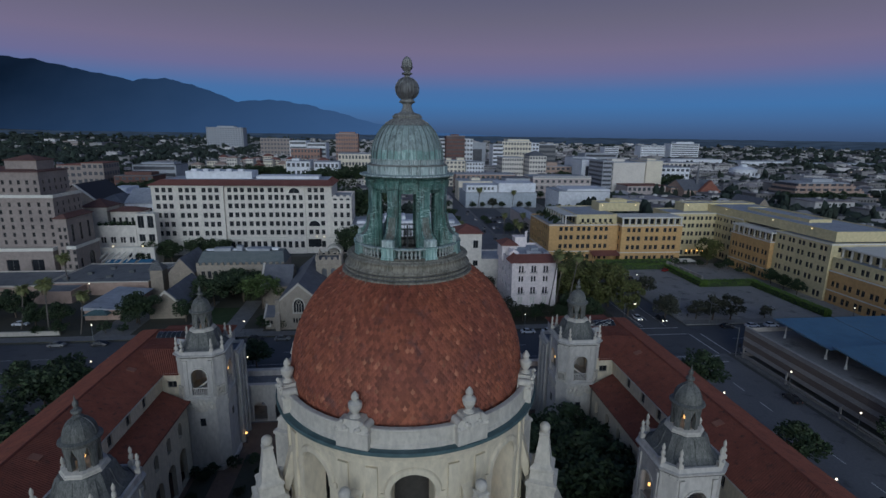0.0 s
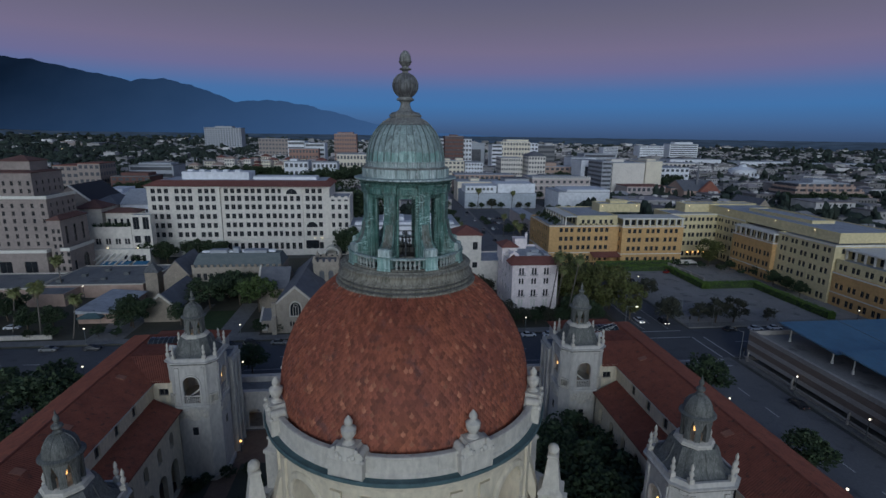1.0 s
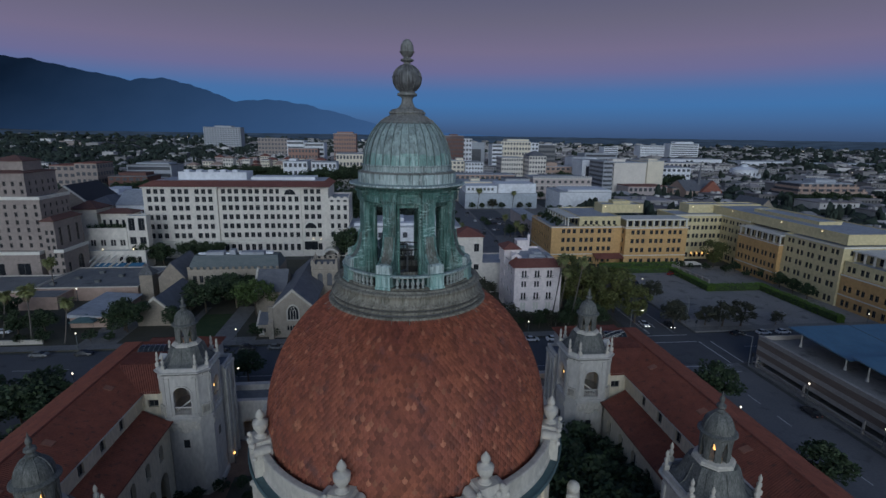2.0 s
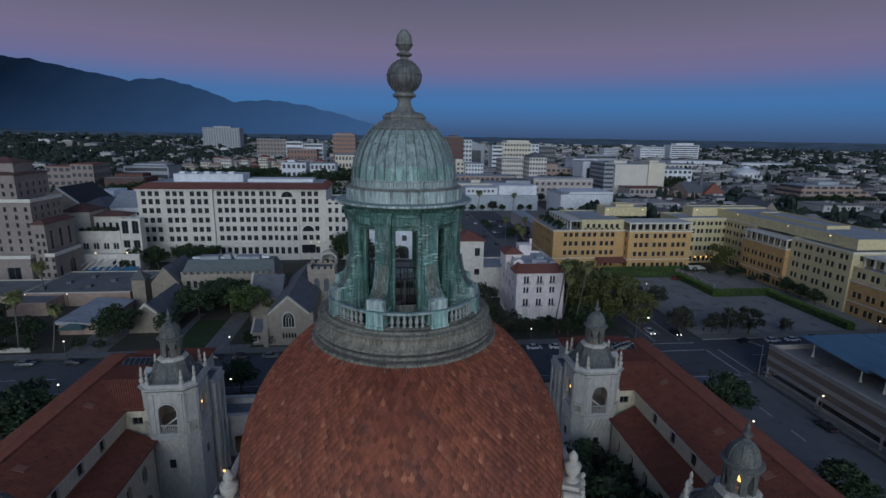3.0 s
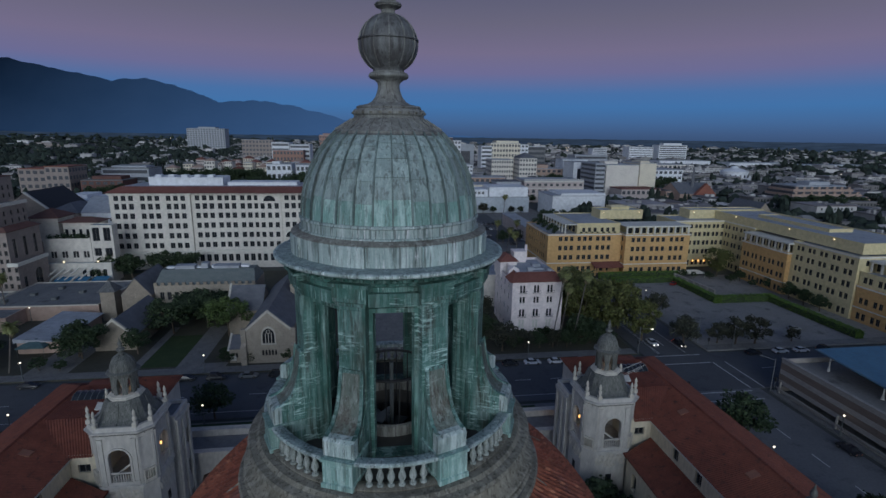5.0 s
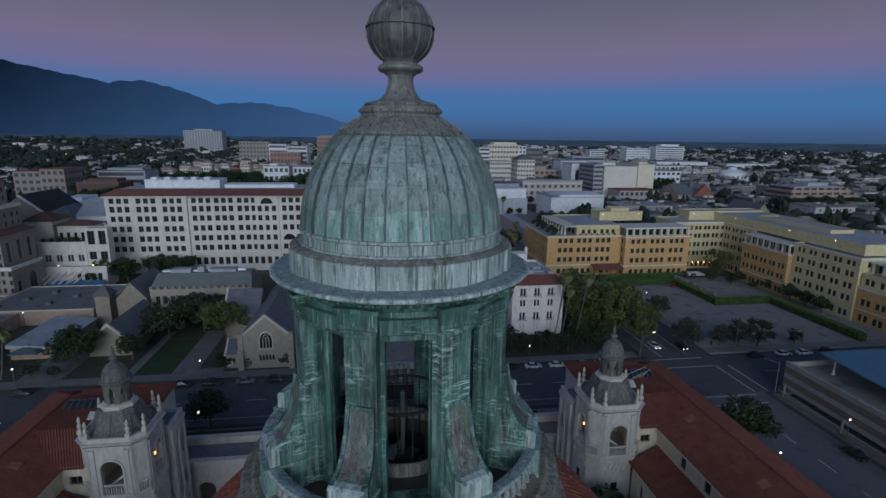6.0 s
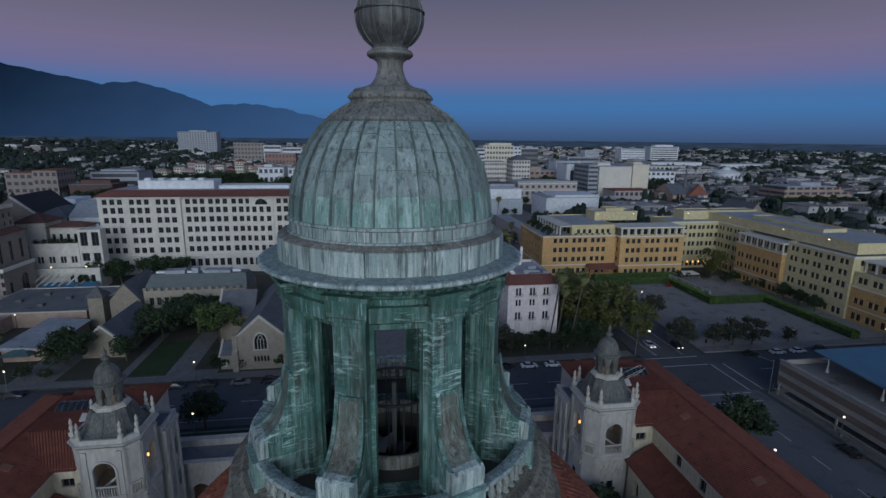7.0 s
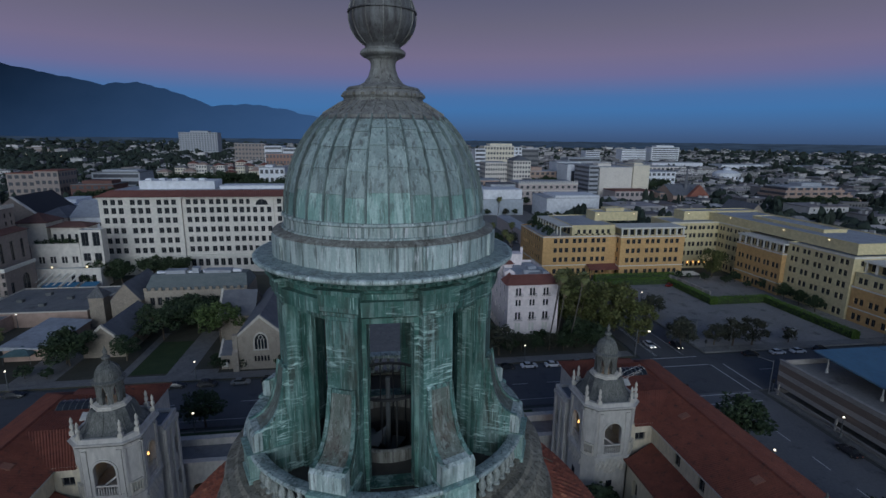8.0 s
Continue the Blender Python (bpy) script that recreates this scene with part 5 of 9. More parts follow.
    g.revolve([(0.26, 30.9), (0.34, 31.0), (0.5, 31.2), (0.46, 31.42), (0.2, 31.56), (0.26, 31.64), (0.16, 31.74), (0.28, 31.95), (0.24, 32.2), (0.08, 32.5), (0.1, 32.62), (0.05, 32.7), (0.0, 33.0)], 12)
    part("finial", g, LEAD, t, smooth=40, local=True)
    for sx in (-1, 1):
        for sy in (-1, 1):
            for ox, oy in ((0.12, C), (C, 0.12)):
                g = Geo()
                x, y = sx * (S - ox), sy * (S - oy)
                g.box(x - 0.27, y - 0.27, 22.4, x + 0.27, y + 0.27, 22.95)
                g.revolve([(0.26, 22.95), (0.13, 23.1), (0.27, 23.4), (0.24, 23.7), (0.11, 23.85), (0.16, 23.97), (0.2, 24.18), (0.17, 24.4), (0.05, 24.7), (0.0, 24.8)], 8, x, y)
                part("corner_urn", g, CREAM_DIRTY, t, smooth=40, local=True)
    return t


first = corner_tower()
first.location = (-33.2, 50.9, 0)
for x, y in ((33.0, 50.9), (-31.8, 14.0), (32.8, 15.6)):
    made = copy_thing(first, Matrix.Translation((x, y, 0)))
    made.scale = (-1 if x > 0 else 1, 1, 1)

# ---------- wings ----------
EAVE, RIDGE, LOW, LOW_EAVE = 17.9, 20.5, 15.1, 13.7


def wing(s):
    """s: -1 for the northern wing, 1 for the southern."""
    w = thing("city_hall_wing", s * 46, 30, 0, "long cream city hall wing under a red barrel-tile roof", "building", "city hall wings")
    inner, outer, low = 39.7, 51.6, 35.6
    lo, hi = min(s * inner, s * outer), max(s * inner, s * outer)
    box = (lo, -14.0, hi, 68.3)
    inside, outside = ("south", "north") if s < 0 else ("north", "south")
    along = [v + 14 if inside == "south" else 68.3 - v for v in range(-8, 46, 5)]
    wall_with_windows(w, inside, box, 0.15, EAVE, along, [(15.5, 1.75)], CREAM, width=1.25, mullions=1)
    wall_with_windows(w, outside, box, 0.15, EAVE, [4.5 + 5 * i for i in range(16)], [(1.6, 2.6), (6.4, 2.4), (11.2, 2.2)], CREAM, width=1.5)
    plain_walls(w, box, 0.15, EAVE, ("west", "east"), CREAM)
    # roof of barrel tiles
    ov = 0.35
    x0, x1, xm, y0, y1 = lo - ov, hi + ov, (lo + hi) / 2, -14.9, 69.1
    for corners in (((x0, y0, EAVE), (x0, y1, EAVE), (xm, y1 - 6.5, RIDGE), (xm, y0 + 6.5, RIDGE)), ((x1, y0, EAVE), (x1, y1, EAVE), (xm, y1 - 6.5, RIDGE), (xm, y0 + 6.5, RIDGE)),
                    ((x0, y1, EAVE), (x1, y1, EAVE), (xm, y1 - 6.5, RIDGE), (xm, y1 - 6.5, RIDGE)), ((x0, y0, EAVE), (x1, y0, EAVE), (xm, y0 + 6.5, RIDGE), (xm, y0 + 6.5, RIDGE))):
        g = Geo()
        barrel_slope(g, *corners)
        g.poly([Vector(p) - Vector((0, 0, 0.05)) for p in (corners if corners[2] != corners[3] else corners[:3])])
        part("roof_slope", g, BARREL, w)
    g = Geo()
    g.box(x0, y0, EAVE - 0.3, x1, y1, EAVE - 0.06)
    part("eave_board", g, TRIM_WHITE, w)
    g = Geo()
    for j in range(176):
        y = y0 + 6.5 + j * (y1 - y0 - 13) / 176
        g.loft([[(xm + 0.2 * math.cos(q), yy, RIDGE - 0.03 + (0.2 + 0.03 * e) * math.sin(q)) for q in [i * math.pi / 6 for i in range(7)]] for yy, e in ((y, 1), (y + 0.46, 0))], caps=False)
    tagged(part("ridge_tiles", g, BARREL, w), kind="stuff")
    # roof hatches on the slope towards the court
    for y in (62, 54, 47, 33, 24):
        g = Geo()
        x = s * 43.6
        z = EAVE + (RIDGE - EAVE) * 0.62
        near, far = (0.1, 0.5) if s > 0 else (0.5, 0.1)
        g.loft([[(x - 0.62, y - 0.55, z - 0.5), (x + 0.62, y - 0.55, z - 0.5), (x + 0.62, y + 0.55, z - 0.5), (x - 0.62, y + 0.55, z - 0.5)], [(x - 0.62, y - 0.55, z + near), (x + 0.62, y - 0.55, z + far), (x + 0.62, y + 0.55, z + far), (x - 0.62, y + 0.55, z + near)]])
        part("roof_hatch", g, HATCH, w)
    # lower gallery in front of the wing: arcade, small windows, its own roof
    glo, ghi = min(s * low, s * inner), max(s * low, s * inner)
    gbox = (glo, 19.8, ghi, 47.0)
    arches = [(2.4 + 4.28 * i, 1.35, 0.4, 5.4) for i in range(6)]
    origin, direction, inward, ln = side_of(*gbox, inside)
    g = Geo()
    pierced(g, flat_place(origin, direction, inward), 0, ln, 0.15, LOW_EAVE, [(c, h, f, sp, True) for c, h, f, sp in arches] + [(2.4 + 4.28 * i, 0.65, 9.0, 11.0, True) for i in range(6)], 0.7, step=1e9)
    part("gallery_wall", g, CREAM, w)
    plain_walls(w, gbox, 0.15, LOW_EAVE, ("west", "east"), CREAM)
    for i in range(6):
        c = 2.4 + 4.28 * i
        px = origin[0] + inward[0] * 0.62
        py = origin[1] + direction[1] * c
        g = Geo()
        g.box(px - 0.05, py - 0.65, 9.0, px + 0.05, py + 0.65, 11.6)
        part("gallery_window", g, GLASS, w)
    g = Geo()
    e = s * (low - 0.7)
    barrel_slope(g, (e, 19.0, LOW_EAVE), (e, 46.6, LOW_EAVE), (s * inner, 48.1, LOW), (s * inner, 19.0, LOW))
    g.box(min(e, s * inner), 19.0, LOW_EAVE - 0.25, max(e, s * inner), 47.0, LOW_EAVE - 0.02)
    part("gallery_roof", g, BARREL, w)
    # end pavilion joining the tower: a flat white block, and a lower hipped part behind it
    back = "south" if s < 0 else "north"
    front = (min(s * 29.3, s * 39.68), 54.75, max(s * 29.3, s * 39.68), 59.5)
    wall_with_windows(w, back, front, 0.15, 18.6, [1.2, 3.6], [(2.0, 2.6), (7.4, 2.4), (12.6, 2.6)], TOWER_WHITE, width=1.1, seed=3 + s)
    plain_walls(w, front, 0.15, 18.6, ("west", "east"), TOWER_WHITE)
    flat_roof(w, front, 18.7, DARK_ROOF, 0.5, TOWER_WHITE)
    band(w, front, 17.9, 18.5, 0.4, TOWER_WHITE, sides="sn")
    for y in (55.2, 57.1, 59.1):
        g = Geo()
        g.box(min(s * 29.0, s * 29.29), y - 0.3, 0.15, max(s * 29.0, s * 29.29), y + 0.3, 17.88)
        part("pilaster", g, TOWER_WHITE, w)
    rear = (min(s * 33.6, s * 39.68), 59.52, max(s * 33.6, s * 39.68), 68.3)
    wall_with_windows(w, back, rear, 0.15, 18.5, [2.4, 6.4], [(2.0, 2.6), (7.4, 2.4), (12.6, 2.2)], TOWER_WHITE, width=1.5, lit=0.12, seed=3 + s)
    plain_walls(w, rear, 0.15, 18.5, ("west", "east"), TOWER_WHITE)
    link = (min(s * 36.2, s * 39.68), 48.2, max(s * 36.2, s * 39.68), 54.74)
    wall_with_windows(w, "west", link, 0.15, 18.2, [1.64], [(15.6, 1.2)], CREAM, width=1.5, seed=5)
    plain_walls(w, link, 0.15, 18.2, (back,), CREAM)
    g = Geo()
    barrel_slope(g, (s * 33.1, 59.0, 18.5), (s * 33.1, 69.0, 18.5), (s * 37.8, 65.0, 20.3), (s * 37.8, 63.2, 20.3))
    barrel_slope(g, (s * 33.1, 69.0, 18.5), (s * 45.0, 69.0, 18.5), (s * 45.0, 65.0, 20.3), (s * 37.8, 65.0, 20.3))
    barrel_slope(g, (s * 33.1, 59.0, 18.5), (s * 45.0, 59.0, 18.5), (s * 45.0, 63.2, 20.3), (s * 37.8, 63.2, 20.3))
    barrel_slope(g, (s * 36.8, 47.8, 18.0), (s * 42.0, 47.8, 18.0), (s * 45.4, 53.4, 20.4), (s * 39.6, 53.4, 20.4))
    barrel_slope(g, (s * 39.6, 53.4, 20.38), (s * 45.4, 53.4, 20.38), (s * 45.4, 58.4, 20.4), (s * 38.6, 58.4, 20.4))
    barrel_slope(g, (s * 36.1, 58.4, 18.9), (s * 36.8, 47.8, 18.0), (s * 39.6, 53.4, 20.38), (s * 38.6, 58.4, 20.4))
    g.poly([(s * 37.8, 63.2, 20.3), (s * 45.0, 63.2, 20.3), (s * 45.0, 65.0, 20.3), (s * 37.8, 65.0, 20.3)])
    part("pavilion_roof", g, BARREL, w)
    g = Geo()
    g.loft([[(s * x, y, z + k) for x, y, z in ((37.6, 55.6, 19.9), (39.8, 55.2, 20.5), (40.0, 56.6, 20.9), (37.8, 57.0, 20.3))] for k in (0, 0.12)])
    g.box(min(s * 37.9, s * 39.6), 55.7, 18.9, max(s * 37.9, s * 39.6), 56.5, 20.0)
    part("skylight_cover", g, TRIM_WHITE, w, "white sloping skylight cover")
    # metal stair railing and skylight well on the roof
    if s > 0:
        for i in range(2):
            g = Geo()
            for z in (0.3, 0.6, 0.9):
                g.tube((38.2, 56.5 + i * 1.3, 19.9 + z), (44.5, 59.5 + i * 1.3, 20.2 + z), 0.03, 0.03, 5)
            for k in range(6):
                q = k / 5
                p = (38.2 + 6.3 * q, 56.5 + 3 * q + i * 1.3, 19.5 + 0.3 * q)
                g.tube(p, (p[0], p[1], p[2] + 1.3), 0.03, 0.03, 5)
            part("roof_stair_rail", g, TRIM_WHITE, w)
    # vaulted glazed roof light with thin ribs
    arc_at = lambda x, r: [(s * x, 60.0 + r * math.cos(math.pi * k / 10), 19.55 + 0.85 * r * math.sin(math.pi * k / 10)) for k in range(11)]
    g = Geo()
    g.loft([arc_at(x, 1.7) for x in (40.4, 41.8, 43.2, 44.6)])
    light = part("roof_light", g, GLASS, w)
    for i in range(6):
        g = Geo()
        g.loft([arc_at(40.38 + 0.84 * i, 1.76), arc_at(40.46 + 0.84 * i, 1.76)])
        part("roof_light_rib", g, METAL, light)
    return w


wing(-1)
wing(1)

# ---------- arcade closing the court ----------
arc = thing("court_arcade", 0, 64, 0, "low cream arcade with round arches and a flat terrace roof", "arcade")
g = Geo()
pierced(g, flat_place((-33.5, 62.0), (1, 0), (0, 1)), 0, 67.0, 0.15, 8.4, [(5.7 + 4.27 * i, 1.35, 0.3, 3.2, True) for i in range(14)], 0.8, step=1e9)
part("arcade_wall", g, TOWER_WHITE, arc)
g = Geo()
pierced(g, flat_place((-33.5, 68.2), (1, 0), (0, 1)), 0, 67.0, 0.15, 8.4, [(5.7 + 4.27 * i, 1.35, 0.3, 3.2, True) for i in range(14)], 0.8, step=1e9)
part("back_wall", g, TOWER_WHITE, arc)
g = Geo()
g.box(-33.5, 62.8, 6.6, 33.5, 68.2, 7.2)
part("terrace", g, DARK_ROOF, arc)
band(arc, (-33.4, 62.0, 33.4, 69.0), 8.0, 8.45, 0.35, TOWER_WHITE, sides="we")

# ---------- the large buildings round about ----------
def rooftop_boxes(parent, boxes, mat=None):
    for x0, y0, z0, x1, y1, z1 in boxes:
        g = Geo()
        g.box(x0, y0, z0, x1, y1, z1)
        g.box(x0 - 0.12, y0 - 0.12, z1 + 0.003, x1 + 0.12, y1 + 0.12, z1 + 0.15)
        part("rooftop_unit", g, mat or FLAT_ROOF, parent)


# long white office block with a red roof
b = thing("white_office_block", -70, 225, 0, "long white seven-storey office block with red tile eaves", "office building")
rows = [(3.0, 3.2), (9.4, 2.4), (13.7, 2.4), (18.0, 2.4), (22.3, 2.4), (26.3, 2.5), (30.0, 2.2)]
main = (-79, 212.6, -29, 240)
left = (-111, 211.4, -79, 240)
wall_with_windows(b, "west", left, 0, 33.2, groups([5.5, 15.9, 26.2], 3, 2.9), rows, WHITE_WALL, width=1.9, seed=4, arched=())
plain_walls(b, left, 0, 33.2, ("north", "south", "east"), WHITE_WALL)
wall_with_windows(b, "west", main, 0, 33.2, groups([5.4, 14.6, 24.0], 3, 2.9) + groups([42.6], 3, 2.9), rows, WHITE_WALL, width=1.9, seed=5)
plain_walls(b, main, 0, 33.2, ("south", "east"), WHITE_WALL)
# arched central bay standing a little forward
bay = (-51.4, 212.0, -41.6, 213.0)
wall_with_windows(b, "west", bay, 0, 33.2, groups([4.9], 3, 2.9), rows[:6], WHITE_WALL, width=1.9, arched=[(4.9, 2.6, 29.6, 29.6)], name="arched_bay")
plain_walls(b, bay, 0, 33.2, ("south", "north"), WHITE_WALL)
low = (-29, 211.6, -19.5, 236)
wall_with_windows(b, "west", low, 0, 27.4, groups([4.75], 3, 2.9), rows[1:6], WHITE_WALL, width=1.9, arched=[(4.75, 2.4, 0.4, 4.2)])
wall_with_windows(b, "south", low, 0, 27.4, [4, 9, 14, 19], rows[1:6], WHITE_WALL, width=1.9)
plain_walls(b, low, 0, 27.4, ("north", "east"), WHITE_WALL)
flat_roof(b, low, 27.4, wall=WHITE_WALL, parapet=0.7)
for bx in (left, main, low):
    band(b, bx, 7.4, 8.0, 0.3, TRIM_WHITE, "string_course", "w")
band(b, left, 29.0, 29.4, 0.25, TRIM_WHITE, "string_course", "w")
band(b, main, 29.0, 29.4, 0.25, TRIM_WHITE, "string_course", "w")
for bx in (left, main):
    band(b, bx, 32.6, 33.2, 0.7, TRIM_WHITE, "cornice", "w")
g = Geo()
barrel_slope(g, (-112.4, 210.0, 33.3), (-28.0, 210.0, 33.3), (-31.0, 216.5, 35.6), (-108.0, 216.5, 35.6), pitch=0.9, rise=0.16)
barrel_slope(g, (-28.0, 210.0, 33.3), (-28.0, 241.0, 33.3), (-31.0, 236.5, 35.6), (-31.0, 216.5, 35.6), pitch=0.9, rise=0.16)
barrel_slope(g, (-112.4, 241.0, 33.3), (-112.4, 210.0, 33.3), (-108.0, 216.5, 35.6), (-108.0, 236.5, 35.6), pitch=0.9, rise=0.16)
part("tile_roof", g, RED_ROOF, b)
g = Geo()
g.box(-108, 216.6, 33.2, -31, 238, 35.55)
part("flat_roof", g, FLAT_ROOF, b)
rooftop_boxes(b, [(-99, 222, 35.56, -68, 234, 39.0)], BLUE_WHITE)
rooftop_boxes(b, [(-97 + 5.5 * i, 224, 39.16, -94.6 + 5.5 * i, 227, 39.9) for i in range(5)], BLUE_WHITE)
rooftop_boxes(b, [(-66, 222, 35.56, -36, 232, 36.9)], BLUE_WHITE)

# arched surround over the entrance and an arched porch
def half_ring(g, x, y0, y1, z, r0, r1, foot):
    n = 16
    path = [(1, foot - z)] + [(math.cos(math.pi * i / n), None) for i in range(n + 1)] + [(-1, foot - z)]
    rings = []
    for i, (c, drop) in enumerate(path):
        up = 0 if drop is not None else math.sin(math.pi * (i - 1) / n)
        rings.append([(x + r * c, y, z + (drop if drop is not None else r * up)) for r, y in ((r0, y0), (r1, y0), (r1, y1), (r0, y1))])
    g.loft(rings)


g = Geo()
half_ring(g, -37.6, 212.1, 212.58, 13.6, 2.7, 3.4, 8.1)
part("arch_surround", g, TRIM_WHITE, b)
g = Geo()
g.loft([[(-37.6 + 2.65 * math.cos(math.pi * i / 12), y, 13.62 + 2.65 * math.sin(math.pi * i / 12)) for i in range(13)] for y in (212.3, 212.55)])
part("fanlight", g, GLASS, b)
# flat dark pane in place of the recessed entrance, giving its shade by colour
g = Geo()
g.box(-40.8, 212.2, 3.4, -34.6, 212.57, 7.2)
part("entrance_glazing", g, GLASS, b)
g = Geo()
half_ring(g, -28.0, 205.0, 211.5, 1.2, 3.1, 4.1, 0.1)
part("porch_arch", g, TRIM_WHITE, b)
for x in (-36.5, -33, -23.3):
    g = Geo()
    g.box(x - 0.2, 211.2, 8.3, x + 0.2, 211.5, 8.7)
    part("wall_lamp", g, DIM, b, "small warm wall lamp")

# white terrace building between the office block and the tan hotel
b = thing("white_terrace_building", -117, 203, 0, "low white building with a planted roof terrace and red tile eaves", "building")
bx = (-129, 195.5, -111.9, 216)
wall_with_windows(b, "west", bx, 0, 17.3, groups([3.2, 7.2, 11.2, 15.0], 2, 1.15), [(9.6, 2.6)], WHITE_WALL, width=0.95, seed=61)
plain_walls(b, bx, 0, 17.3, ("south", "north", "east"), WHITE_WALL)
flat_roof(b, bx, 15.8, DARK_ROOF, 0.2, WHITE_WALL)
pod = (-129, 190.5, -103, 195.3)
wall_with_windows(b, "west", pod, 0, 8.3, [16, 18.5, 21, 23.4], [(3.0, 3.0)], WHITE_WALL, width=1.5, seed=62)
plain_walls(b, pod, 0, 8.3, ("south", "north"), WHITE_WALL)
flat_roof(b, pod, 7.9, FLAT_ROOF, 0.3, WHITE_WALL)
band(b, pod, 8.3, 8.7, 0.2, TRIM_WHITE, "cornice", "w")
stair = (-111.7, 195.4, -103.5, 199.6)
wall_with_windows(b, "west", stair, 0, 22.6, [2.1, 6.1], [(10.2, 3.2), (16.2, 5.4)], WHITE_WALL, width=2.6, seed=63)
plain_walls(b, stair, 0, 22.6, ("north", "south", "east"), WHITE_WALL)
flat_roof(b, stair, 22.4, SOLAR, 0.25, WHITE_WALL)
for x0, x1, y0, y1, z0, z1 in ((-126.5, -112.2, 203, 212, 22.6, 24.2), (-138, -126.8, 203, 215, 24.4, 27.6)):
    plain_walls(b, (x0 + 0.6, y0 + 0.8, x1 - 0.6, y1), 15.0, z0, ("west", "north", "south", "east"), WHITE_WALL)
    hip_roof(b, (x0, y0, x1, y1), z0, z1, BROWN_TILE, 0.3)
for i in range(5):
    g = Geo()
    x = -124.5 + 2.6 * i
    g.box(x - 0.5, 203.5, 16.1, x + 0.5, 203.7, 19.6)
    part("terrace_door", g, GLASS, b)
for i in range(7):
    g = Geo()
    x = -127.4 + 2.5 * i
    g.loft([[(x, 184.6, 3.4 + k), (x + 0.5, 184.6, 3.4 + k), (x + 3.0, 190.4, 6.6 + k), (x + 2.5, 190.4, 6.6 + k)] for k in (0, 0.3)])
    part("pergola_beam", g, TRIM_WHITE, b)
    g = Geo()
    g.box(x + 0.05, 184.7, 0.1, x + 0.45, 185.1, 3.4)
    part("pergola_post", g, TRIM_WHITE, b)
for x in (-119.6, -107.5):
    g = Geo()
    g.box(x - 0.25, 190.1, 9.0, x + 0.25, 190.45, 9.5)
    part("wall_lamp", g, DIM, b, "small warm wall lamp")
rt = random.Random(8)
for i in range(9):
    t = thing("planter", -127.5 + 1.7 * i, 197 + 1.2 * (i % 3), 16, "dark roof planter with clipped shrubs", "planter", "terrace planters")
    g = Geo()
    x, y = -127.5 + 1.7 * i, 197.2 + 1.6 * (i % 3)
    g.loft([[(x - 0.5, y - 0.4, 16.0), (x + 0.5, y - 0.4, 16.0), (x + 0.5, y + 0.4, 16.0), (x - 0.5, y + 0.4, 16.0)], [(x - 0.65, y - 0.5, 16.8), (x + 0.65, y - 0.5, 16.8), (x + 0.65, y + 0.5, 16.8), (x - 0.65, y + 0.5, 16.8)]])
    part("pot", g, BROWN_CONC, t)
    g = Geo()
    for _ in range(90):
        c = Vector((x + rt.gauss(0, 0.5), y + rt.gauss(0, 0.4), 17.5 + rt.gauss(0, 0.5)))
        u = Vector((rt.gauss(0, 1), rt.gauss(0, 1), rt.gauss(0, 1))).normalized() * 0.3
        v = u.orthogonal().normalized() * 0.2
        g.add([c - u, c + v, c + u, c - v], [(0, 1, 2, 3)])
    part("shrub", g, LEAF, t)

# halls behind the terrace
b = thing("white_gabled_hall", -123, 240, 0, "white hall with a blue-grey gable roof", "hall")
bx = (-132, 229, -112.5, 252)
wall_with_windows(b, "west", bx, 0, 22.4, [3 + 2.3 * i for i in range(7)], [(18.6, 1.6)], BLUE_WHITE, width=1.0, seed=64)
plain_walls(b, bx, 0, 22.4, ("north", "south", "east"), BLUE_WHITE)
gable_roof(b, bx, 22.5, 28.6, "x", FLAT_ROOF, over=0.3)
gable_ends(b, bx, 22.5, 28.4, "x", BLUE_WHITE)
b = thing("dark_roofed_hall", -138, 240, 0, "hall with a dark blue-grey hipped roof", "hall")
bx = (-146, 228, -132.4, 250)
plain_walls(b, bx, 0, 22.6, ("west", "north", "south", "east"), TAN_WALL)
hip_roof(b, bx, 22.7, 26.4, SLATE, 0.4)
b = thing("dark_gabled_auditorium", -155, 246, 0, "auditorium with a large dark roof and a white verge", "hall")
bx = (-166, 232, -146.4, 262)
plain_walls(b, bx, 0, 23.0, ("west", "north", "south", "east"), TAN_WALL)
gable_roof(b, bx, 23.1, 31.4, "y", IRON, over=0.3)
gable_ends(b, bx, 23.1, 31.0, "y", TAN_WALL)
g = Geo()
g.loft([[(-156.6, y, 31.5), (-155.6, y, 31.5), (-145.8, y, 23.3), (-146.6, y, 23.3)] for y in (231.4, 232.6)])
part("verge", g, TRIM_WHITE, b)

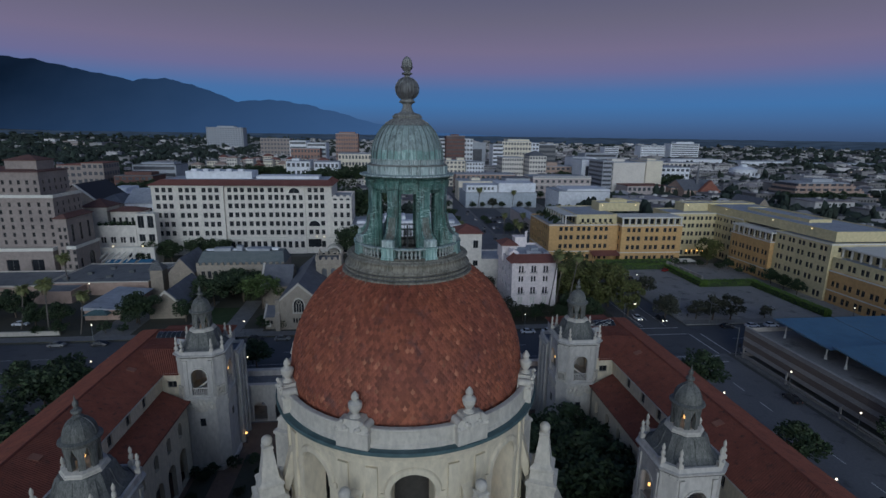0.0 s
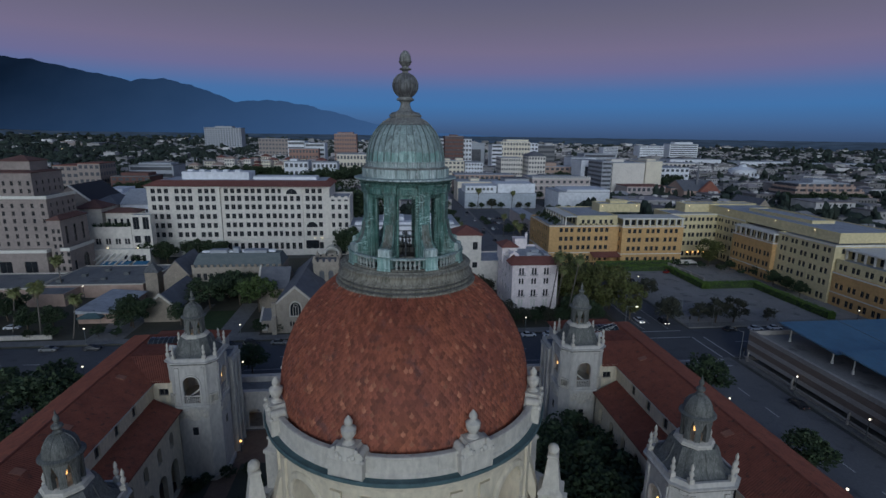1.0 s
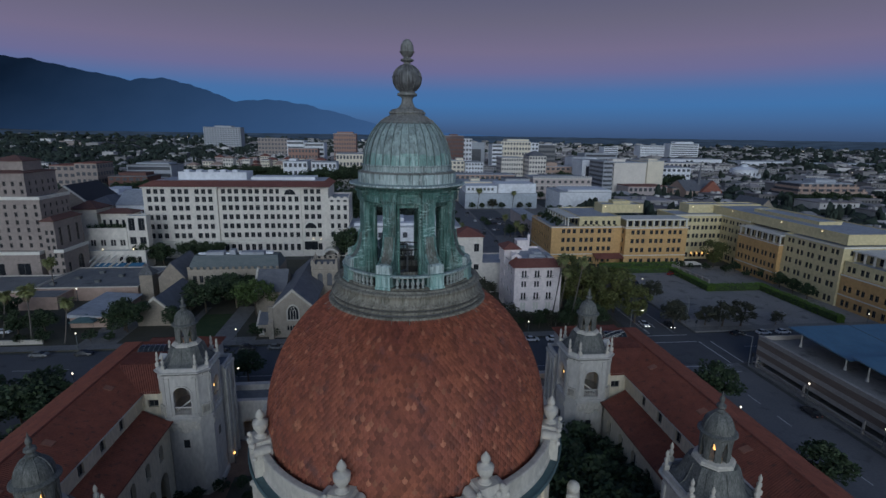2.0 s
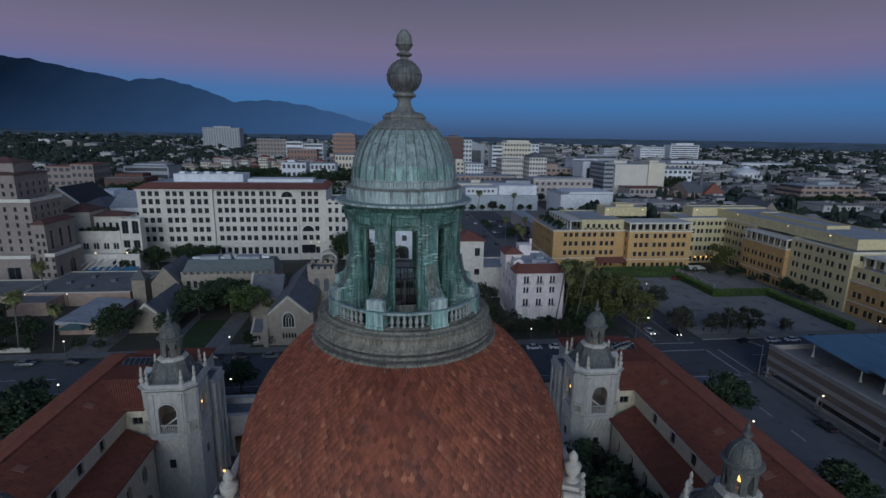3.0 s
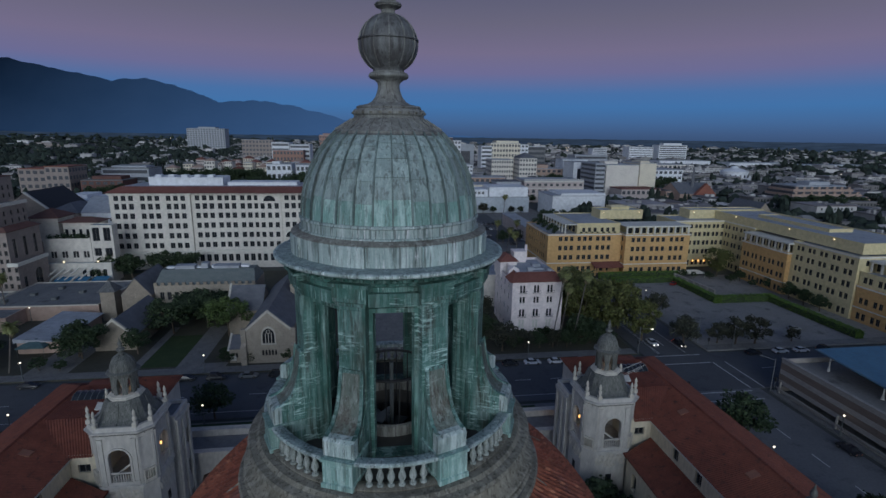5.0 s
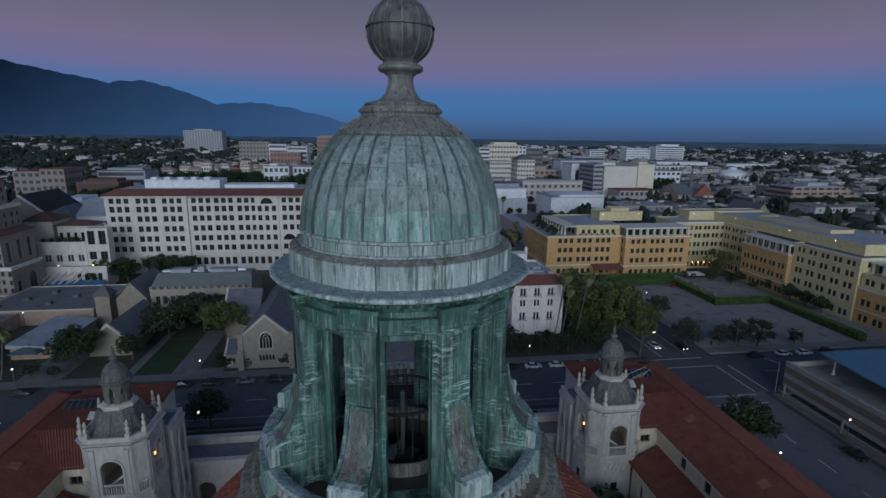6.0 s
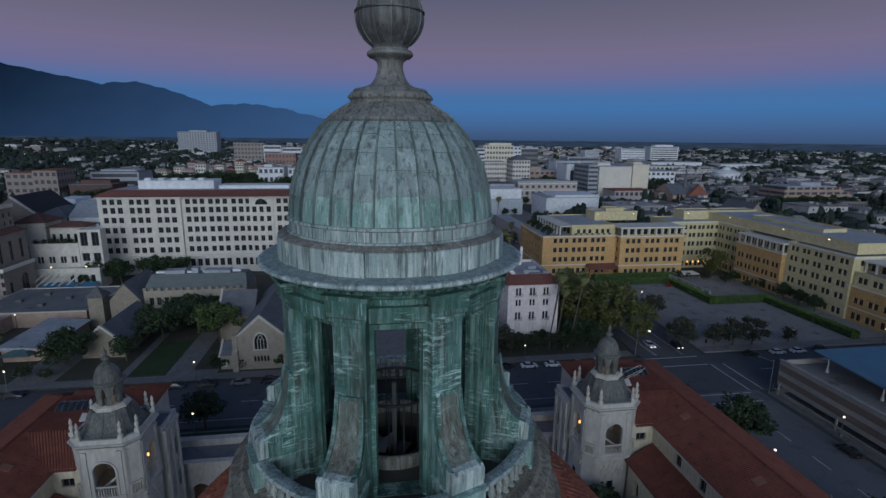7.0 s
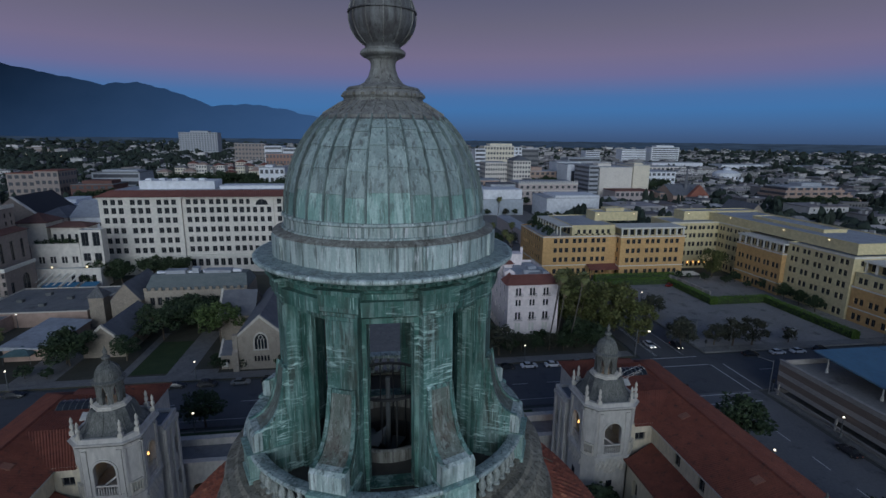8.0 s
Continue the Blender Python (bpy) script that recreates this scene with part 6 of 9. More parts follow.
# tan stepped hotel
b = thing("tan_stepped_block", -150, 182, 0, "tan stepped hotel tower with white cornices and a red roof", "hotel")
tiers = (((-190, 176.3, -136, 194.8), 41.4, 2.9, "up"), ((-190, 174.0, -130.6, 192.0), 32.6, 3.5, "body"), ((-130.5, 172.4, -126.0, 190.0), 23.8, 1.9, "low"), ((-125.9, 171.6, -123.6, 187.8), 12.9, 1.2, "wing"), ((-190, 170.6, -131.4, 173.9), 12.4, 5.5, "base"))
for bx, z, step, what in tiers:
    low_z = {"up": 32.7, "body": 12.6}.get(what, 0)
    ln = bx[2] - bx[0]
    n = max(1, int(ln / step))
    cols = [ln - step * (i + 0.5) for i in range(n)][:14]
    rws = [(v, 1.7) for v in [low_z + 1.3 + 2.95 * i for i in range(int((z - low_z - 2.6) / 2.95) + 1)] if v + 1.7 < z - 0.5]
    if what == "base":
        cols, rws = [ln - 6 - 9 * i for i in range(4)], [(2.0, 6.5)]
    wall_with_windows(b, "west", bx, 0, z, cols, rws, TAN_WALL, width=1.0 if what != "base" else 4.5, seed=int(z))
    if what == "low":
        wall_with_windows(b, "south", bx, 0, z, [3.4, 8.8, 14.2], [(14.4, 7.0)], TAN_WALL, width=1.8, seed=3)
    elif what == "wing":
        wall_with_windows(b, "south", bx, 0, z, [3.2], [(3.0, 5.0)], TAN_WALL, width=1.8, arched=[(10.5, 2.0, 1.0, 7.6)], seed=4)
    elif what != "base":
        wall_with_windows(b, "south", bx, 0, z, [2.6, 6.2, 9.8, 13.4, 16.4], rws, TAN_WALL, width=1.1, seed=int(z) + 1)
    else:
        plain_walls(b, bx, 0, z, ("south",), TAN_WALL)
    plain_walls(b, bx, 0, z, ("north", "east"), TAN_WALL)
    flat_roof(b, bx, z, DARK_ROOF, 0.5, TAN_WALL)
    if what in ("body", "base", "wing"):
        band(b, bx, z - 0.5, z + 0.7, 0.6, TRIM_WHITE, "cornice", "ws")
    else:
        hip_roof(b, bx, z + 0.55, z + 2.0, BROWN_TILE, 0.5)
pent = (-150, 180.5, -138.5, 191)
plain_walls(b, pent, 41.5, 46.0, ("west", "south", "north", "east"), TAN_WALL)
hip_roof(b, pent, 46.1, 48.0, BROWN_TILE, 0.4)

# yellow apartment court
b = thing("yellow_apartment_court", 140, 190, 0, "ochre and pale yellow five-storey apartment court with flat roofs", "apartment building")
r4 = [(1.0, 2.3), (6.3, 2.1), (10.5, 2.1), (14.6, 2.0)]
blocks = [((73, 190, 106.5, 222), 17.4, OCHRE_WALL, "wn", 8.5), ((106.5, 186, 136.4, 206), 17.6, OCHRE_WALL, "wns", 8.9), ((136.4, 197, 172, 214), 21.6, YELLOW_WALL, "w", 4.4), ((155.2, 153.2, 172, 177.4), 16.4, OCHRE_WALL, "nw", 4.6), ((157, 126.5, 186, 153.2), 21.2, YELLOW_WALL, "nw", 5.0), ((160.4, 177.4, 186, 197), 21.6, YELLOW_WALL, "n", 4.8), ((157.6, 100, 215, 126.2), 11.8, OCHRE_WALL, "wn", 5.0)]
for k, (bx, z, wall, sides, step) in enumerate(blocks):
    rr = r4 if z < 18 else r4 + [(18.4, 1.8)]
    rr = [r for r in rr if r[0] + r[1] < z - 0.4]
    for sd in ("west", "north", "south", "east"):
        if sd[0] in sides:
            ln = side_of(*bx, sd)[3]
            n = max(1, int(ln / step))
            wall_with_windows(b, sd, bx, 0, z, groups([ln / 2 + (i - (n - 1) / 2) * step for i in range(n)], 3 if k < 2 else 2, 2.55 if k < 2 else 1.9), rr, wall, width=1.6 if k < 2 else 1.4, seed=20 + k)
        else:
            plain_walls(b, bx, 0, z, (sd,), wall)
    flat_roof(b, bx, z, FLAT_ROOF, 0.45, wall)
    band(b, bx, z - 0.15, z + 0.35, 0.35, TRIM_WHITE, "cornice", sides)
    if wall is OCHRE_WALL:
        band(b, bx, 4.7, 5.05, 0.2, TRIM_WHITE, "string_course", sides)
# set-back top storeys
for k, (bx, sides) in enumerate((((86.5, 191.6, 106.4, 222), "wn"),)):
    for sd in ("west", "north"):
        if sd[0] in sides:
            ln = side_of(*bx, sd)[3]
            n = max(1, int(ln / 8.5))
            wall_with_windows(b, sd, bx, 17.5, 21.8, groups([ln / 2 + (i - (n - 1) / 2) * 8.5 for i in range(n)], 3, 2.6), [(18.3, 1.9)], YELLOW_WALL, width=1.4)
        else:
            plain_walls(b, bx, 17.5, 21.8, (sd,), YELLOW_WALL)
    plain_walls(b, bx, 17.5, 21.8, ("south", "east"), YELLOW_WALL)
    flat_roof(b, bx, 21.8, FLAT_ROOF, 0.4, YELLOW_WALL)
# upper storeys over the low end block
bx = (157.9, 100.3, 214, 126.0)
wall_with_windows(b, "north", bx, 12.2, 16.4, groups([25.7 / 2 + (i - 2) * 5.0 for i in range(5)], 2, 1.8), [(13.2, 2.1)], YELLOW_WALL, width=1.4, seed=41)
wall_with_windows(b, "west", bx, 12.2, 16.4, groups([28 + (i - 5) * 5.0 for i in range(11)], 2, 1.8), [(13.2, 2.1)], YELLOW_WALL, width=1.4, seed=42)
plain_walls(b, bx, 12.2, 16.4, ("south", "east"), YELLOW_WALL)
flat_roof(b, bx, 16.4, FLAT_ROOF, 0.45, YELLOW_WALL)
# loggias of white posts on the projecting blocks
for ((x0, y0, x1, y1), foot), axis in ((((106.8, 186.3, 136.1, 197), 17.6), "x"), (((155.5, 153.5, 166, 177.1), 16.4), "y"), (((161.0, 100.5, 186, 126.0), 16.4), "y")):
    g = Geo()
    g.box(x0 + 2.2, y0 + 2.2, foot + 0.02, x1, y1, foot + 3.6)
    part("top_storey", g, YELLOW_WALL, b)
    n = 9 if axis == "x" else 7
    for i in range(n):
        g = Geo()
        if axis == "x":
            x = x0 + 2.6 + (x1 - x0 - 4.0) * i / (n - 1)
            g.box(x - 1.1, y0 + 2.12, foot + 0.5, x + 1.1, y0 + 2.195, foot + 2.9)
        else:
            y = y0 + 2.8 + (y1 - y0 - 4.4) * i / (n - 1)
            g.box(x0 + 2.12, y - 1.1, foot + 0.5, x0 + 2.195, y + 1.1, foot + 2.9)
        part("loggia_window", g, GLASS, b)
    g = Geo()
    g.box(x0 - 0.8, y0 - 0.8, foot + 3.61, x1, y1, foot + 4.2)
    part("loggia_roof", g, TRIM_WHITE, b)
    n = 10 if axis == "x" else 8
    for i in range(n):
        g = Geo()
        if axis == "x":
            x = x0 + 0.3 + (x1 - x0 - 0.6) * i / (n - 1)
            g.box(x - 0.3, y0, foot + 0.3, x + 0.3, y0 + 0.5, foot + 3.6)
        else:
            y = y0 + 0.3 + (y1 - y0 - 0.6) * i / (n - 1)
            g.box(x0, y - 0.3, foot + 0.3, x0 + 0.5, y + 0.3, foot + 3.6)
        part("loggia_post", g, TRIM_WHITE, b)
for bx, z in (((103, 205.3, 124, 215), 25.8), ((110, 209, 119, 214.5), 27.0), ((147.5, 204.6, 166.0, 213), 25.8), ((166.1, 204.8, 186, 213), 25.8), ((160.5, 129, 185.5, 204.5), 25.4), ((168, 150, 178, 186), 26.4)):
    plain_walls(b, bx, 21.65 if z < 26 else 25.0, z, ("west", "north", "south", "east"), YELLOW_WALL)
    flat_roof(b, bx, z - 0.25, FLAT_ROOF, 0.35, YELLOW_WALL)
# roof terrace with white posts and planting
g = Geo()
g.box(80.8, 191.2, 21.45, 86.45, 222, 21.85)
part("terrace_roof", g, TRIM_WHITE, b)
for i in range(9):
    g = Geo()
    g.box(81.0, 191.6 + 3.7 * i, 17.5, 81.5, 192.1 + 3.7 * i, 21.45)
    part("terrace_post", g, TRIM_WHITE, b)
for i in range(6):
    g = Geo()
    g.box(86.35, 194 + 4.6 * i, 17.9, 86.48, 196.4 + 4.6 * i, 20.4)
    part("terrace_door", g, GLASS, b)
for x, y, z in ((104.5, 205.1, 24.6), (122, 205.1, 24.6), (149.5, 204.4, 24.6), (164, 204.4, 24.6), (160.3, 190, 24.6), (160.3, 160, 24.6), (160.3, 140, 24.6)):
    g = Geo()
    g.box(x - 0.15, y - 0.15, z, x + 0.15, y + 0.15, z + 0.3)
    part("wall_lamp", g, DIM, b, "small bright wall lamp")
for i in range(5):
    g = Geo()
    x = 146.5 + 2.9 * i
    g.box(x - 0.2, 196.6, 2.6, x + 0.2, 196.9, 3.3)
    part("entrance_lamp", g, WARM, b, "warm light at the entrance")
g = Geo()
barrel_slope(g, (93, 184.5, 3.6), (106.5, 184.5, 3.6), (106.5, 189.9, 5.2), (93, 189.9, 5.2), pitch=0.6)
part("porch_roof", g, RED_ROOF, b)
for x in (93.3, 97.7, 102, 106.2):
    g = Geo()
    g.box(x - 0.2, 184.8, 0.1, x + 0.2, 185.2, 3.6)
    part("porch_post", g, OCHRE_WALL, b)

# pale pink apartment house
b = thing("pink_apartment_house", 46, 132, 0, "pale pink four-storey apartment house with red tile hips", "apartment building")
bx = (38.7, 122, 54.0, 143)
fronts = (3.1, 7.3, 11.4)
wall_with_windows(b, "west", bx, 0.15, 17.4, fronts, [(0.6, 1.3), (3.2, 2.4), (6.6, 2.3), (10.8, 1.9), (13.9, 2.3)], PINK_WALL, width=1.6, seed=8)
wall_with_windows(b, "north", bx, 0.15, 17.4, [3, 7.5, 12, 16.5], [(1.2, 1.8), (6.6, 2.2), (10.8, 1.9), (13.9, 2.2)], PINK_WALL, width=1.3, seed=9)
plain_walls(b, bx, 0.15, 17.4, ("south", "east"), PINK_WALL)
flat_roof(b, (40.4, 125.1, 52.3, 142.9), 18.8, FLAT_ROOF, 0.7, PINK_WALL)
g = Geo()
barrel_slope(g, (37.9, 121.2, 17.3), (54.8, 121.2, 17.3), (52.3, 125.0, 19.5), (40.4, 125.0, 19.5), pitch=0.4)
barrel_slope(g, (37.9, 128, 17.3), (37.9, 121.2, 17.3), (40.4, 125.0, 19.5), (40.4, 128, 19.5), pitch=0.4)
barrel_slope(g, (54.8, 121.2, 17.3), (54.8, 128, 17.3), (52.3, 128, 19.5), (52.3, 125, 19.5), pitch=0.4)
part("tile_skirt", g, RED_ROOF, b)
g = Geo()
g.loft([[(39.0, y, 18.0), (42.2, y, 18.0), (42.2, y, 19.5), (40.6, y, 20.5), (39.0, y, 19.5)] for y in (127.6, 130.0)])
part("roof_gable", g, PINK_WALL, b)
g = Geo()
g.box(38.3, 135.5, 15, 43.6, 143.4, 20.2)
part("stair_turret", g, PINK_WALL, b)
hip_roof(b, (38.3, 135.5, 43.6, 143.4), 20.3, 22.0, RED_ROOF, 0.5)
g = Geo()
g.box(43.61, 139.0, 18.81, 47.6, 143.0, 22.2)
g.box(43.4, 138.8, 22.201, 47.8, 143.2, 22.5)
g.box(48.0, 141.6, 18.81, 48.7, 142.4, 24.0)
part("roof_house", g, PINK_WALL, b)
rooftop_boxes(b, [(45.0, 128, 18.81, 46.6, 129.6, 19.9), (48, 133, 18.81, 50.5, 136, 19.6), (47, 129.5, 18.81, 51.4, 130.2, 19.3), (50.6, 126.4, 18.81, 51.8, 132, 19.7)])
for c in fronts:
    x = 38.7 + c
    for z, h in ((3.2, 2.4), (6.6, 2.3), (10.8, 1.9), (13.9, 2.3)):
        g = Geo()
        g.box(x - 0.15, 122.02, z, x + 0.15, 122.28, z + h)
        part("mullion", g, PINK_WALL, b)
    for dx in (-0.78, 0.16):
        g = Geo()
        g.box(x + dx, 122.04, 3.25, x + dx + 0.62, 122.22, 5.55)
        for k in range(8):
            g.box(x + dx + 0.06, 122.015, 3.35 + 0.27 * k, x + dx + 0.56, 122.039, 3.52 + 0.27 * k)
        part("shutter", g, TRIM_WHITE, b, "pale louvred shutter")
    for z in (6.6, 13.9):
        g = Geo()
        g.loft([[(x - 1.2, 121.4, z - 0.14), (x + 1.2, 121.4, z - 0.14), (x + 1.2, 121.99, z - 0.14), (x - 1.2, 121.99, z - 0.14)], [(x - 1.3, 121.3, z), (x + 1.3, 121.3, z), (x + 1.3, 121.99, z), (x - 1.3, 121.99, z)]])
        part("balcony_slab", g, PINK_WALL, b)
        g = Geo()
        for k in range(10):
            g.tube((x - 1.2 + k * 0.267, 121.38, z), (x - 1.2 + k * 0.267, 121.38, z + 0.75), 0.02, 0.02, 4)
        g.box(x - 1.25, 121.35, z + 0.75, x + 1.25, 121.41, z + 0.81)
        part("balcony_rail", g, IRON, b)

# small white house with a red hip beyond the dome
b = thing("white_bell_house", 29, 156, 0, "white two-storey house with a red hipped roof", "house")
bx = (23.5, 150, 33.6, 162)
wall_with_windows(b, "west", bx, 0.15, 21.6, [7.8], [(16.0, 3.0), (9.0, 2.2)], WHITE_WALL, width=1.9)
plain_walls(b, bx, 0.15, 21.6, ("north", "south", "east"), WHITE_WALL)
hip_roof(b, bx, 21.8, 24.4, RED_ROOF, 0.6)
bx = (33.61, 150, 45, 166)
plain_walls(b, bx, 0.15, 11.5, ("north", "south", "east", "west"), WHITE_WALL)
flat_roof(b, bx, 11.2, FLAT_ROOF, 0.5, WHITE_WALL)

# church with its tower and hall
ch = thing("stone_church", -29, 130, 0.15, "grey stone church with slate gables and a square tower", "church")
nave = (-34.3, 112, -22.5, 152)
g = Geo()
pierced(g, flat_place((-34.3, 112), (1, 0), (0, 1)), 0, 11.8, 0.15, 9.2, [(5.9, 1.5, 5.6, 8.3, False)] + [(5.9 + 0.8 * k, 0.26, 2.2, 3.7, False) for k in (-2, -1, 0, 1, 2)], 0.6, step=1e9)
part("west_wall", g, STONE_PALE, ch)
plain_walls(ch, nave, 0.15, 9.2, ("north", "south", "east"), STONE)
for ya, yb in ((112.0, 112.55), (151.4, 152)):
    g = Geo()
    g.loft([[(-34.3, y, 9.201), (-22.5, y, 9.201), (-28.4, y, 14.0)] for y in (ya, yb)])
    part("gable", g, STONE_PALE, ch)
gable_roof(ch, (-34.3, 112.4, -22.5, 152), 9.1, 14.0, "y", SLATE, over=0.15)
g = Geo()
g.loft([[(-34.9, y, 8.8), (-34.2, y, 8.8), (-28.4, y, 13.9), (-22.6, y, 8.8), (-21.9, y, 8.8), (-28.4, y, 14.7)] for y in (111.85, 112.45)])
part("coping", g, CREAM_DIRTY, ch)
# pointed window with tracery, and five lights under it
pointed = lambda k, y: [(-28.4 + k * 1.5, y, 5.6), (-28.4 + k * 1.5, y, 7.4)] + [(-28.4 + k * 1.5 * math.cos(q), y, 7.4 + k * 2.3 * math.sin(q) ** 0.85) for q in [math.pi * i / 12 for i in range(1, 12)]] + [(-28.4 - k * 1.5, y, 7.4), (-28.4 - k * 1.5, y, 5.6)]
g = Geo()
g.loft([pointed(1.0, 112.4), pointed(1.0, 111.95)])
part("great_window", g, GLASS, ch, "dark traceried pointed window")
g = Geo()
inner, outer = pointed(1.0, 111.86), pointed(1.22, 111.86)
for i in range(len(inner) - 1):
    g.loft([[tuple(Vector(p) + Vector((0, d, 0))) for p in (inner[i], inner[i + 1], outer[i + 1], outer[i])] for d in (-0.1, 0.12)])
for x in (-29.15, -28.4, -27.65):
    g.box(x - 0.08, 111.84, 5.6, x + 0.08, 111.94, 8.4)
g.revolve([(0.42, 111.86), (0.58, 111.86)], 14, 0, 0)
g.v[-28:] = [(-28.4 + p[0], 111.85, 8.75 + p[1]) for p in g.v[-28:]]
g.box(-30.3, 111.78, 5.25, -26.5, 111.98, 5.6)
part("tracery", g, CREAM_DIRTY, ch)
for k in (-2, -1, 0, 1, 2):
    g = Geo()
    g.box(-28.4 + 0.8 * k - 0.25, 112.3, 2.2, -28.4 + 0.8 * k + 0.25, 112.4, 3.7)
    part("light", g, GLASS, ch)
for x in (-34.6, -22.2):
    g = Geo()
    g.loft([[(x - 0.7, 110.9, z), (x + 0.7, 110.9, z), (x + 0.7, 112.6, z), (x - 0.7, 112.6, z)] for z in (0.15, 5.2)] + [[(x - 0.6, 111.6, z), (x + 0.6, 111.6, z), (x + 0.6, 112.6, z), (x - 0.6, 112.6, z)] for z in (5.8, 9.6)])
    part("buttress", g, STONE_PALE, ch)
porch = (-38.6, 112.8, -35.02, 120.5)
wall_with_windows(ch, "west", porch, 0.15, 3.9, [1.8], [(1.6, 1.2)], STONE_PALE, width=0.6)
plain_walls(ch, porch, 0.15, 3.9, ("north", "south", "east"), STONE)
gable_roof(ch, porch, 3.9, 6.2, "x", SLATE, over=0.1)
gable_ends(ch, porch, 3.9, 6.1, "x", STONE)
g = Geo()
g.loft([[(x, 112.3, 3.7), (x, 112.8, 3.7), (x, 116.65, 6.4), (x, 120.5, 3.7), (x, 121.0, 3.7), (x, 116.65, 6.9)] for x in (-39.0, -38.5)])
part("coping", g, CREAM_DIRTY, ch)
trans = (-44.0, 132.5, -34.3, 145)
plain_walls(ch, trans, 0.15, 7.6, ("west", "north", "east"), STONE)
gable_roof(ch, trans, 7.6, 13.4, "x", SLATE, over=0.15)
gable_ends(ch, trans, 7.6, 13.3, "x", STONE)
g = Geo()
g.loft([[(x, 131.9, 7.2), (x, 132.6, 7.2), (x, 138.75, 13.4), (x, 144.9, 7.2), (x, 145.6, 7.2), (x, 138.75, 14.1)] for x in (-44.5, -43.9)])
part("coping", g, CREAM_DIRTY, ch)
tw = (-26.2, 134.5, -17.8, 143)
g = Geo()
pierced(g, flat_place((-26.2, 134.5), (1, 0), (0, 1)), 0, 8.4, 0.15, 16.0, [(2.7, 0.85, 8.6, 12.2, True), (5.7, 0.85, 8.6, 12.2, True)], 0.6, step=1e9)
part("tower_wall", g, STONE_PALE, ch)
plain_walls(ch, tw, 0.15, 16.0, ("north", "south", "east"), STONE_PALE)
band(ch, tw, 13.9, 14.3, 0.2, STONE_PALE, "string_course", "wn")
band(ch, tw, 7.4, 7.8, 0.2, STONE_PALE, "string_course", "wn")
g = Geo()
g.box(-25.4, 135.2, 8.2, -18.6, 135.4, 14.6)
part("louvre", g, SLATE, ch)
flat_roof(ch, tw, 15.6, DARK_ROOF, 0, STONE)
for i in range(5):
    for x, y, w, d in ((-26.2 + i * 1.95, 134.5, 1.1, 0.5), (-26.2 + i * 1.95, 142.5, 1.1, 0.5), (-26.2, 134.5 + i * 1.85, 0.5, 1.0), (-18.3, 134.5 + i * 1.85, 0.5, 1.0)):
        if i in (1, 2, 3) or w > 1:
            g = Geo()
            g.box(x, y, 16.005, min(x + w, -17.8), min(y + d, 143.0), 16.9)
            part("merlon", g, STONE_PALE, ch)
for x in (-25.9, -18.1):
    for y in (134.8, 142.7):
        g = Geo()
        g.loft([[(px * s + x, py * s + y, z) for px, py in circle(0.55, 6)] for s, z in ((1.1, 15.6), (1.0, 17.0), (0.8, 17.1), (0.05, 18.2))])
        part("pinnacle", g, STONE_PALE, ch)

b = thing("parish_hall", -55, 156, 0.15, "long stone parish hall with a slate roof and row of windows", "hall")
bx = (-71, 150, -40, 164)
wall_with_windows(b, "west", bx, 0.15, 10.6, [2.2 + 2.2 * i for i in range(13)], [(1.2, 2.2), (5.8, 2.6)], STONE_PALE, width=1.3, seed=11)
plain_walls(b, bx, 0.15, 10.6, ("north", "south", "east"), STONE)
g = Geo()
for j in range(15):
    g.box(-71 + j * 2.15, 149.75, 10.65, -70.0 + j * 2.15, 150.2, 11.6)
tagged(part("battlement", g, STONE, b), kind="stuff")
g = Geo()
g.poly([(-71, 150.3, 10.7), (-40, 150.3, 10.7), (-41, 154.6, 14.6), (-70, 154.6, 14.6)])
g.poly([(-40, 163.8, 10.7), (-71, 163.8, 10.7), (-70, 159.4, 14.6), (-41, 159.4, 14.6)])
g.poly([(-40, 150.3, 10.7), (-40, 163.8, 10.7), (-41, 159.4, 14.6), (-41, 154.6, 14.6)])
g.poly([(-71, 163.8, 10.7), (-71, 150.3, 10.7), (-70, 154.6, 14.6), (-70, 159.4, 14.6)])
g.poly([(-70, 154.6, 14.6), (-41, 154.6, 14.6), (-41, 159.4, 14.6), (-70, 159.4, 14.6)])
part("roof", g, SLATE_GREEN, b)
rooftop_boxes(b, [(-69 + 4.7 * i, 156.2, 14.61, -66.6 + 4.7 * i, 157.6, 15.0 + 0.3 * (i % 2)) for i in range(6)], BLUE_WHITE)
rooftop_boxes(b, [(-66, 155, 14.61, -60, 158, 15.6), (-54, 155, 14.61, -46, 158.5, 15.4), (-58, 155.5, 14.61, -56, 158, 16.2)])
b = thing("gabled_church_house", -78, 155, 0.15, "stone house with steep slate gables", "house")
bx = (-80, 148, -71.2, 166)
plain_walls(b, bx, 0.15, 8.4, ("west", "north", "south", "east"), STONE)
gable_roof(b, bx, 8.4, 13.8, "y", SLATE, over=0.2)
gable_ends(b, bx, 8.4, 13.6, "y", STONE)
b = thing("garden_turret", -84, 150, 0.15, "small stone turret with a green pyramid roof", "turret")
g = Geo()
g.box(-86.2, 148, 0.15, -82, 152.2, 9.6)
part("wall", g, STONE, b)
g = Geo()
g.loft([[(-86.8, 147.4, 9.6), (-81.4, 147.4, 9.6), (-81.4, 152.8, 9.6), (-86.8, 152.8, 9.6)], [(-84.3, 150, 12.6), (-84.0, 150, 12.6), (-84.0, 150.2, 12.6), (-84.3, 150.2, 12.6)]])
part("roof", g, COPPER_DARK, b)
b = thing("gabled_chapel", -70, 130, 0.15, "low grey chapel with a slate gable roof", "chapel")
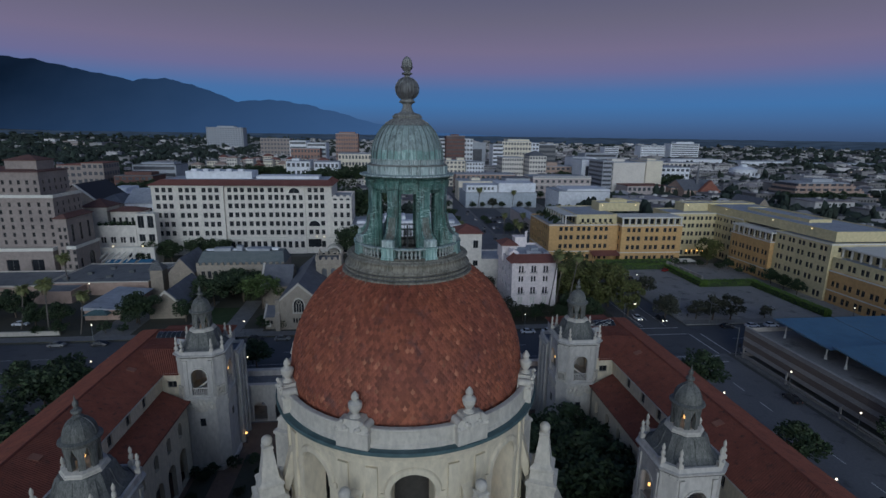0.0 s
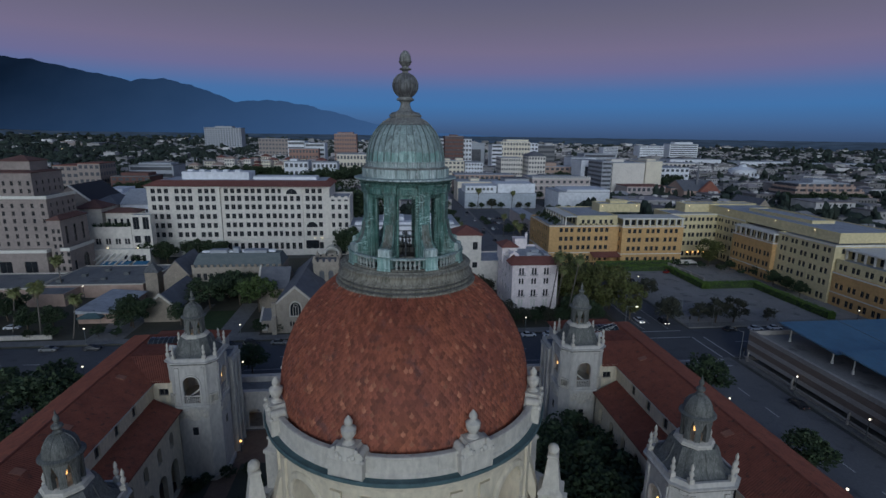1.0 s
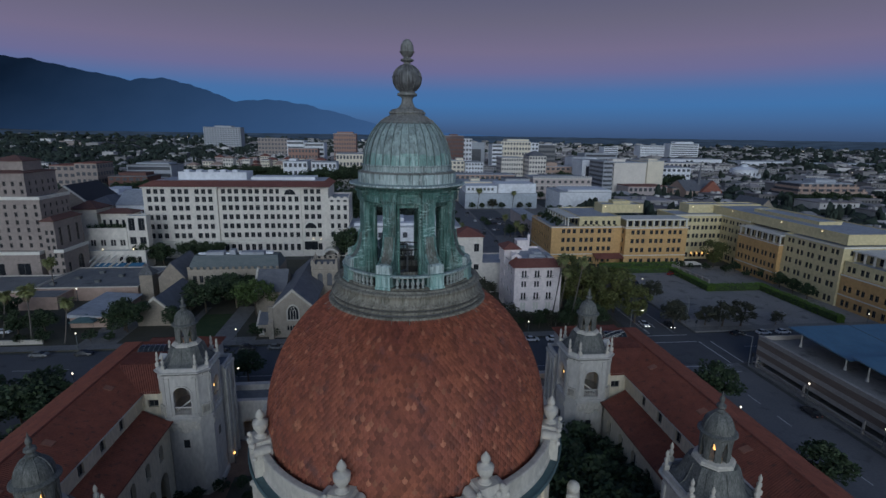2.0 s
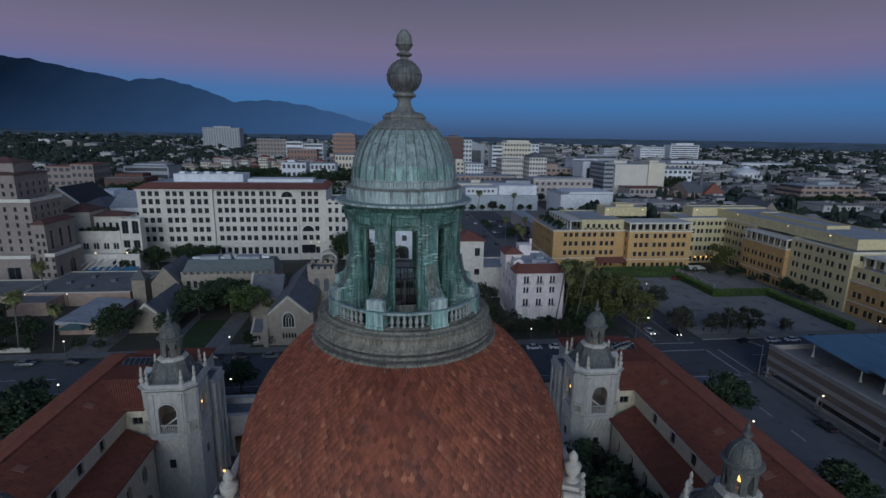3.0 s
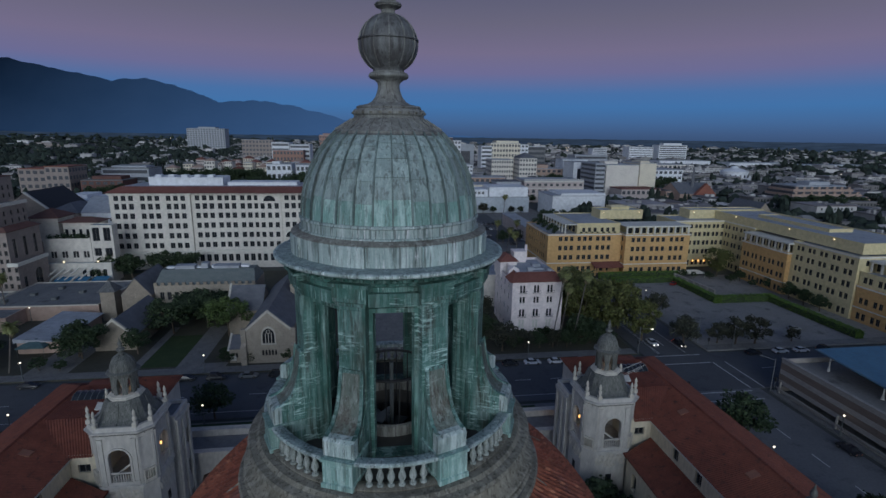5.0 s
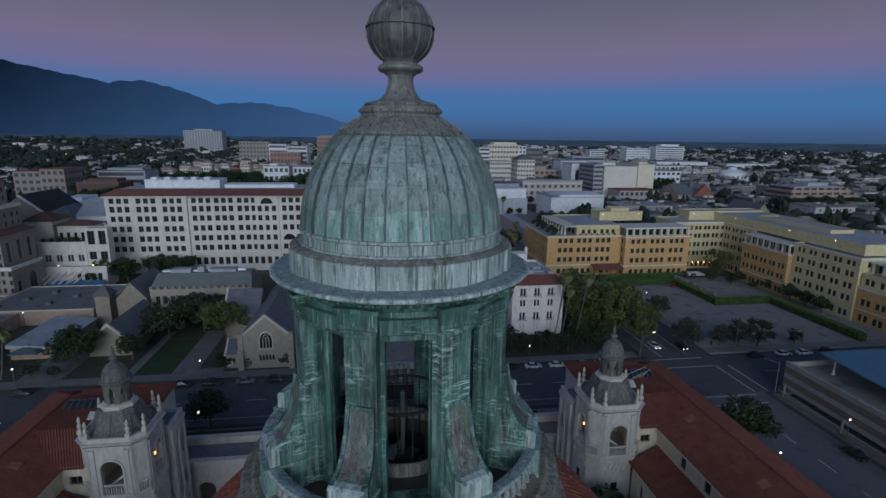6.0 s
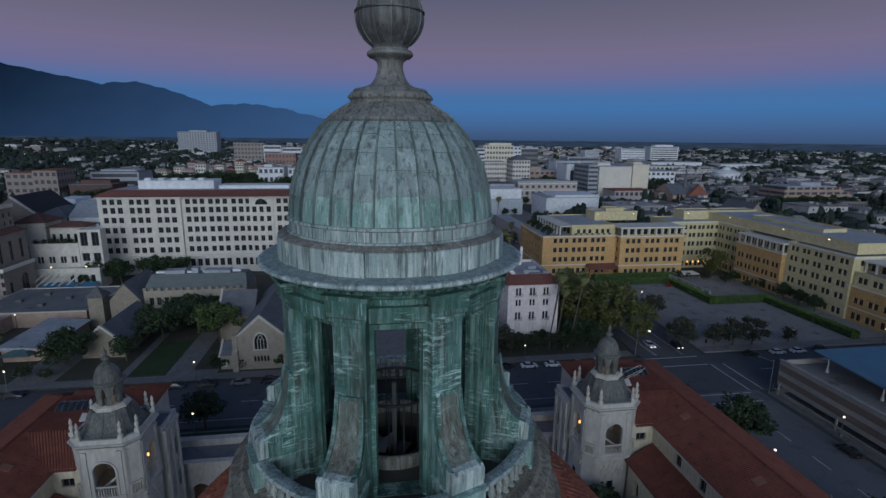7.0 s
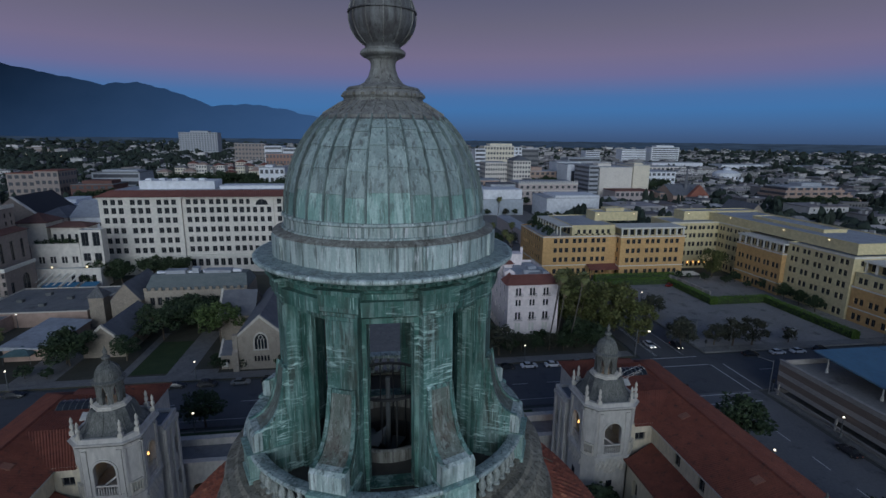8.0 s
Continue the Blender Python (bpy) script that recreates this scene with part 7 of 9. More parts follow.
bx = (-76.5, 124, -66.0, 146)
plain_walls(b, bx, 0.15, 4.4, ("west", "north", "south", "east"), STONE)
gable_roof(b, bx, 4.4, 8.8, "y", SLATE, over=0.2)
gable_ends(b, bx, 4.4, 8.7, "y", STONE)
g = Geo()
g.loft([[(-77.0, y, 4.0), (-76.3, y, 4.0), (-71.25, y, 8.6), (-66.2, y, 4.0), (-65.5, y, 4.0), (-71.25, y, 9.5)] for y in (123.6, 124.3)])
part("coping", g, CREAM_DIRTY, b)
b = thing("flat_school", -110, 160, 0.15, "wide low building with a grey flat roof", "school")
bx = (-121.5, 150, -88, 177)
plain_walls(b, bx, 0.15, 4.8, ("west", "north", "south", "east"), BROWN_CONC)
flat_roof(b, bx, 4.8, DARK_ROOF, 0.3, CREAM_DIRTY)
rooftop_boxes(b, [(-119 + 4.6 * i, 154 + (i * 7) % 19, 4.81, -117.4 + 4.6 * i, 155.6 + (i * 7) % 19, 5.6) for i in range(6)], METAL)
bx = (-150, 146, -121.7, 166)
plain_walls(b, bx, 0.15, 4.9, ("west", "north", "south", "east"), BROWN_CONC)
flat_roof(b, bx, 4.9, DARK_ROOF, 0.4, CREAM_DIRTY)
bx = (-121, 141, -109, 149.9)
plain_walls(b, bx, 0.15, 4.2, ("west", "north", "south", "east"), BROWN_CONC)
flat_roof(b, bx, 4.2, DARK_ROOF, 0.3, BROWN_CONC)
b = thing("shed_with_pale_roof", -88, 136, 0.15, "long brown shed with a pale metal roof", "shed")
bx = (-95.5, 124, -85, 145)
plain_walls(b, bx, 0.15, 3.4, ("west", "north", "south", "east"), BROWN_CONC)
g = Geo()
g.loft([[(-96, 123.4, 3.5), (-84.4, 123.4, 3.5), (-84.4, 145.6, 3.5), (-96, 145.6, 3.5)], [(-96, 123.4, 4.6), (-84.4, 123.4, 3.6), (-84.4, 145.6, 3.6), (-96, 145.6, 4.6)]])
part("roof", g, FLAT_ROOF, b)
for i, (x0, x1) in enumerate(((-120.5, -115), (-113.5, -109), (-107.5, -102))):
    t = thing("blue_awning", (x0 + x1) / 2, 185, 0, "bright blue fabric awning on posts", "awning", "awnings by the terrace")
    g = Geo()
    g.loft([[(x0, 182.6, z), (x1, 182.6, z), (x1, 187.4, z + 0.8), (x0, 187.4, z + 0.8)] for z in (3.2, 3.3)])
    part("canopy", g, AWNING, t)
    for x in (x0 + 0.2, x1 - 0.2):
        for y, h in ((182.9, 3.2), (187.1, 3.9)):
            g = Geo()
            g.tube((x, y, 0.1), (x, y, h), 0.06, 0.06, 6)
            part("post", g, METAL, t)

# parking structure with its canopy
b = thing("parking_structure", 120, 50, 0.15, "two-level concrete parking structure with blue canopy roofs", "car park")
bx = (94, -60, 170, 84)
for z0, z1 in ((0.15, 0.5), (2.3, 8.5)):
    g = Geo()
    g.box(94, -60, z0, 94.35, 84, z1)
    part("spandrel", g, PARK_CONC, b)
for z0, z1 in ((0.15, 1.3), (3.2, 5.1), (6.7, 8.4)):
    for q in ((94.36, 83.65, 170, 84), (94.36, -60, 170, -59.65), (169.65, -59.6, 170, 83.6)):
        g = Geo()
        g.box(q[0], q[1], z0, q[2], q[3], z1)
        part("end_wall", g, PARK_CONC, b)
g = Geo()
for z in (3.4, 6.9):
    g.box(94.36, -59.6, z, 169.6, 83.6, z + 0.35)
part("deck", g, LOT, b)
pc = Geo()
pc.box(-0.3, -0.3, 0, 0.3, 0.3, 6.9)
pm = pc.mesh("column", PARK_CONC)
for y in range(-56, 84, 9):
    piece("column", pm, b, Matrix.Translation((112, y, 0.15)))
for z0, z1 in ((3.4, 4.8), (6.0, 7.5)):
    for y in range(-60, 84, 12):
        g = Geo()
        g.box(93.90, y + 0.03, z0, 93.99, y + 11.97, z1)
        part("slat_band", g, SLAT_BROWN, b)
g = Geo()
g.box(93.75, -60, 8.504, 94.6, 84, 8.68)
part("coping", g, PARK_CONC, b)
g = Geo()
g.box(93.55, -60, 0.95, 93.8, 84, 1.35)
part("guard_beam", g, PARK_CONC, b)
pc = Geo()
pc.box(-0.18, -0.18, 0, 0.18, 0.18, 2.9)
pm = pc.mesh("outer_post", PARK_CONC)
for y in range(-52, 84, 15):
    piece("outer_post", pm, b, Matrix.Translation((93.7, y, 0.15)))
for k in range(7):
    t = thing("canopy", 122, 70 - 18 * k, 7.25, "blue sloping solar canopy on white posts", "canopy", "car park canopies")
    y0, y1 = 81.5 - 18 * k - 17.6, 81.5 - 18 * k
    g = Geo()
    g.loft([[(99.5, y0, z), (150, y0, z), (150, y1, z + 1.0), (99.5, y1, z + 1.0)] for z in (10.6, 10.75)])
    part("canopy_roof", g, SOLAR, t)
    for x in range(4):
        g = Geo()
        xx = 99.6 + x * 16.7
        g.loft([[(xx, y0 + 0.02, z), (xx + 0.14, y0 + 0.02, z), (xx + 0.14, y1 - 0.02, z + 1.0), (xx, y1 - 0.02, z + 1.0)] for z in (10.752, 10.80)])
        part("canopy_seam", g, METAL, t)
    for x in (101.5, 124, 147):
        for y in (y0 + 2.5, y1 - 2.5):
            g = Geo()
            g.tube((x, y, 7.25), (x, y, 8.2), 0.34, 0.22, 8)
            g.tube((x, y, 8.19), (x, y, 10.6 + (y - y0) / 17.6), 0.15, 0.15, 8)
            part("post", g, TRIM_WHITE, t)

# ---------- town blocks farther off ----------
def town_block(label, x0, y0, w, d, h, wall, roof=None, floors=0, cols=0, units=(), category="office building", strip=False, sides=("west",), name="town_building", z=None, unit_wall=None):
    z0 = rise(x0, y0) - 0.3 if z is None else z
    t = thing(name, x0 + w / 2, y0 + d / 2, z0, label + (" in the town" if len(label.split()) < 6 else ""), category)
    bx = (x0, y0, x0 + w, y0 + d)
    g = Geo()
    g.box(x0, y0, z0, x0 + w, y0 + d, z0 + h)
    part("wall", g, wall, t)
    g = Geo()
    g.box(x0 - 0.25, y0 - 0.25, z0 + h + 0.004, x0 + w + 0.25, y0 + d + 0.25, z0 + h + 0.5)
    g.box(x0 + 0.6, y0 + 0.6, z0 + h + 0.504, x0 + w - 0.6, y0 + d - 0.6, z0 + h + 0.55)
    part("roof", g, roof or FLAT_ROOF, t)
    for u0, v0, u1, v1, uh in units:
        g = Geo()
        g.box(x0 + u0 * w, y0 + v0 * d, z0 + h + 0.56, x0 + u1 * w, y0 + v1 * d, z0 + h + 0.56 + uh)
        part("rooftop_unit", g, unit_wall or wall, t)
    if floors:
        fh = h / floors
        g = Geo()
        for sd in sides:
            origin, along, inward, ln = side_of(*bx, sd)
            p = flat_place(origin, along, inward)
            n = max(1, round(cols * ln / w)) if cols else 1
            for f in range(floors):
                za, zb = z0 + fh * (f + 0.32), z0 + fh * (f + 0.80)
                for i in range(n):
                    ua, ub = (ln * (i + 0.2) / n, ln * (i + 0.8) / n) if not strip else (ln * 0.03, ln * 0.97)
                    g.loft([[p(ua, zz, 0.3), p(ub, zz, 0.3), p(ub, zz, -0.06), p(ua, zz, -0.06)] for zz in (za, zb)])
                    if strip:
                        break
        tagged(part("glazing", g, TOWN_GLASS, t), kind="stuff")
    return t


town_block("white twelve-storey hospital tower among trees", -522, 1505, 102, 40, 69, FLAT_ROOF, floors=12, cols=14, units=[(0.3, 0.1, 0.75, 0.9, 4)], z=0)
town_block("brick-red office block with pale window bands", -75.5, 702, 31, 26, 57, BRICK_PALE, floors=10, cols=9, units=[(0.15, 0.1, 0.85, 0.9, 2)], z=0)
town_block("dark brick office block", 81.5, 702, 27, 26, 56, BROWN_TILE, floors=10, cols=9, units=[(0.3, 0.2, 0.7, 0.8, 2)], z=0)
town_block("white block beside the dark office", 69, 720, 13, 30, 52, BLUE_WHITE, floors=9, strip=True, z=0)
town_block("white block behind the dark office", 109.5, 720, 14, 30, 52, BLUE_WHITE, floors=8, cols=3, z=0)
town_block("cream ten-storey office block", 164, 704, 44, 30, 49, PALE_CREAM, floors=7, cols=10, units=[(0.2, 0.1, 0.95, 0.9, 3)], z=0)
town_block("grey striped office tower", 148, 690, 15, 26, 45, BLUE_WHITE, floors=8, strip=True, z=0)
town_block("pale office behind the cream block", 118, 740, 29, 26, 46, FLAT_ROOF, floors=1, z=0)
town_block("white balconied tower", 209, 740, 22, 26, 47, BLUE_WHITE, floors=8, cols=4, z=0)
town_block("pale striped office tower", 656, 1100, 70, 30, 44, BLUE_WHITE, floors=9, strip=True, units=[(0.2, 0.2, 0.85, 0.8, 4)], z=0)
town_block("pale blue glass office block", 585, 1105, 60, 30, 39, BLUE_WHITE, floors=7, cols=16, z=0)
town_block("small white office tower", 541, 1205, 37, 30, 33, BLUE_WHITE, floors=7, strip=True, z=0)
town_block("grey slab tower", 790, 1250, 30, 20, 40, FLAT_ROOF, floors=9, strip=True, z=0)
town_block("dark glass office block", 236.5, 760, 28.5, 30, 44, DARK_ROOF, BLUE_WHITE, floors=6, strip=True, z=0)
town_block("grey office beyond the bank", 290, 700, 50, 30, 33, FLAT_ROOF, floors=5, strip=True, z=0)
town_block("blank white store building", 221, 450, 33.5, 40, 33.0, WHITE_WALL, sides=("north",), floors=7, strip=True, units=[(0.1, 0.3, 0.5, 0.6, 2.5)], z=0)
town_block("tall cream store front with a stepped parapet", 255, 449, 17, 36, 35.0, PALE_CREAM, units=[(0.0, 0.0, 0.55, 0.5, 1.6)], z=0)
town_block("grey glass front beside the store", 211, 452, 9.8, 36, 34, FLAT_ROOF, floors=8, strip=True, sides=("west", "north"), z=0)
town_block("pale concrete block behind the store", 208, 500, 22, 30, 33, BLUE_WHITE, floors=1, z=0)
town_block("pink shop with small windows", 222, 418, 38, 24, 13, PINK_TOWN, RED_ROOF, floors=2, cols=8, category="shop", z=0)
town_block("grey mansard house", 262, 412, 26, 24, 12, BROWN_CONC, SLATE, floors=2, cols=5, category="house", z=0)
town_block("white office terrace", 133, 560, 26, 30, 32, WHITE_WALL, floors=6, cols=9, sides=("west", "north"), z=0)
so = town_block("white stepped office under a grey pyramid roof", 160.5, 540, 20, 26, 35, WHITE_WALL, DARK_ROOF, floors=7, cols=6, sides=("west", "north"), z=0)
hip_roof(so, (160.5, 540, 180.5, 566), 35.6, 41, SLATE, 0.3)
town_block("brown flats beyond the bank", 182, 545, 36, 26, 23, BROWN_CONC, floors=4, cols=6, units=[(0.05, 0.1, 0.4, 0.9, 4)], z=0)
town_block("white flats beyond the bank", 219, 560, 30, 26, 33, BLUE_WHITE, floors=5, cols=6, z=0)
# arcaded bank with a white balustrade
bk = town_block("beige arched bank building", 134, 430, 56.5, 34, 19.6, PINK_TOWN, z=0)
for i in range(10):
    u = 137.2 + 5.6 * i
    for z0, z1, w in ((14.8, 17.2, 1.3), (4.2, 7.2, 1.2)):
        g = Geo()
        g.box(u - w, 429.9, z0, u + w, 430.4, z1)
        part("window", g, TOWN_GLASS, bk)
    g = Geo()
    g.loft([[(u + 1.5 * math.cos(q), y, 10.4 + 1.5 * math.sin(q)) for q in [math.pi * k / 8 for k in range(9)]] + [(u - 1.5, y, 8.6), (u + 1.5, y, 8.6)] for y in (429.9, 430.4)])
    part("arched_window", g, TOWN_GLASS, bk)
for i in range(7):
    g = Geo()
    y = 433 + 4.4 * i
    g.box(133.9, y - 1.2, 8.6, 134.3, y + 1.2, 11.6)
    part("window", g, TOWN_GLASS, bk)
for i in range(26):
    g = Geo()
    g.box(134 + 2.2 * i, 429.6, 20.2, 135.1 + 2.2 * i, 430.2, 21.4)
    part("parapet_block", g, WHITE_WALL, bk)
band(bk, (134, 430, 190.5, 464), 12.6, 13.1, 0.35, TRIM_WHITE, "string_course", "wn")
band(bk, (134, 430, 190.5, 464), 18.6, 19.3, 0.5, TRIM_WHITE, "cornice", "wn")
th = town_block("low blue-white theatre with a blank front", 60.5, 368, 59, 38, 12.0, BLUE_GREY, unit_wall=BLUE_WHITE, units=[(0.01, 0.02, 0.44, 0.6, 5.6), (0.46, 0.03, 0.985, 0.7, 7.4)], category="theatre", z=0)
for i in range(7):
    g = Geo()
    g.box(62.5 + 3.2 * i, 368.4, 14.6, 64.3 + 3.2 * i, 368.75, 16.6)
    part("vent", g, METAL, th)
town_block("pale block behind the theatre", 60.5, 412, 40, 24, 17.5, PALE_CREAM, units=[(0.3, 0.1, 0.5, 0.6, 2)], category="shop", z=0)
town_block("grey hall behind the theatre", 104, 414, 22, 20, 20, FLAT_ROOF, SLATE, floors=1, category="hall", z=0)
town_block("long brown block on the boulevard", 66, 470, 60, 24, 19, BROWN_CONC, floors=3, cols=12, z=0)
town_block("low white shop with a blue roof", 129.5, 342, 41, 34, 16, BLUE_WHITE, units=[(0.15, -0.012, 0.99, 0.8, 1.6)], category="shop", z=0)
town_block("pale shop with a raked side wall", 84, 256, 8, 56, 8.0, PINK_TOWN, category="shop", z=0)
town_block("cream corner block", 63, 540, 22.5, 26, 29, PALE_CREAM, floors=6, cols=5, units=[(0.05, 0.1, 0.3, 0.5, 2), (0.6, 0.1, 0.95, 0.5, 2.5)], z=0)
town_block("white corner block", 87.5, 545, 20.5, 30, 27, BLUE_WHITE, floors=6, cols=6, z=0)
town_block("pale retail block", -63, 600, 40, 40, 33, PALE_CREAM, floors=4, cols=10, z=0)
town_block("white shop among trees", -102, 480, 23, 24, 30, BLUE_WHITE, floors=4, cols=5, units=[(0.2, 0.2, 0.5, 0.6, 2)], z=0)
town_block("white store among trees", -75, 480, 24, 24, 29.5, BLUE_WHITE, floors=4, cols=6, z=0)
town_block("white medical building", -158, 800, 26, 40, 45, BLUE_WHITE, floors=6, strip=True, z=0)
town_block("white stepped medical wing", -131, 800, 30, 40, 42, BLUE_WHITE, floors=6, strip=True, z=0)
town_block("orange brick apartments", -151, 770, 44, 20, 34, BRICK_PALE, floors=4, cols=9, z=0)
town_block("grey apartment slab", -251, 1000, 56, 26, 46, TAN_WALL, floors=6, cols=9, z=0)
town_block("pale tan apartment block", -283, 430, 20, 26, 28, TAN_WALL, BRICK_RED, floors=5, cols=4, z=0)
town_block("tan apartment block", -262, 428, 17.5, 26, 30, TAN_WALL, BRICK_RED, floors=5, cols=4, sides=("west", "south"), z=0)
town_block("low red brick flats", -238, 430, 32, 26, 19, BROWN_TILE, DARK_ROOF, floors=4, cols=6, units=[(0.2, 0.2, 0.9, 0.8, 2.6)], z=0)
town_block("grey long library block", -246, 480, 40, 30, 25.5, FLAT_ROOF, DARK_ROOF, floors=4, strip=True, units=[(0.15, 0.2, 0.9, 0.8, 1.6)], z=0)
town_block("pale blue flat-roofed hall", -166, 272, 24, 26, 22.5, BLUE_WHITE, BLUE_WHITE, units=[(0.1, 0.2, 0.5, 0.8, 2)], category="hall", z=0)
town_block("blue-grey flat-roofed hall", -140, 268, 30, 26, 24, FLAT_ROOF, FLAT_ROOF, units=[(0.2, 0.1, 0.5, 0.5, 1.5), (0.6, 0.3, 0.8, 0.7, 2)], category="hall", z=0)
town_block("white parking block", 276, 520, 70, 40, 24, BLUE_WHITE, floors=4, cols=12, z=0)
town_block("long white warehouse", 690, 900, 130, 40, 14, BLUE_WHITE, z=0)
town_block("long pale warehouse", 830, 880, 150, 40, 12, BLUE_WHITE, z=0)
town_block("long white store", 560, 930, 110, 40, 16, BLUE_WHITE, z=0)
town_block("long pale store", 430, 760, 90, 40, 17, WHITE_WALL, floors=2, cols=12, z=0)
wh = town_block("white hall with an arched door and a pale flat roof", -20, 211, 54, 34, 14.0, BLUE_WHITE, FLAT_ROOF, units=[(0.05, 0.06, 0.95, 0.22, 1.2), (0.3, 0.4, 0.5, 0.7, 2.0), (0.65, 0.5, 0.8, 0.85, 1.6)], category="hall", z=0)
for i in range(9):
    for z0, z1 in ((9.0, 11.6),):
        g = Geo()
        g.box(-17.6 + 5.9 * i, 210.9, z0, -15.4 + 5.9 * i, 211.3, z1)
        part("window", g, TOWN_GLASS, wh)
for u in (-14, 7, 28):
    g = Geo()
    g.loft([[(u + 2.2 * math.cos(q), y, 4.2 + 2.2 * math.sin(q)) for q in [math.pi * k / 10 for k in range(11)]] + [(u - 2.2, y, 0.3), (u + 2.2, y, 0.3)] for y in (210.9, 211.3)])
    part("arched_door", g, TOWN_GLASS, wh)
town_block("beige block beyond the hall", -24, 425, 54, 24, 22, PALE_CREAM, floors=4, cols=10, z=0)
town_block("long pale museum building", -1014, 1500, 200, 60, 22, TAN_WALL, FLAT_ROOF, units=[(0.5, 0.2, 0.7, 0.8, 3)], category="museum", z=0)
# pale condominium rows
rc = random.Random(31)
for i in range(34):
    x, y = -215 + 12.0 * (i % 12) + rc.uniform(-4, 4), 560 + 46 * (i // 12) + rc.uniform(-9, 9)
    if -80 < x < -15 and 590 < y:
        continue
    w, d, h = rc.uniform(8, 13), rc.uniform(9, 14), rc.uniform(20, 29)
    t = town_block("pale condominium house", x, y, w, d, h, rc.choice([PALE_CREAM, WHITE_WALL, PINK_TOWN, PALE_CREAM]), rc.choice([RED_ROOF, FLAT_ROOF, BROWN_CONC]), floors=7, cols=4, category="house", name="condominium", z=0)
    if rc.random() < 0.6:
        hip_roof(t, (x, y, x + w, y + d), h + 0.55, h + 3.2, rc.choice([BROWN_CONC, RED_ROOF, DARK_ROOF]), 0.3)

# stepped brown office terraces
t = thing("brown_stepped_office", 375, 375, 0, "brown concrete office with stepped terraces", "office building")
for k in range(5):
    x0, x1, z0 = 342 + 3 * k, 436 - 6 * k, 4.0 * k
    g = Geo()
    g.box(x0, 360 + 3 * k, z0, x1, 400, z0 + 2.0)
    part("terrace_band", g, BROWN_CONC, t)
    g = Geo()
    g.box(x0 + 1, 361 + 3 * k, z0 + 2.004, x1 - 1, 399, z0 + 3.99)
    part("window_band", g, TOWN_GLASS, t)
    n = int((x1 - x0) / 7)
    for i in range(n):
        g = Geo()
        xx = x0 + (x1 - x0) * (i + 0.5) / n
        g.box(xx - 1.0, 360.3 + 3 * k, z0 + 2.003, xx + 1.0, 362 + 3 * k, z0 + 3.98)
        part("pier", g, BROWN_CONC, t)
g = Geo()
g.box(358, 374, 20.0, 406, 398, 20.8)
g.box(376, 380, 20.81, 396, 394, 23.6)
part("roof", g, FLAT_ROOF, t)

# orange brick church and the pale domed hall
t = thing("orange_brick_church", 288, 405, 0, "orange brick church with a grey gable roof and spire", "church")
bx = (268, 400, 302, 432)
plain_walls(t, bx, 0, 11, ("west", "north", "south", "east"), BROWN_CONC)
gable_roof(t, bx, 11, 19.6, "x", SLATE, over=0.3)
gable_ends(t, bx, 11, 19.4, "x", BROWN_CONC)
bx = (281, 396, 300, 400.2)
plain_walls(t, bx, 0, 11, ("west", "north", "south"), BRICK_RED)
g = Geo()
g.loft([[(281, y, 11), (300, y, 11), (290.5, y, 20.5)] for y in (396, 400)])
part("gable", g, BRICK_RED, t)
for x in (286.5, 290.5, 294.5):
    g = Geo()
    g.box(x - 1.1, 395.8, 3.5, x + 1.1, 395.99, 9.5)
    part("lancet", g, TOWN_GLASS, t)
g = Geo()
g.loft([octagon(1.3, 8), octagon(1.3, 22), octagon(1.5, 22.2), octagon(0.12, 37)])
sp = part("spire", g, SLATE, t)
sp.matrix_basis = Matrix.Translation((285.5, 410, 0))
t = thing("stone_gable_chapel", 236, 300, 0, "small stone chapel with a steep gable", "chapel")
bx = (262, 300, 274, 330)
plain_walls(t, bx, 0, 9, ("west", "north", "south", "east"), STONE)
gable_roof(t, bx, 9, 16, "y", SLATE, over=0.2)
gable_ends(t, bx, 9, 15.8, "y", STONE)
t = thing("pale_domed_hall", 483, 610, 0, "pale round hall with a flat dome", "hall")
g = Geo()
g.revolve([(17, 0), (17, 16), (17.6, 16.4), (17.6, 17.2), (15.5, 17.8), (10, 20), (5, 21), (5, 22.5), (3, 24), (0, 24.6)], 24, 483, 615)
part("wall", g, BLUE_WHITE, t, smooth=30)
g = Geo()
for i in range(18):
    a = TAU * i / 18
    g.box(483 + 17 * math.cos(a) - 0.7, 615 + 17 * math.sin(a) - 0.7, 9, 483 + 17 * math.cos(a) + 0.7, 615 + 17 * math.sin(a) + 0.7, 13)
tagged(part("glazing", g, TOWN_GLASS, t), kind="stuff")
g = Geo()
g.box(455, 618, 0, 512, 640, 10)
part("annex", g, BLUE_WHITE, t)

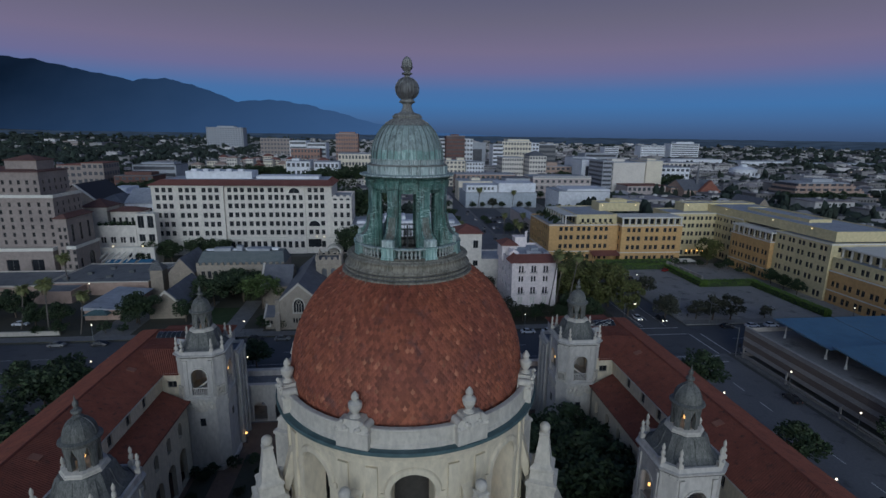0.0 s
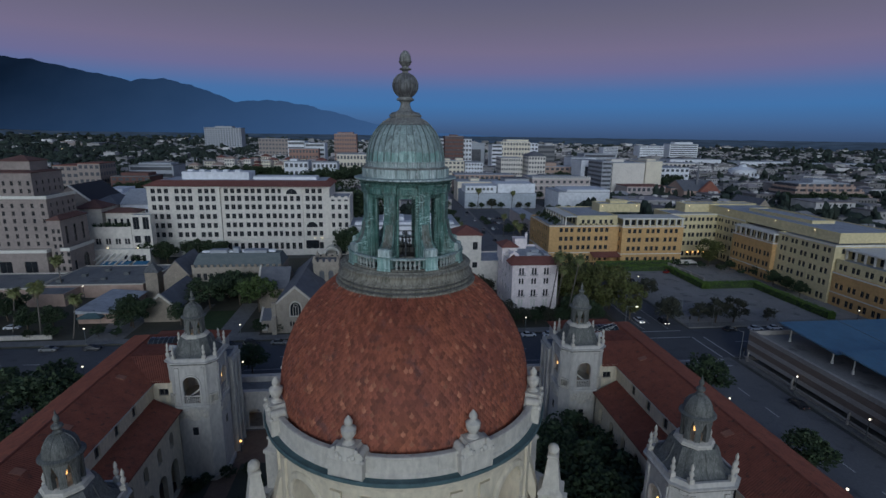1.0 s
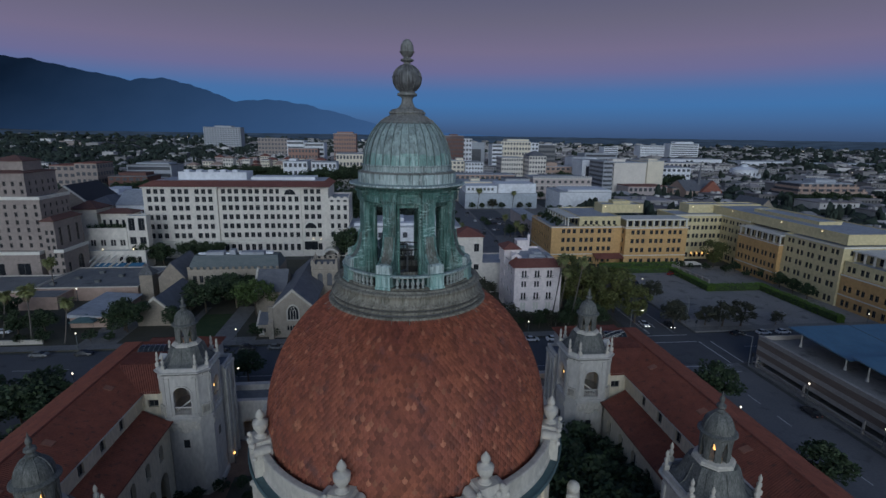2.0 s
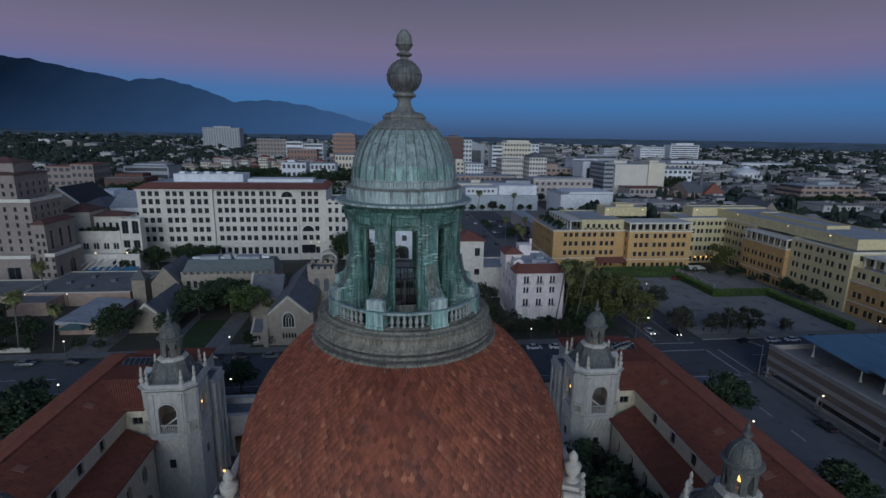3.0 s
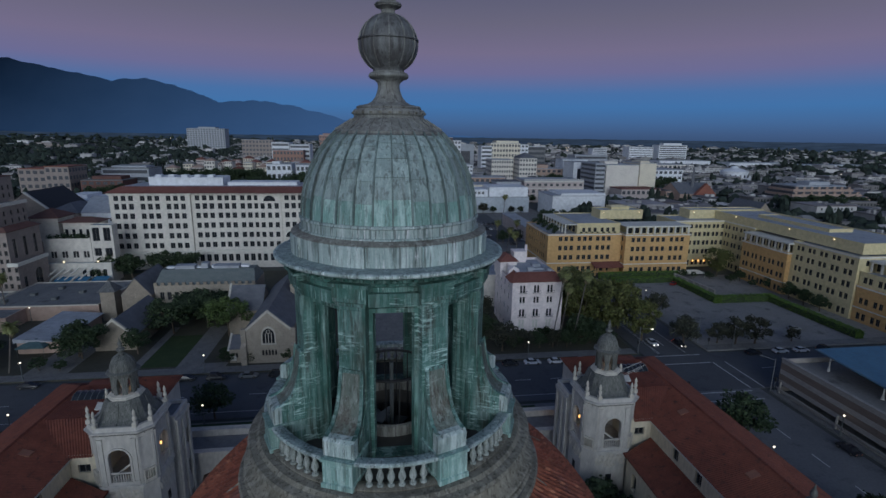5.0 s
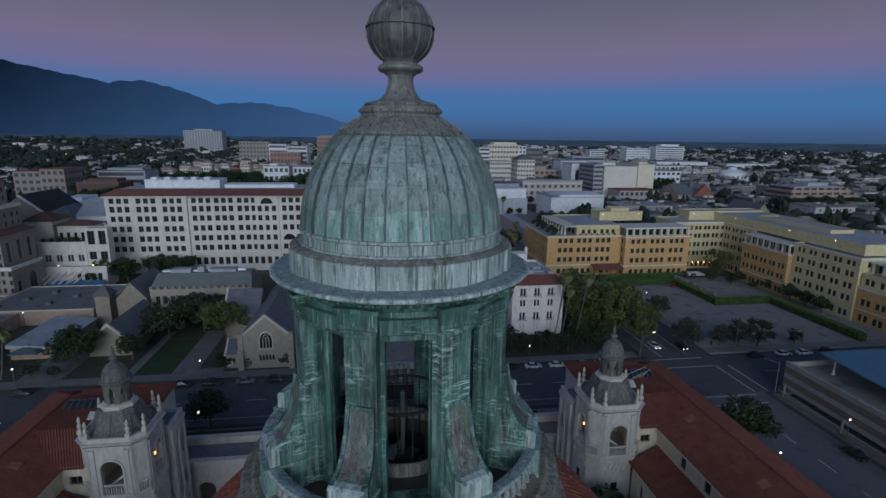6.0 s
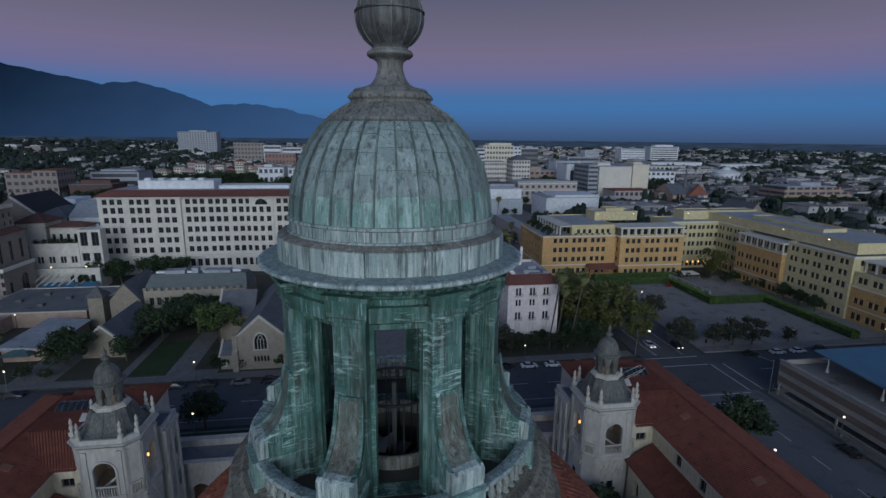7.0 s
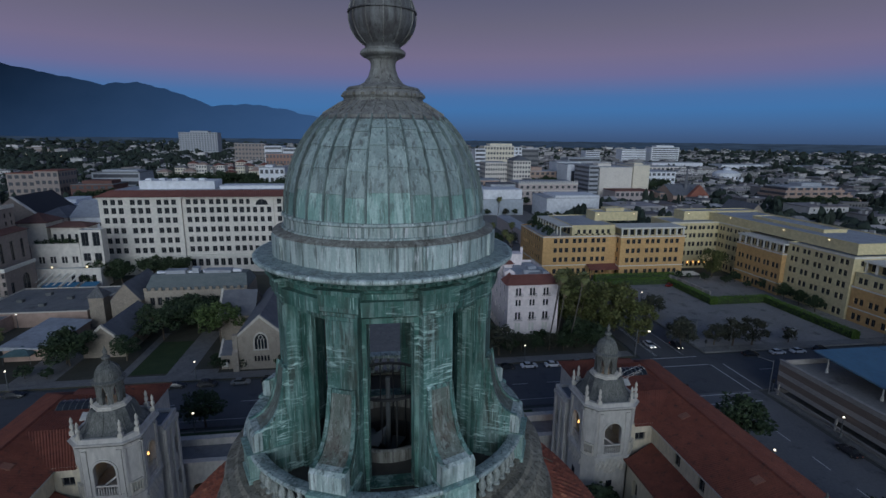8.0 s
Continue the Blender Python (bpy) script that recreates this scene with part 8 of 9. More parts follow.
# ---------- trees, hedges and palms ----------
def leaf_cloud(g, rnd, centre, radii, count, size, clumps=26):
    """Leaves gathered in clumps over an uneven crown, with gaps between them."""
    cx, cy, cz = centre
    hubs = []
    for _ in range(clumps):
        while True:
            p = Vector((rnd.uniform(-1, 1), rnd.uniform(-1, 1), rnd.uniform(-0.8, 1)))
            if 0.25 < p.length < 1:
                break
        p = p.normalized() * (0.45 + 0.5 * rnd.random())
        hubs.append((p, 0.22 + 0.2 * rnd.random()))
    for _ in range(count):
        h, s = rnd.choice(hubs)
        d = Vector((rnd.gauss(0, 1), rnd.gauss(0, 1), rnd.gauss(0, 0.8))).normalized() * s * (0.55 + 0.5 * rnd.random())
        q = h + d
        c = Vector((cx + q.x * radii[0], cy + q.y * radii[1], cz + q.z * radii[2]))
        u = Vector((rnd.gauss(0, 1), rnd.gauss(0, 1), rnd.gauss(0, 0.5))).normalized()
        v = u.orthogonal().normalized()
        v = (v + u.cross(v) * rnd.uniform(-1, 1)).normalized()
        k = size * (0.6 + 0.8 * rnd.random())
        g.add([c - u * k, c + v * k * 0.55 + u * 0.1 * k, c + u * k, c - v * k * 0.55], [(0, 1, 2, 3)])


def tree_kind(seed, height, spread, leaf, label, count=2600, size=0.34, trunk=0.3):
    rnd = random.Random(seed)
    t = thing("tree", 0, 0, 0, label, "tree")
    g = Geo()
    fork = height * 0.34
    lean = Vector((rnd.uniform(-0.3, 0.3), rnd.uniform(-0.3, 0.3), fork))
    g.tube((0, 0, -0.1), lean * 0.5, trunk, trunk * 0.8)
    g.tube(lean * 0.5, lean, trunk * 0.8, trunk * 0.66)
    for i in range(6):
        a = TAU * i / 6 + rnd.uniform(-0.4, 0.4)
        mid = lean + Vector((math.cos(a) * spread * 0.35, math.sin(a) * spread * 0.35, height * 0.22 * rnd.uniform(0.7, 1.2)))
        end = mid + Vector((math.cos(a) * spread * 0.3, math.sin(a) * spread * 0.3, height * 0.2))
        g.tube(lean, mid, trunk * 0.45, trunk * 0.26, 6)
        g.tube(mid, end, trunk * 0.26, trunk * 0.08, 5)
    part("trunk", g, BARK, t, local=True)
    g = Geo()
    leaf_cloud(g, rnd, (lean.x, lean.y, height * 0.64), (spread, spread, height * 0.40), count, size)
    part("crown", g, leaf, t, local=True)
    return t


oak = tree_kind(1, 12, 7.0, LEAF, "broad dark evergreen street tree", 4200, 0.40)
oak_b = tree_kind(2, 9, 4.4, LEAF, "rounded dark street tree", 2600, 0.34)
ficus = tree_kind(3, 8, 4.0, LEAF_DUSK, "loose dusky brown-green street tree", 2200, 0.32)
lime = tree_kind(4, 12.0, 6.4, LEAF_LIGHT, "fresh green rounded garden tree", 3400, 0.36)
tall = tree_kind(5, 17, 7.0, LEAF_OLIVE, "tall olive-green garden tree", 4600, 0.42, 0.4)
shrub = tree_kind(6, 3.2, 2.0, LEAF, "dark clipped shrub in a planted bed", 700, 0.24, 0.1)
for kind, x, y in ((oak, 25.5, 38.5), (oak_b, -79, 121), (ficus, 87.5, 111.5), (lime, -43.6, 131), (tall, 68.5, 120), (shrub, 41, 119.5)):
    kind.matrix_basis = Matrix.Translation((x, y, 0.15))
kinds = {"oak": oak, "oak_b": oak_b, "ficus": ficus, "lime": lime, "tall": tall, "shrub": shrub}


def copy_of(k, x, y, s=1.0, turn=0.0, sz=None, z=0.15):
    m = Matrix.Translation((x, y, z)) @ spin(turn)
    c = copy_thing(kinds[k], m)
    c.scale = (s, s, sz or s)
    return c


for k, x, y, s, a in (
        ("oak", 31.0, 31.0, 1.15, 1.0), ("oak", 21.5, 29.0, 1.15, 2.1), ("oak", 30.5, 40.5, 1.05, 0.4), ("oak", 20.5, 40, 0.95, 1.4), ("oak_b", 20, 46, 1.0, 2.0), ("oak", 29, 18, 0.8, 3.0),
        ("oak", -53, 142, 0.95, 0.6), ("oak", -60.5, 135, 1.0, 2.0), ("oak", -50, 152, 0.8, 1.1), ("oak", -77.5, 119.5, 0.8, 2.6), ("oak_b", -64.5, 121, 0.75, 0.9), ("oak", -58, 147, 0.85, 0.2), ("oak_b", -52, 139, 1.2, 0.7),
        ("oak_b", -34.5, 86, 0.85, 1.5), ("ficus", 12.5, 186, 0.9, 0.4), ("ficus", -6.5, 178, 0.9, 1.4), ("ficus", 12.5, 168, 0.8, 2.4), ("oak_b", -6, 160, 0.9, 0.4), ("oak_b", 21.5, 88, 0.8, 1.0), ("oak_b", -15, 109.5, 1.0, 1.2),
        ("oak", -62.5, 66, 0.9, 0.7), ("oak_b", -58.5, 52, 1.2, 0.1), ("oak", -72.0, 68, 1.1, 1.9), ("oak", -70, 50, 1.0, 0.4), ("oak_b", -60, 76, 0.9, 2.2),
        ("oak_b", 71.3, 66.5, 1.05, 0.5), ("oak_b", 70.8, 38.0, 1.0, 1.4), ("oak_b", 68.8, 17, 1.1, 2.2), ("oak_b", 94.4, 38, 1.1, 0.4), ("oak", 98, 24, 0.8, 0.9),
        ("ficus", 93.8, 137, 0.9, 0.2), ("ficus", 98.5, 112, 0.75, 1.2), ("ficus", 103.5, 110.8, 0.95, 2.2), ("ficus", 109.5, 110.5, 1.0, 2.9), ("ficus", 122, 111, 0.5, 2.0), ("ficus", 94.5, 122, 0.6, 1.5),
        ("tall", 62, 124, 0.95, 1.0), ("tall", 74.5, 126, 0.95, 2.4), ("tall", 66, 132, 0.9, 0.4), ("tall", 58.5, 132, 0.9, 2.2), ("tall", 77, 116, 0.75, 1.4), ("ficus", 41, 114.5, 0.62, 0.3), ("oak_b", 45, 113.8, 0.5, 1.3), ("ficus", 49, 114.2, 0.6, 2.3), ("oak_b", 53, 113.6, 0.55, 0.8), ("oak_b", 37.5, 113.4, 0.55, 1.8), ("oak", 57, 114.5, 0.55, 2.8), ("oak_b", 61, 116, 0.8, 0.8), ("oak_b", 58, 116, 0.9, 0.3), ("oak_b", 63, 112.5, 0.8, 0.9), ("oak_b", 30, 118, 1.0, 2.0), ("ficus", 34, 113, 1.0, 1.0), ("ficus", 27, 124, 1.3, 0.4), ("ficus", 31, 134, 1.2, 2.4), ("oak_b", 66, 142, 1.1, 2.7), ("tall", 70, 150, 0.8, 0.1),
        ("tall", 147, 180, 0.75, 0.3), ("oak_b", 153.8, 148, 0.7, 1.0), ("oak_b", 153.6, 141, 0.65, 2.0), ("oak_b", 153.4, 134, 0.65, 0.5), ("oak_b", 152, 172, 0.5, 0.2), ("oak_b", 156, 160, 0.55, 0.9),
        ("oak", -88, 201, 0.9, 0.3), ("oak", -80, 203, 0.85, 1.7), ("oak_b", -105, 196, 1.15, 0.9), ("oak_b", -99, 197.5, 1.1, 2.4), ("oak_b", -108.5, 193, 0.9, 0.2), ("oak_b", -138, 178, 1.0, 1.1), ("oak_b", -131, 181, 0.8, 0.6),
        ("oak_b", -106, 118, 0.8, 0.5), ("oak_b", -100, 120, 0.8, 1.9), ("oak", -118, 128, 0.8, 1.3), ("oak_b", -124, 120, 0.9, 0.7), ("oak", -142, 132, 0.9, 2.2), ("oak_b", -136, 117, 1.1, 2.9), ("oak", -112, 84, 0.9, 1.0), ("oak_b", -105, 70, 1.1, 2.0), ("oak", -120, 60, 0.9, 0.3)):
    copy_of(k, x, y, s, a)
for i, (x, y) in enumerate(((43.5, 119), (46.5, 119.6), (49.5, 118.8), (52.5, 119.4), (38.5, 118.6), (36, 121), (55.5, 120), (-39, 113), (-33.5, 112.8), (-24, 112.8), (-79, 112.5), (-84, 113), (-96, 113.2), (-102, 113), (-33, 44), (-33.2, 39), (-32.8, 33), (-33, 27), (-10, 47), (-16, 45), (-20, 40), (-25.5, 48), (-23, 44), (-26, 40), (-24, 35), (-35, 45.6), (-31.8, 45.8), (-28.6, 47.4), (12, 49), (130, 179), (135, 178), (141, 176), (146, 170), (151, 164))):
    copy_of("shrub", x, y, (0.8 + 0.5 * ((i * 7) % 5) / 5) * (0.6 if y < 56 else 1.0), i * 1.3)


def palm_kind(seed, height, label):
    rnd = random.Random(seed)
    t = thing("palm", 0, 0, 0, label, "palm tree", "palms")
    g = Geo()
    pts = [Vector((0.16 * height * q ** 0.8, 0.3 * q * q, height * q)) for q in [i / 10 for i in range(11)]]
    for a, b in zip(pts, pts[1:]):
        k = a.z / height
        g.tube(a, b, 0.20 - 0.07 * k, 0.195 - 0.07 * k, 8)
    part("trunk", g, PALM_BARK, t, local=True)
    top = pts[-1]
    fan = Geo()
    for i in range(90):
        a = rnd.uniform(0, TAU)
        pitch = rnd.uniform(-1.3, 1.3)
        ln = rnd.uniform(2.3, 3.2)
        side = Vector((-math.sin(a), math.cos(a), 0))
        pos, ang = top.copy(), pitch
        prev = None
        for j in range(6):
            d = Vector((math.cos(a) * math.cos(ang), math.sin(a) * math.cos(ang), math.sin(ang)))
            w = 0.42 * math.sin(math.pi * min(0.98, (j + 0.6) / 6.2)) + 0.04
            drop = Vector((0, 0, -0.35 * w))
            cur = (pos - side * w + drop, pos, pos + side * w + drop)
            if prev:
                fan.poly([prev[0], prev[1], cur[1], cur[0]])
                fan.poly([prev[1], prev[2], cur[2], cur[1]])
            prev = cur
            pos = pos + d * ln / 6
            ang -= 0.28
    part("fronds", fan, FROND, t, local=True)
    skirt = Geo()
    for i in range(36):
        a, ln = rnd.uniform(0, TAU), rnd.uniform(1.2, 2.2)
        side = Vector((-math.sin(a), math.cos(a), 0))
        out = Vector((math.cos(a), math.sin(a), 0))
        up = top - Vector((0, 0, rnd.uniform(0.1, 1.4)))
        mid, low = up + out * 0.75 - Vector((0, 0, ln * 0.3)), up + out * 0.55 - Vector((0, 0, ln))
        skirt.poly([up - side * 0.08, up + side * 0.08, mid + side * 0.3, mid - side * 0.3])
        skirt.poly([mid - side * 0.3, mid + side * 0.3, low + side * 0.06, low - side * 0.06])
    part("frond_skirt", skirt, DEAD_FROND, t, "hanging dry tan fronds", local=True)
    return t


palm = palm_kind(9, 21.5, "tall slender fan palm")
palm.location = (48.6, 115.5, 0.15)
palm_low = palm_kind(10, 12, "fan palm with a shaggy head")
palm_low.location = (-90.5, 112.5, 0.15)
for src, x, y, s, a in ((palm, 50.6, 115.0, 0.80, 0.15), (palm, 54.9, 115.5, 0.97, 6.1), (palm, 49.6, 117.2, 0.95, 0.3), (palm_low, 70, 365, 1.25, 0.6), (palm_low, 98, 364, 1.1, 0.6), (palm_low, 78, 252, 1.0, 1.6), (palm_low, -100, 114, 1.2, 1.7), (palm_low, -110, 118, 1.0, 0.8), (palm_low, -116, 152, 1.1, 2.2), (palm_low, -146, 138, 1.1, 0.4), (palm_low, 66, 232, 1.0, 0.2), (palm_low, 66, 252, 1.0, 1.2), (palm_low, 38, 225, 1.0, 2.2), (palm_low, 67, 214, 1.05, 2.0)):
    c = copy_thing(src, Matrix.Translation((x, y, 0.15)) @ spin(a))
    c.scale = (s, s, s)


for k, x, y, s, a in (("ficus", 82, 364, 1.0, 0.3), ("oak_b", 66, 364, 0.6, 1.2), ("oak_b", 74, 365, 0.55, 2.2), ("oak_b", 90, 364, 0.6, 0.7), ("ficus", 104, 363, 0.7, 1.9), ("oak_b", 112, 364, 0.6, 2.9), ("ficus", 78, 256, 0.9, 0.9), ("oak_b", 70, 254, 0.8, 1.1), ("ficus", 100, 258, 1.0, 0.2), ("oak_b", 108, 270, 0.9, 1.0), ("oak_b", 128, 334, 0.8, 0.3), ("oak_b", 136, 335, 0.75, 1.3), ("ficus", 145, 334, 0.9, 2.3), ("oak_b", 153, 335, 0.8, 0.8), ("oak_b", 162, 334, 0.75, 1.8), ("oak_b", 171, 335, 0.9, 0.1), ("oak", 120, 330, 0.7, 0.4), ("oak_b", 140, 424, 0.8, 0.3), ("oak_b", 156, 424, 0.7, 0.9), ("oak_b", 174, 424, 0.8, 1.9), ("oak_b", 118, 300, 1.0, 2.0), ("oak_b", 112, 312, 0.8, 0.1), ("oak_b", 63, 285, 0.5, 0.6), ("oak_b", 63, 300, 0.5, 1.6), ("oak", -34, 252, 2.5, 0.3), ("oak", -26, 262, 2.6, 1.3), ("oak", -20, 252, 2.4, 2.3), ("oak", -42, 264, 2.4, 0.9), ("oak", -30, 246, 2.2, 0.2), ("oak", -18, 204, 1.3, 0.2), ("ficus", -10, 200, 1.2, 0.7), ("ficus", 3, 203, 1.0, 0.7), ("oak", -60, 258, 2.2, 1.2), ("oak", 38, 300, 0.9, 1.0), ("oak", 37, 330, 1.0, 2.0), ("oak", 38, 365, 1.0, 0.4), ("oak", 37, 270, 0.8, 2.9), ("oak", 66, 440, 1.0, 1.0), ("oak", 74, 446, 0.9, 2.2), ("oak", 96, 444, 1.0, 0.4), ("oak_b", 112, 446, 1.2, 0.9), ("oak", 122, 500, 1.0, 0.3), ("oak", 84, 460, 1.4, 0.3), ("oak", 97, 458, 1.5, 1.6), ("oak", 112, 461, 1.4, 2.6), ("oak", 200, 532, 1.7, 0.6), ("oak", 186, 530, 1.5, 1.9), ("oak", 236, 545, 1.6, 2.7), ("oak", 322, 336, 1.5, 0.9), ("oak", 339, 333, 1.6, 2.0), ("oak", 357, 336, 1.5, 0.3), ("oak", 376, 340, 1.5, 1.1), ("oak", 300, 500, 1.5, 0.2), ("oak", 318, 506, 1.6, 1.2),
        ("oak", -166, 538, 2.0, 0.3), ("oak", -149, 541, 2.1, 1.4), ("oak", -133, 538, 2.0, 2.5), ("oak", -117, 540, 1.9, 0.8), ("oak", -66, 456, 2.2, 0.3), ("oak", -52, 454, 2.35, 1.5), ("oak", -39, 460, 2.2, 2.6), ("oak", -80, 462, 1.8, 0.9), ("oak", -94, 466, 1.6, 2.0), ("oak", -56, 584, 1.9, 0.7), ("oak", -34, 585, 1.9, 1.9), ("oak", -106, 466, 1.9, 2.9), ("oak", -222, 420, 1.4, 2.1), ("oak", -205, 424, 1.5, 0.5), ("oak", -188, 440, 1.6, 1.3), ("oak", -176, 436, 1.5, 2.4), ("oak", -190, 545, 1.9, 0.1), ("oak", -208, 540, 1.8, 1.1)):
    copy_of(k, x, y, s, a, z=0.1)
for i in range(14):
    copy_of("shrub", 75.6 + 1.5 * (i % 3), 191 + 2.6 * i * 0.9, 0.45 + 0.2 * (i % 3), i, z=17.65)
for i in range(7):
    copy_of("shrub", 88 + 2.6 * i, 190.8, 0.28, i, z=17.65)


def hedge(x0, y0, x1, y1, h, seed):
    rnd = random.Random(seed)
    t = thing("hedge", (x0 + x1) / 2, (y0 + y1) / 2, 0.15, "clipped bright green boundary hedge", "hedge", "hedges round the car park")
    g = Geo()
    g.box(x0 + 0.25, y0 + 0.25, 0.15, x1 - 0.25, y1 - 0.25, h - 0.25)
    part("core", g, LEAF, t)
    g = Geo()
    area = 2 * (x1 - x0 + y1 - y0) * h + (x1 - x0) * (y1 - y0)
    for _ in range(int(area * 9)):
        f = rnd.random()
        x, y, z = rnd.uniform(x0, x1), rnd.uniform(y0, y1), rnd.uniform(0.2, h)
        if f < 0.4:
            z = h - rnd.uniform(0, 0.3)
        elif f < 0.7:
            y = y0 + rnd.uniform(0, 0.3)
        elif f < 0.9:
            x = x0 + rnd.uniform(0, 0.3)
        else:
            x = x1 - rnd.uniform(0, 0.3)
        u = Vector((rnd.gauss(0, 1), rnd.gauss(0, 1), rnd.gauss(0, 1))).normalized()
        v = u.orthogonal().normalized()
        c, k = Vector((x, y, z)), rnd.uniform(0.16, 0.3)
        g.add([c - u * k, c + v * k * 0.7, c + u * k, c - v * k * 0.7], [(0, 1, 2, 3)])
    part("leaves", g, HEDGE, t)
    return t


hedge(96, 172.5, 123, 175.2, 2.6, 1)
hedge(121.5, 145.5, 124.2, 172.4, 2.6, 2)
hedge(124.3, 145.5, 146.0, 148.2, 2.6, 3)
hedge(143.2, 110.5, 145.9, 148.2, 2.6, 4)
hedge(92.6, 178.5, 128, 180.5, 3.2, 5)

# ---------- distant woods and roofs ----------
BUSY = [(-24, 205, 36, 250), (-28, 420, 34, 455), (-200, 100, 72, 300), (72, 100, 220, 255), (-63, -60, 215, 110), (36, 205, 128, 372), (100, 325, 176, 380), (128, 398, 290, 495), (205, 495, 235, 535), (-80, 690, -40, 732), (60, 535, 255, 595), (50, 360, 130, 440), (66, 465, 128, 500), (66, 690, 125, 755), (115, 688, 345, 790),
        (-530, 1500, -415, 1550), (650, 1095, 730, 1135), (580, 1100, 650, 1140), (538, 1200, 582, 1240), (330, 340, 430, 405), (260, 390, 320, 435), (455, 595, 515, 645), (36, 205, 64, 640), (-66, 590, -20, 640), (-165, 765, -95, 845), (-255, 995, -190, 1030),
        (-105, 465, -48, 510), (-290, 418, -200, 460), (-250, 470, -200, 512), (-200, 225, -100, 300), (270, 515, 350, 565), (685, 880, 985, 945), (555, 920, 675, 975), (425, 750, 525, 805), (785, 1245, 825, 1275), (255, 295, 280, 335)]


def free(x, y, m=6):
    return not any(a - m < x < c + m and b - m < y < d + m for a, b, c, d in BUSY)


rnd = random.Random(77)
lumps = Geo()
ico = [Vector(p).normalized() for p in ((-1, 1.618, 0), (1, 1.618, 0), (-1, -1.618, 0), (1, -1.618, 0), (0, -1, 1.618), (0, 1, 1.618), (0, -1, -1.618), (0, 1, -1.618), (1.618, 0, -1), (1.618, 0, 1), (-1.618, 0, -1), (-1.618, 0, 1))]
ico_f = [(0, 11, 5), (0, 5, 1), (0, 1, 7), (0, 7, 10), (0, 10, 11), (1, 5, 9), (5, 11, 4), (11, 10, 2), (10, 7, 6), (7, 1, 8), (3, 9, 4), (3, 4, 2), (3, 2, 6), (3, 6, 8), (3, 8, 9), (4, 9, 5), (2, 4, 11), (6, 2, 10), (8, 6, 7), (9, 8, 1)]
walls, roofs = Geo(), Geo()
lamps = Geo()


def spot(near, far):
    d = near * (far / near) ** rnd.random()
    a = rnd.uniform(-0.86, 0.98)
    return d * math.sin(a), d * math.cos(a), d


count = 0
while count < 9000:
    x, y, d = spot(215, 2700)
    if not free(x, y):
        continue
    a = math.atan2(x, y)
    thin = math.exp(-((a - 0.22) / 0.30) ** 2)
    if d < 460 and x > 130:
        thin = 0.0
    if rnd.random() < 0.45 * thin:
        continue
    count += 1
    z = rise(x, y) - 0.4
    h = rnd.uniform(6, 13) * (1 + d / 9000)
    w = h * rnd.uniform(0.40, 0.66) * (1 + d / 4000)
    tall_one = rnd.random() < 0.12
    if tall_one:
        h, w = h * 1.5, w * 0.55
    for _ in range(7 if d < 520 else 4 if d < 1000 else 2):
        ox, oy, oz = rnd.uniform(-0.75, 0.75) * w, rnd.uniform(-0.75, 0.75) * w, rnd.uniform(-0.16, 0.22) * h
        k = rnd.uniform(0.35, 0.62) if d < 1000 else rnd.uniform(0.6, 1.0)
        lumps.add([(x + ox + p.x * w * k * rnd.uniform(0.6, 1.3), y + oy + p.y * w * k * rnd.uniform(0.6, 1.3), z + h * 0.52 + oz + p.z * h * 0.5 * k * rnd.uniform(0.6, 1.3)) for p in ico], ico_f)
tagged(part("distant_trees", lumps, FAR_LEAF), "dark tree canopy spread over the distant town", "trees", kind="stuff")
panes = Geo()
count = 0
while count < 5200:
    x, y, d = spot(235, 2600)
    if not free(x, y, 12):
        continue
    wide = rnd.random() < 0.16
    centre = math.exp(-((math.atan2(x, y) - 0.25) / 0.42) ** 2)
    if d < 460 and x > 100 and rnd.random() < 0.6:
        continue
    if rnd.random() > (0.05 if x < 0 else 0.12) + 0.88 * centre:
        continue
    count += 1
    w, l = (rnd.uniform(14, 34), rnd.uniform(12, 24)) if wide else (rnd.uniform(7, 14), rnd.uniform(7, 12))
    h = rnd.uniform(6, 14) * (1 + 0.3 * centre) if wide else rnd.uniform(5, 11)
    z = rise(x, y) - 0.5
    walls.box(x, y, z, x + w, y + l, z + h)
    if d < 900:
        nw = int(w / 2.6)
        for r in range(int((h - 1) / 3.2)):
            for i in range(nw):
                if rnd.random() < 0.85:
                    u = x + w * (i + 0.5) / nw
                    panes.box(u - 0.55, y - 0.05, z + h - 2.6 - 3.2 * r, u + 0.55, y + 0.2, z + h - 1.0 - 3.2 * r)
    if wide or rnd.random() < 0.45:
        roofs.box(x - 0.3, y - 0.3, z + h + 0.01, x + w + 0.3, y + l + 0.3, z + h + 0.6)
        if wide:
            for _ in range(3):
                u, v = x + rnd.uniform(0.1, 0.8) * w, y + rnd.uniform(0.1, 0.8) * l
                walls.box(u, v, z + h + 0.61, u + rnd.uniform(1, 4), v + rnd.uniform(1, 3), z + h + rnd.uniform(1.4, 2.6))
    else:
        roofs.add([(x - 0.5, y - 0.5, z + h), (x + w + 0.5, y - 0.5, z + h), (x + w + 0.5, y + l + 0.5, z + h), (x - 0.5, y + l + 0.5, z + h), (x + w * 0.2, y + l / 2, z + h + l * 0.25), (x + w * 0.8, y + l / 2, z + h + l * 0.25)],
                  [(0, 1, 5, 4), (1, 2, 5), (2, 3, 4, 5), (3, 0, 4)])
tagged(part("distant_house_windows", panes, GLASS), "dark windows of countless distant town houses", "windows", kind="stuff")
tagged(part("distant_house_walls", walls, FAR_WALL), "pale walls of countless distant town houses", "houses", kind="stuff")
